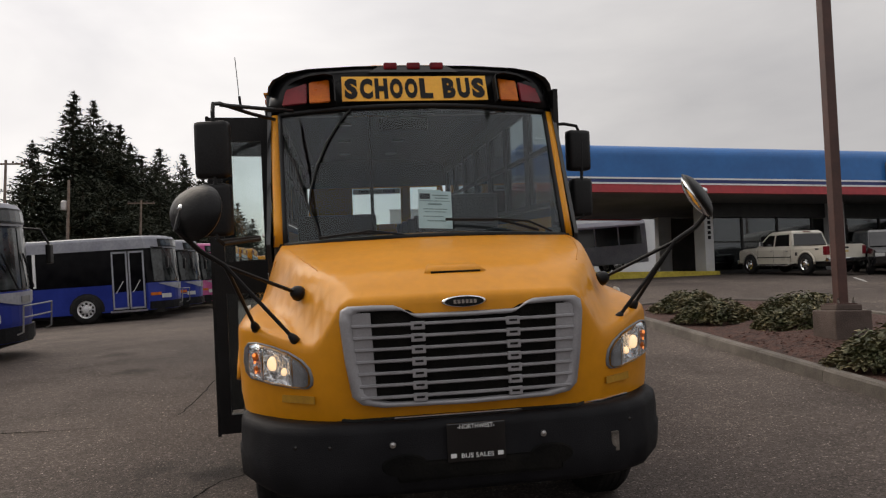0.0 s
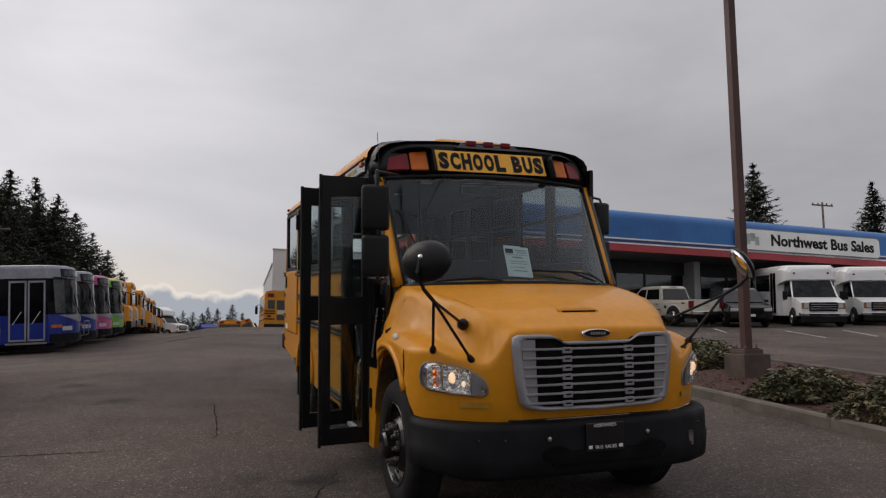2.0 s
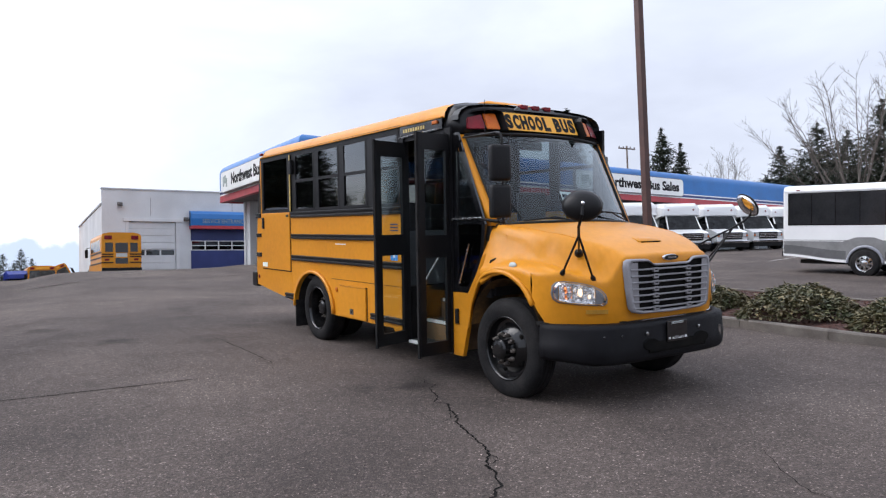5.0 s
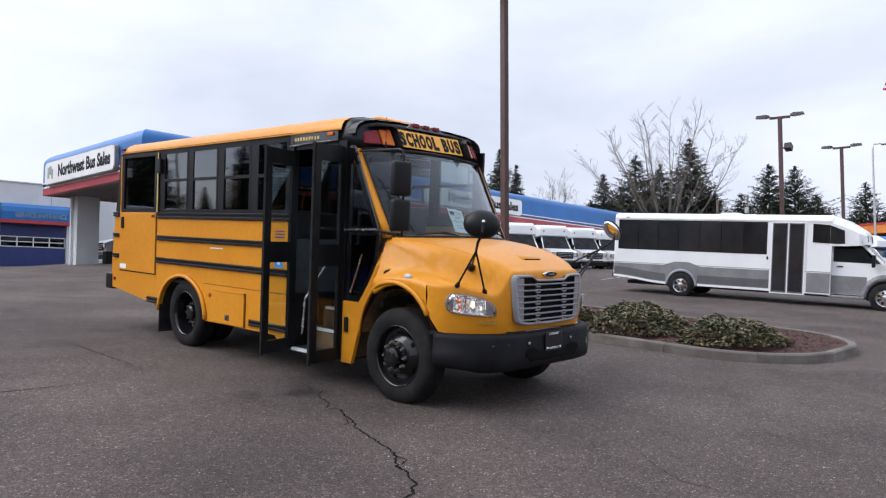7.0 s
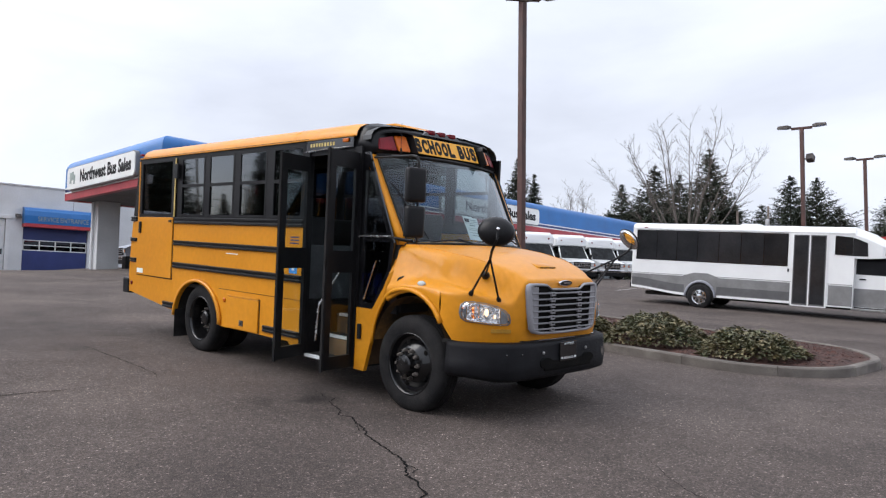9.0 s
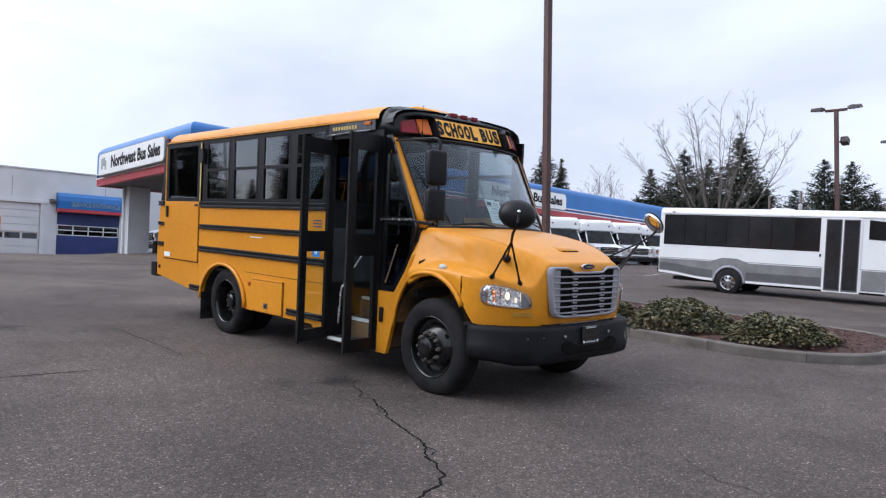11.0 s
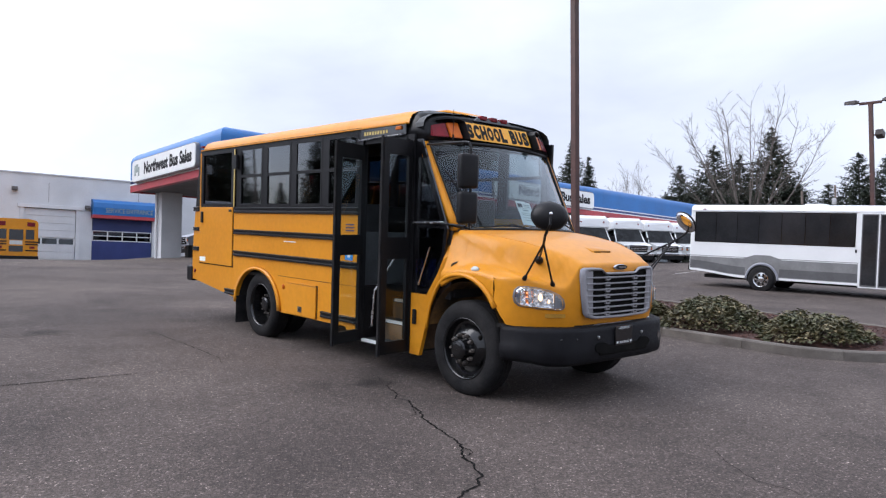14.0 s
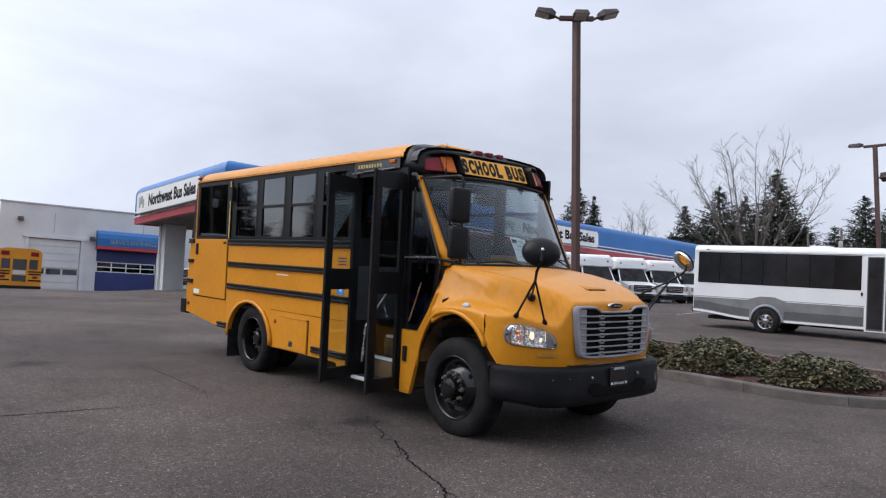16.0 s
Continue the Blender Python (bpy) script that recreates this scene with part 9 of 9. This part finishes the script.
for az, dist, el, cross in ((-27.4, 60, 10.2, True), (-23.5, 58, 9.1, False), (-18.7, 70, 7.9, True)):
    x, y = at_bearing(az, dist, (0, 0))
    utility_pole(x, y, dist * math.tan(radians(el)) + 1.77 - ground_z(x, y), "weathered wooden utility pole with crossarms", cross)
utility_pole(50.5, 53.1, 15.3 - ground_z(50.5, 53.1), "weathered wooden utility pole with crossarms")
for az, dist, el in ((65.3, 80, 6.6), (67.4, 90, 6.9)):
    x, y = at_bearing(az, dist)
    utility_pole(x, y, dist * math.tan(radians(el)) + 1.7 - ground_z(x, y), "pale wooden utility pole", False, 0.16)

for az, dist, el in ((69.7, 33, 12.4), (73.6, 42, 9.9), (78.6, 55, 7.6)):
    x, y = at_bearing(az, dist, (-6.0, -1.06))
    lamp_post(x, y, dist * math.tan(radians(el)) + 1.55 - ground_z(x, y), -az - 3, base=False, flood=az < 72)
x, y = at_bearing(75.5, 90, (-6.0, -1.06))
mast = thing("street_light", Matrix.Translation((x, y, ground_z(x, y))), "slender grey street light with a curved arm", "street lamp")
top = 90 * math.tan(radians(10.0)) + 1.6 - ground_z(x, y)
part("post", tube([(0, 0, 0), (0, 0, top - 0.6), (0.1, -0.1, top - 0.1), (0.7, -0.7, top)], [0.13, 0.09, 0.08, 0.06], 8), METAL_POLE, mast)
part("lamp_head", box(0.6, 1.3, -1.2, -0.6, top - 0.12, top + 0.05, 0.04), METAL_POLE, mast)


def flagpole():
    x, y = at_bearing(77.85, 62, (-6.0, -1.06))
    base = ground_z(x, y)
    top = 62 * math.tan(radians(16.2)) + 1.6 - base
    root = thing("flagpole", Matrix.Translation((x, y, base)), "tall white flagpole with a striped flag hanging", "flagpole")
    part("post", tube([(0, 0, -0.1), (0, 0, top * 0.6), (0, 0, top)], [0.17, 0.14, 0.09], 10), FASCIA_WHITE, root)
    part("finial", join(ball((0, 0, top + 0.15), (0.16, 0.16, 0.16)), loft([[(-0.5, 0, top + 0.9), (0.5, 0, top + 0.9), (0.45, 0.1, top + 0.75), (-0.45, 0.1, top + 0.75)], [(-0.1, 0, top + 0.5), (0.1, 0, top + 0.5), (0.1, 0.1, top + 0.3), (-0.1, 0.1, top + 0.3)]])), LAMP_HEAD, root, "dark bird-shaped finial")
    side = Vector((math.cos(radians(100)), math.sin(radians(100)), 0)) * 1.0
    flag = None
    for k in range(13):
        bm = bmesh.new()
        rows = []
        for q in range(9):
            u = q / 8
            sway = 0.16 * math.sin(u * 9 + k * 0.25)
            for_z = top - 0.35 - 0.24 * k * (1 - 0.30 * u) - 0.62 * u ** 1.1
            p = side * (1.75 * u * (0.75 + 0.025 * k)) + Vector((0.1 * sway, sway, 0))
            rows.append([(p.x - 0.1, p.y, for_z), (p.x - 0.1, p.y + 0.01, for_z - 0.24 * (1 - 0.30 * u))])
        loft(rows, closed=False, caps=False, bm=bm)
        stripe = part("stripe", bm, FLAG_RED if k % 2 == 0 else FLAG_WHITE, root, smooth=True)
    bm = bmesh.new()
    rows = []
    for q in range(5):
        u = 0.42 * q / 4
        sway = 0.16 * math.sin(u * 9 + 0.8)
        p = side * (1.75 * u * 0.8) + Vector((0.1 * sway - 0.03, sway - 0.03, 0))
        rows.append([(p.x - 0.1, p.y, top - 0.33 - 0.62 * u ** 1.1), (p.x - 0.1, p.y, top - 2.0 - 0.2 * u ** 1.1)])
    loft(rows, closed=False, caps=False, bm=bm)
    part("canton", bm, FLAG_BLUE, root, "dark blue canton", True)


flagpole()


def fuel_canopy():
    x, y = at_bearing(75.6, 104, (-6.0, -1.06))
    root = thing("fuel_station_canopy", Matrix.Translation((x, y, ground_z(x, y))) @ Matrix.Rotation(radians(-14), 4, "Z"), "low building with an orange banded canopy", "building")
    part("canopy_band", box(-3.0, 3.0, -9, 9, 4.9, 6.0, 0.05), ORANGE_BAND, root, "orange band")
    part("canopy_top", box(-3.1, 3.1, -9.1, 9.1, 6.0, 6.2), FASCIA_RED, root)
    part("shop_wall", box(0.0, 2.6, -8, 8, 0, 4.9), INTERIOR_DARK, root)
    for yy in (-8, -3, 3, 8):
        part("column", box(-2.6, -2.2, yy - 0.2, yy + 0.2, 0, 4.9), GREY_BAND, root)


fuel_canopy()


def small_shuttle(x, y, heading, paint, label, size=1.0):
    root = thing("minibus", stand(x, y, heading) @ Matrix.Scale(size, 4), label, "van", "minibuses across the lot")
    van_cab(root, paint, 0.98, 1.08, 1.92)
    part("coach_body", prism([(-1.15, 0.42), (1.15, 0.42), (1.15, 2.5), (0.95, 2.74), (-0.95, 2.74), (-1.15, 2.5)], 1, 2.2, 6.6), paint, root)
    part("front_cap", loft([[(-1.15, 2.2, 1.9), (1.15, 2.2, 1.9), (0.95, 2.2, 2.74), (-0.95, 2.2, 2.74)], [(-0.9, 1.4, 2.0), (0.9, 1.4, 2.0), (0.8, 1.5, 2.4), (-0.8, 1.5, 2.4)]]), paint, root)
    for s in (-1, 1):
        for k in range(3):
            xx = s * 1.152
            part("window", box(min(xx, xx + s * 0.008), max(xx, xx + s * 0.008), 2.5 + 1.3 * k, 3.72 + 1.3 * k, 1.42, 2.40), BLACK_GLOSS, root)
        road_wheel(root, s * 0.95, 0.95, 0.37, 0.24, ALLOY)
        road_wheel(root, s * 0.98, 4.9, 0.37, 0.24, ALLOY)
    return root


small_shuttle(43.5, 12.5, -8, FASCIA_BLUE, "blue minibus parked behind the white shuttle")
small_shuttle(47.0, 11.0, -8, WHITE_PAINT, "white minibus parked behind the white shuttle")
small_shuttle(50.5, 9.0, -8, FASCIA_BLUE, "blue minibus parked behind the white shuttle")
small_shuttle(54.0, 7.5, -8, WHITE_PAINT, "white minibus parked behind the white shuttle")
small_shuttle(-6.9, 65.8, 62, WHITE_PAINT, "white minibus at the end of the row")
small_shuttle(-5.0, 76.0, 4, BLUE_PAINT, "far blue minibus beyond the crest of the lot")
small_shuttle(7.9, 41.0, -89, TRANSIT_GREY, "grey minibus parked beyond the canopy", 1.07)
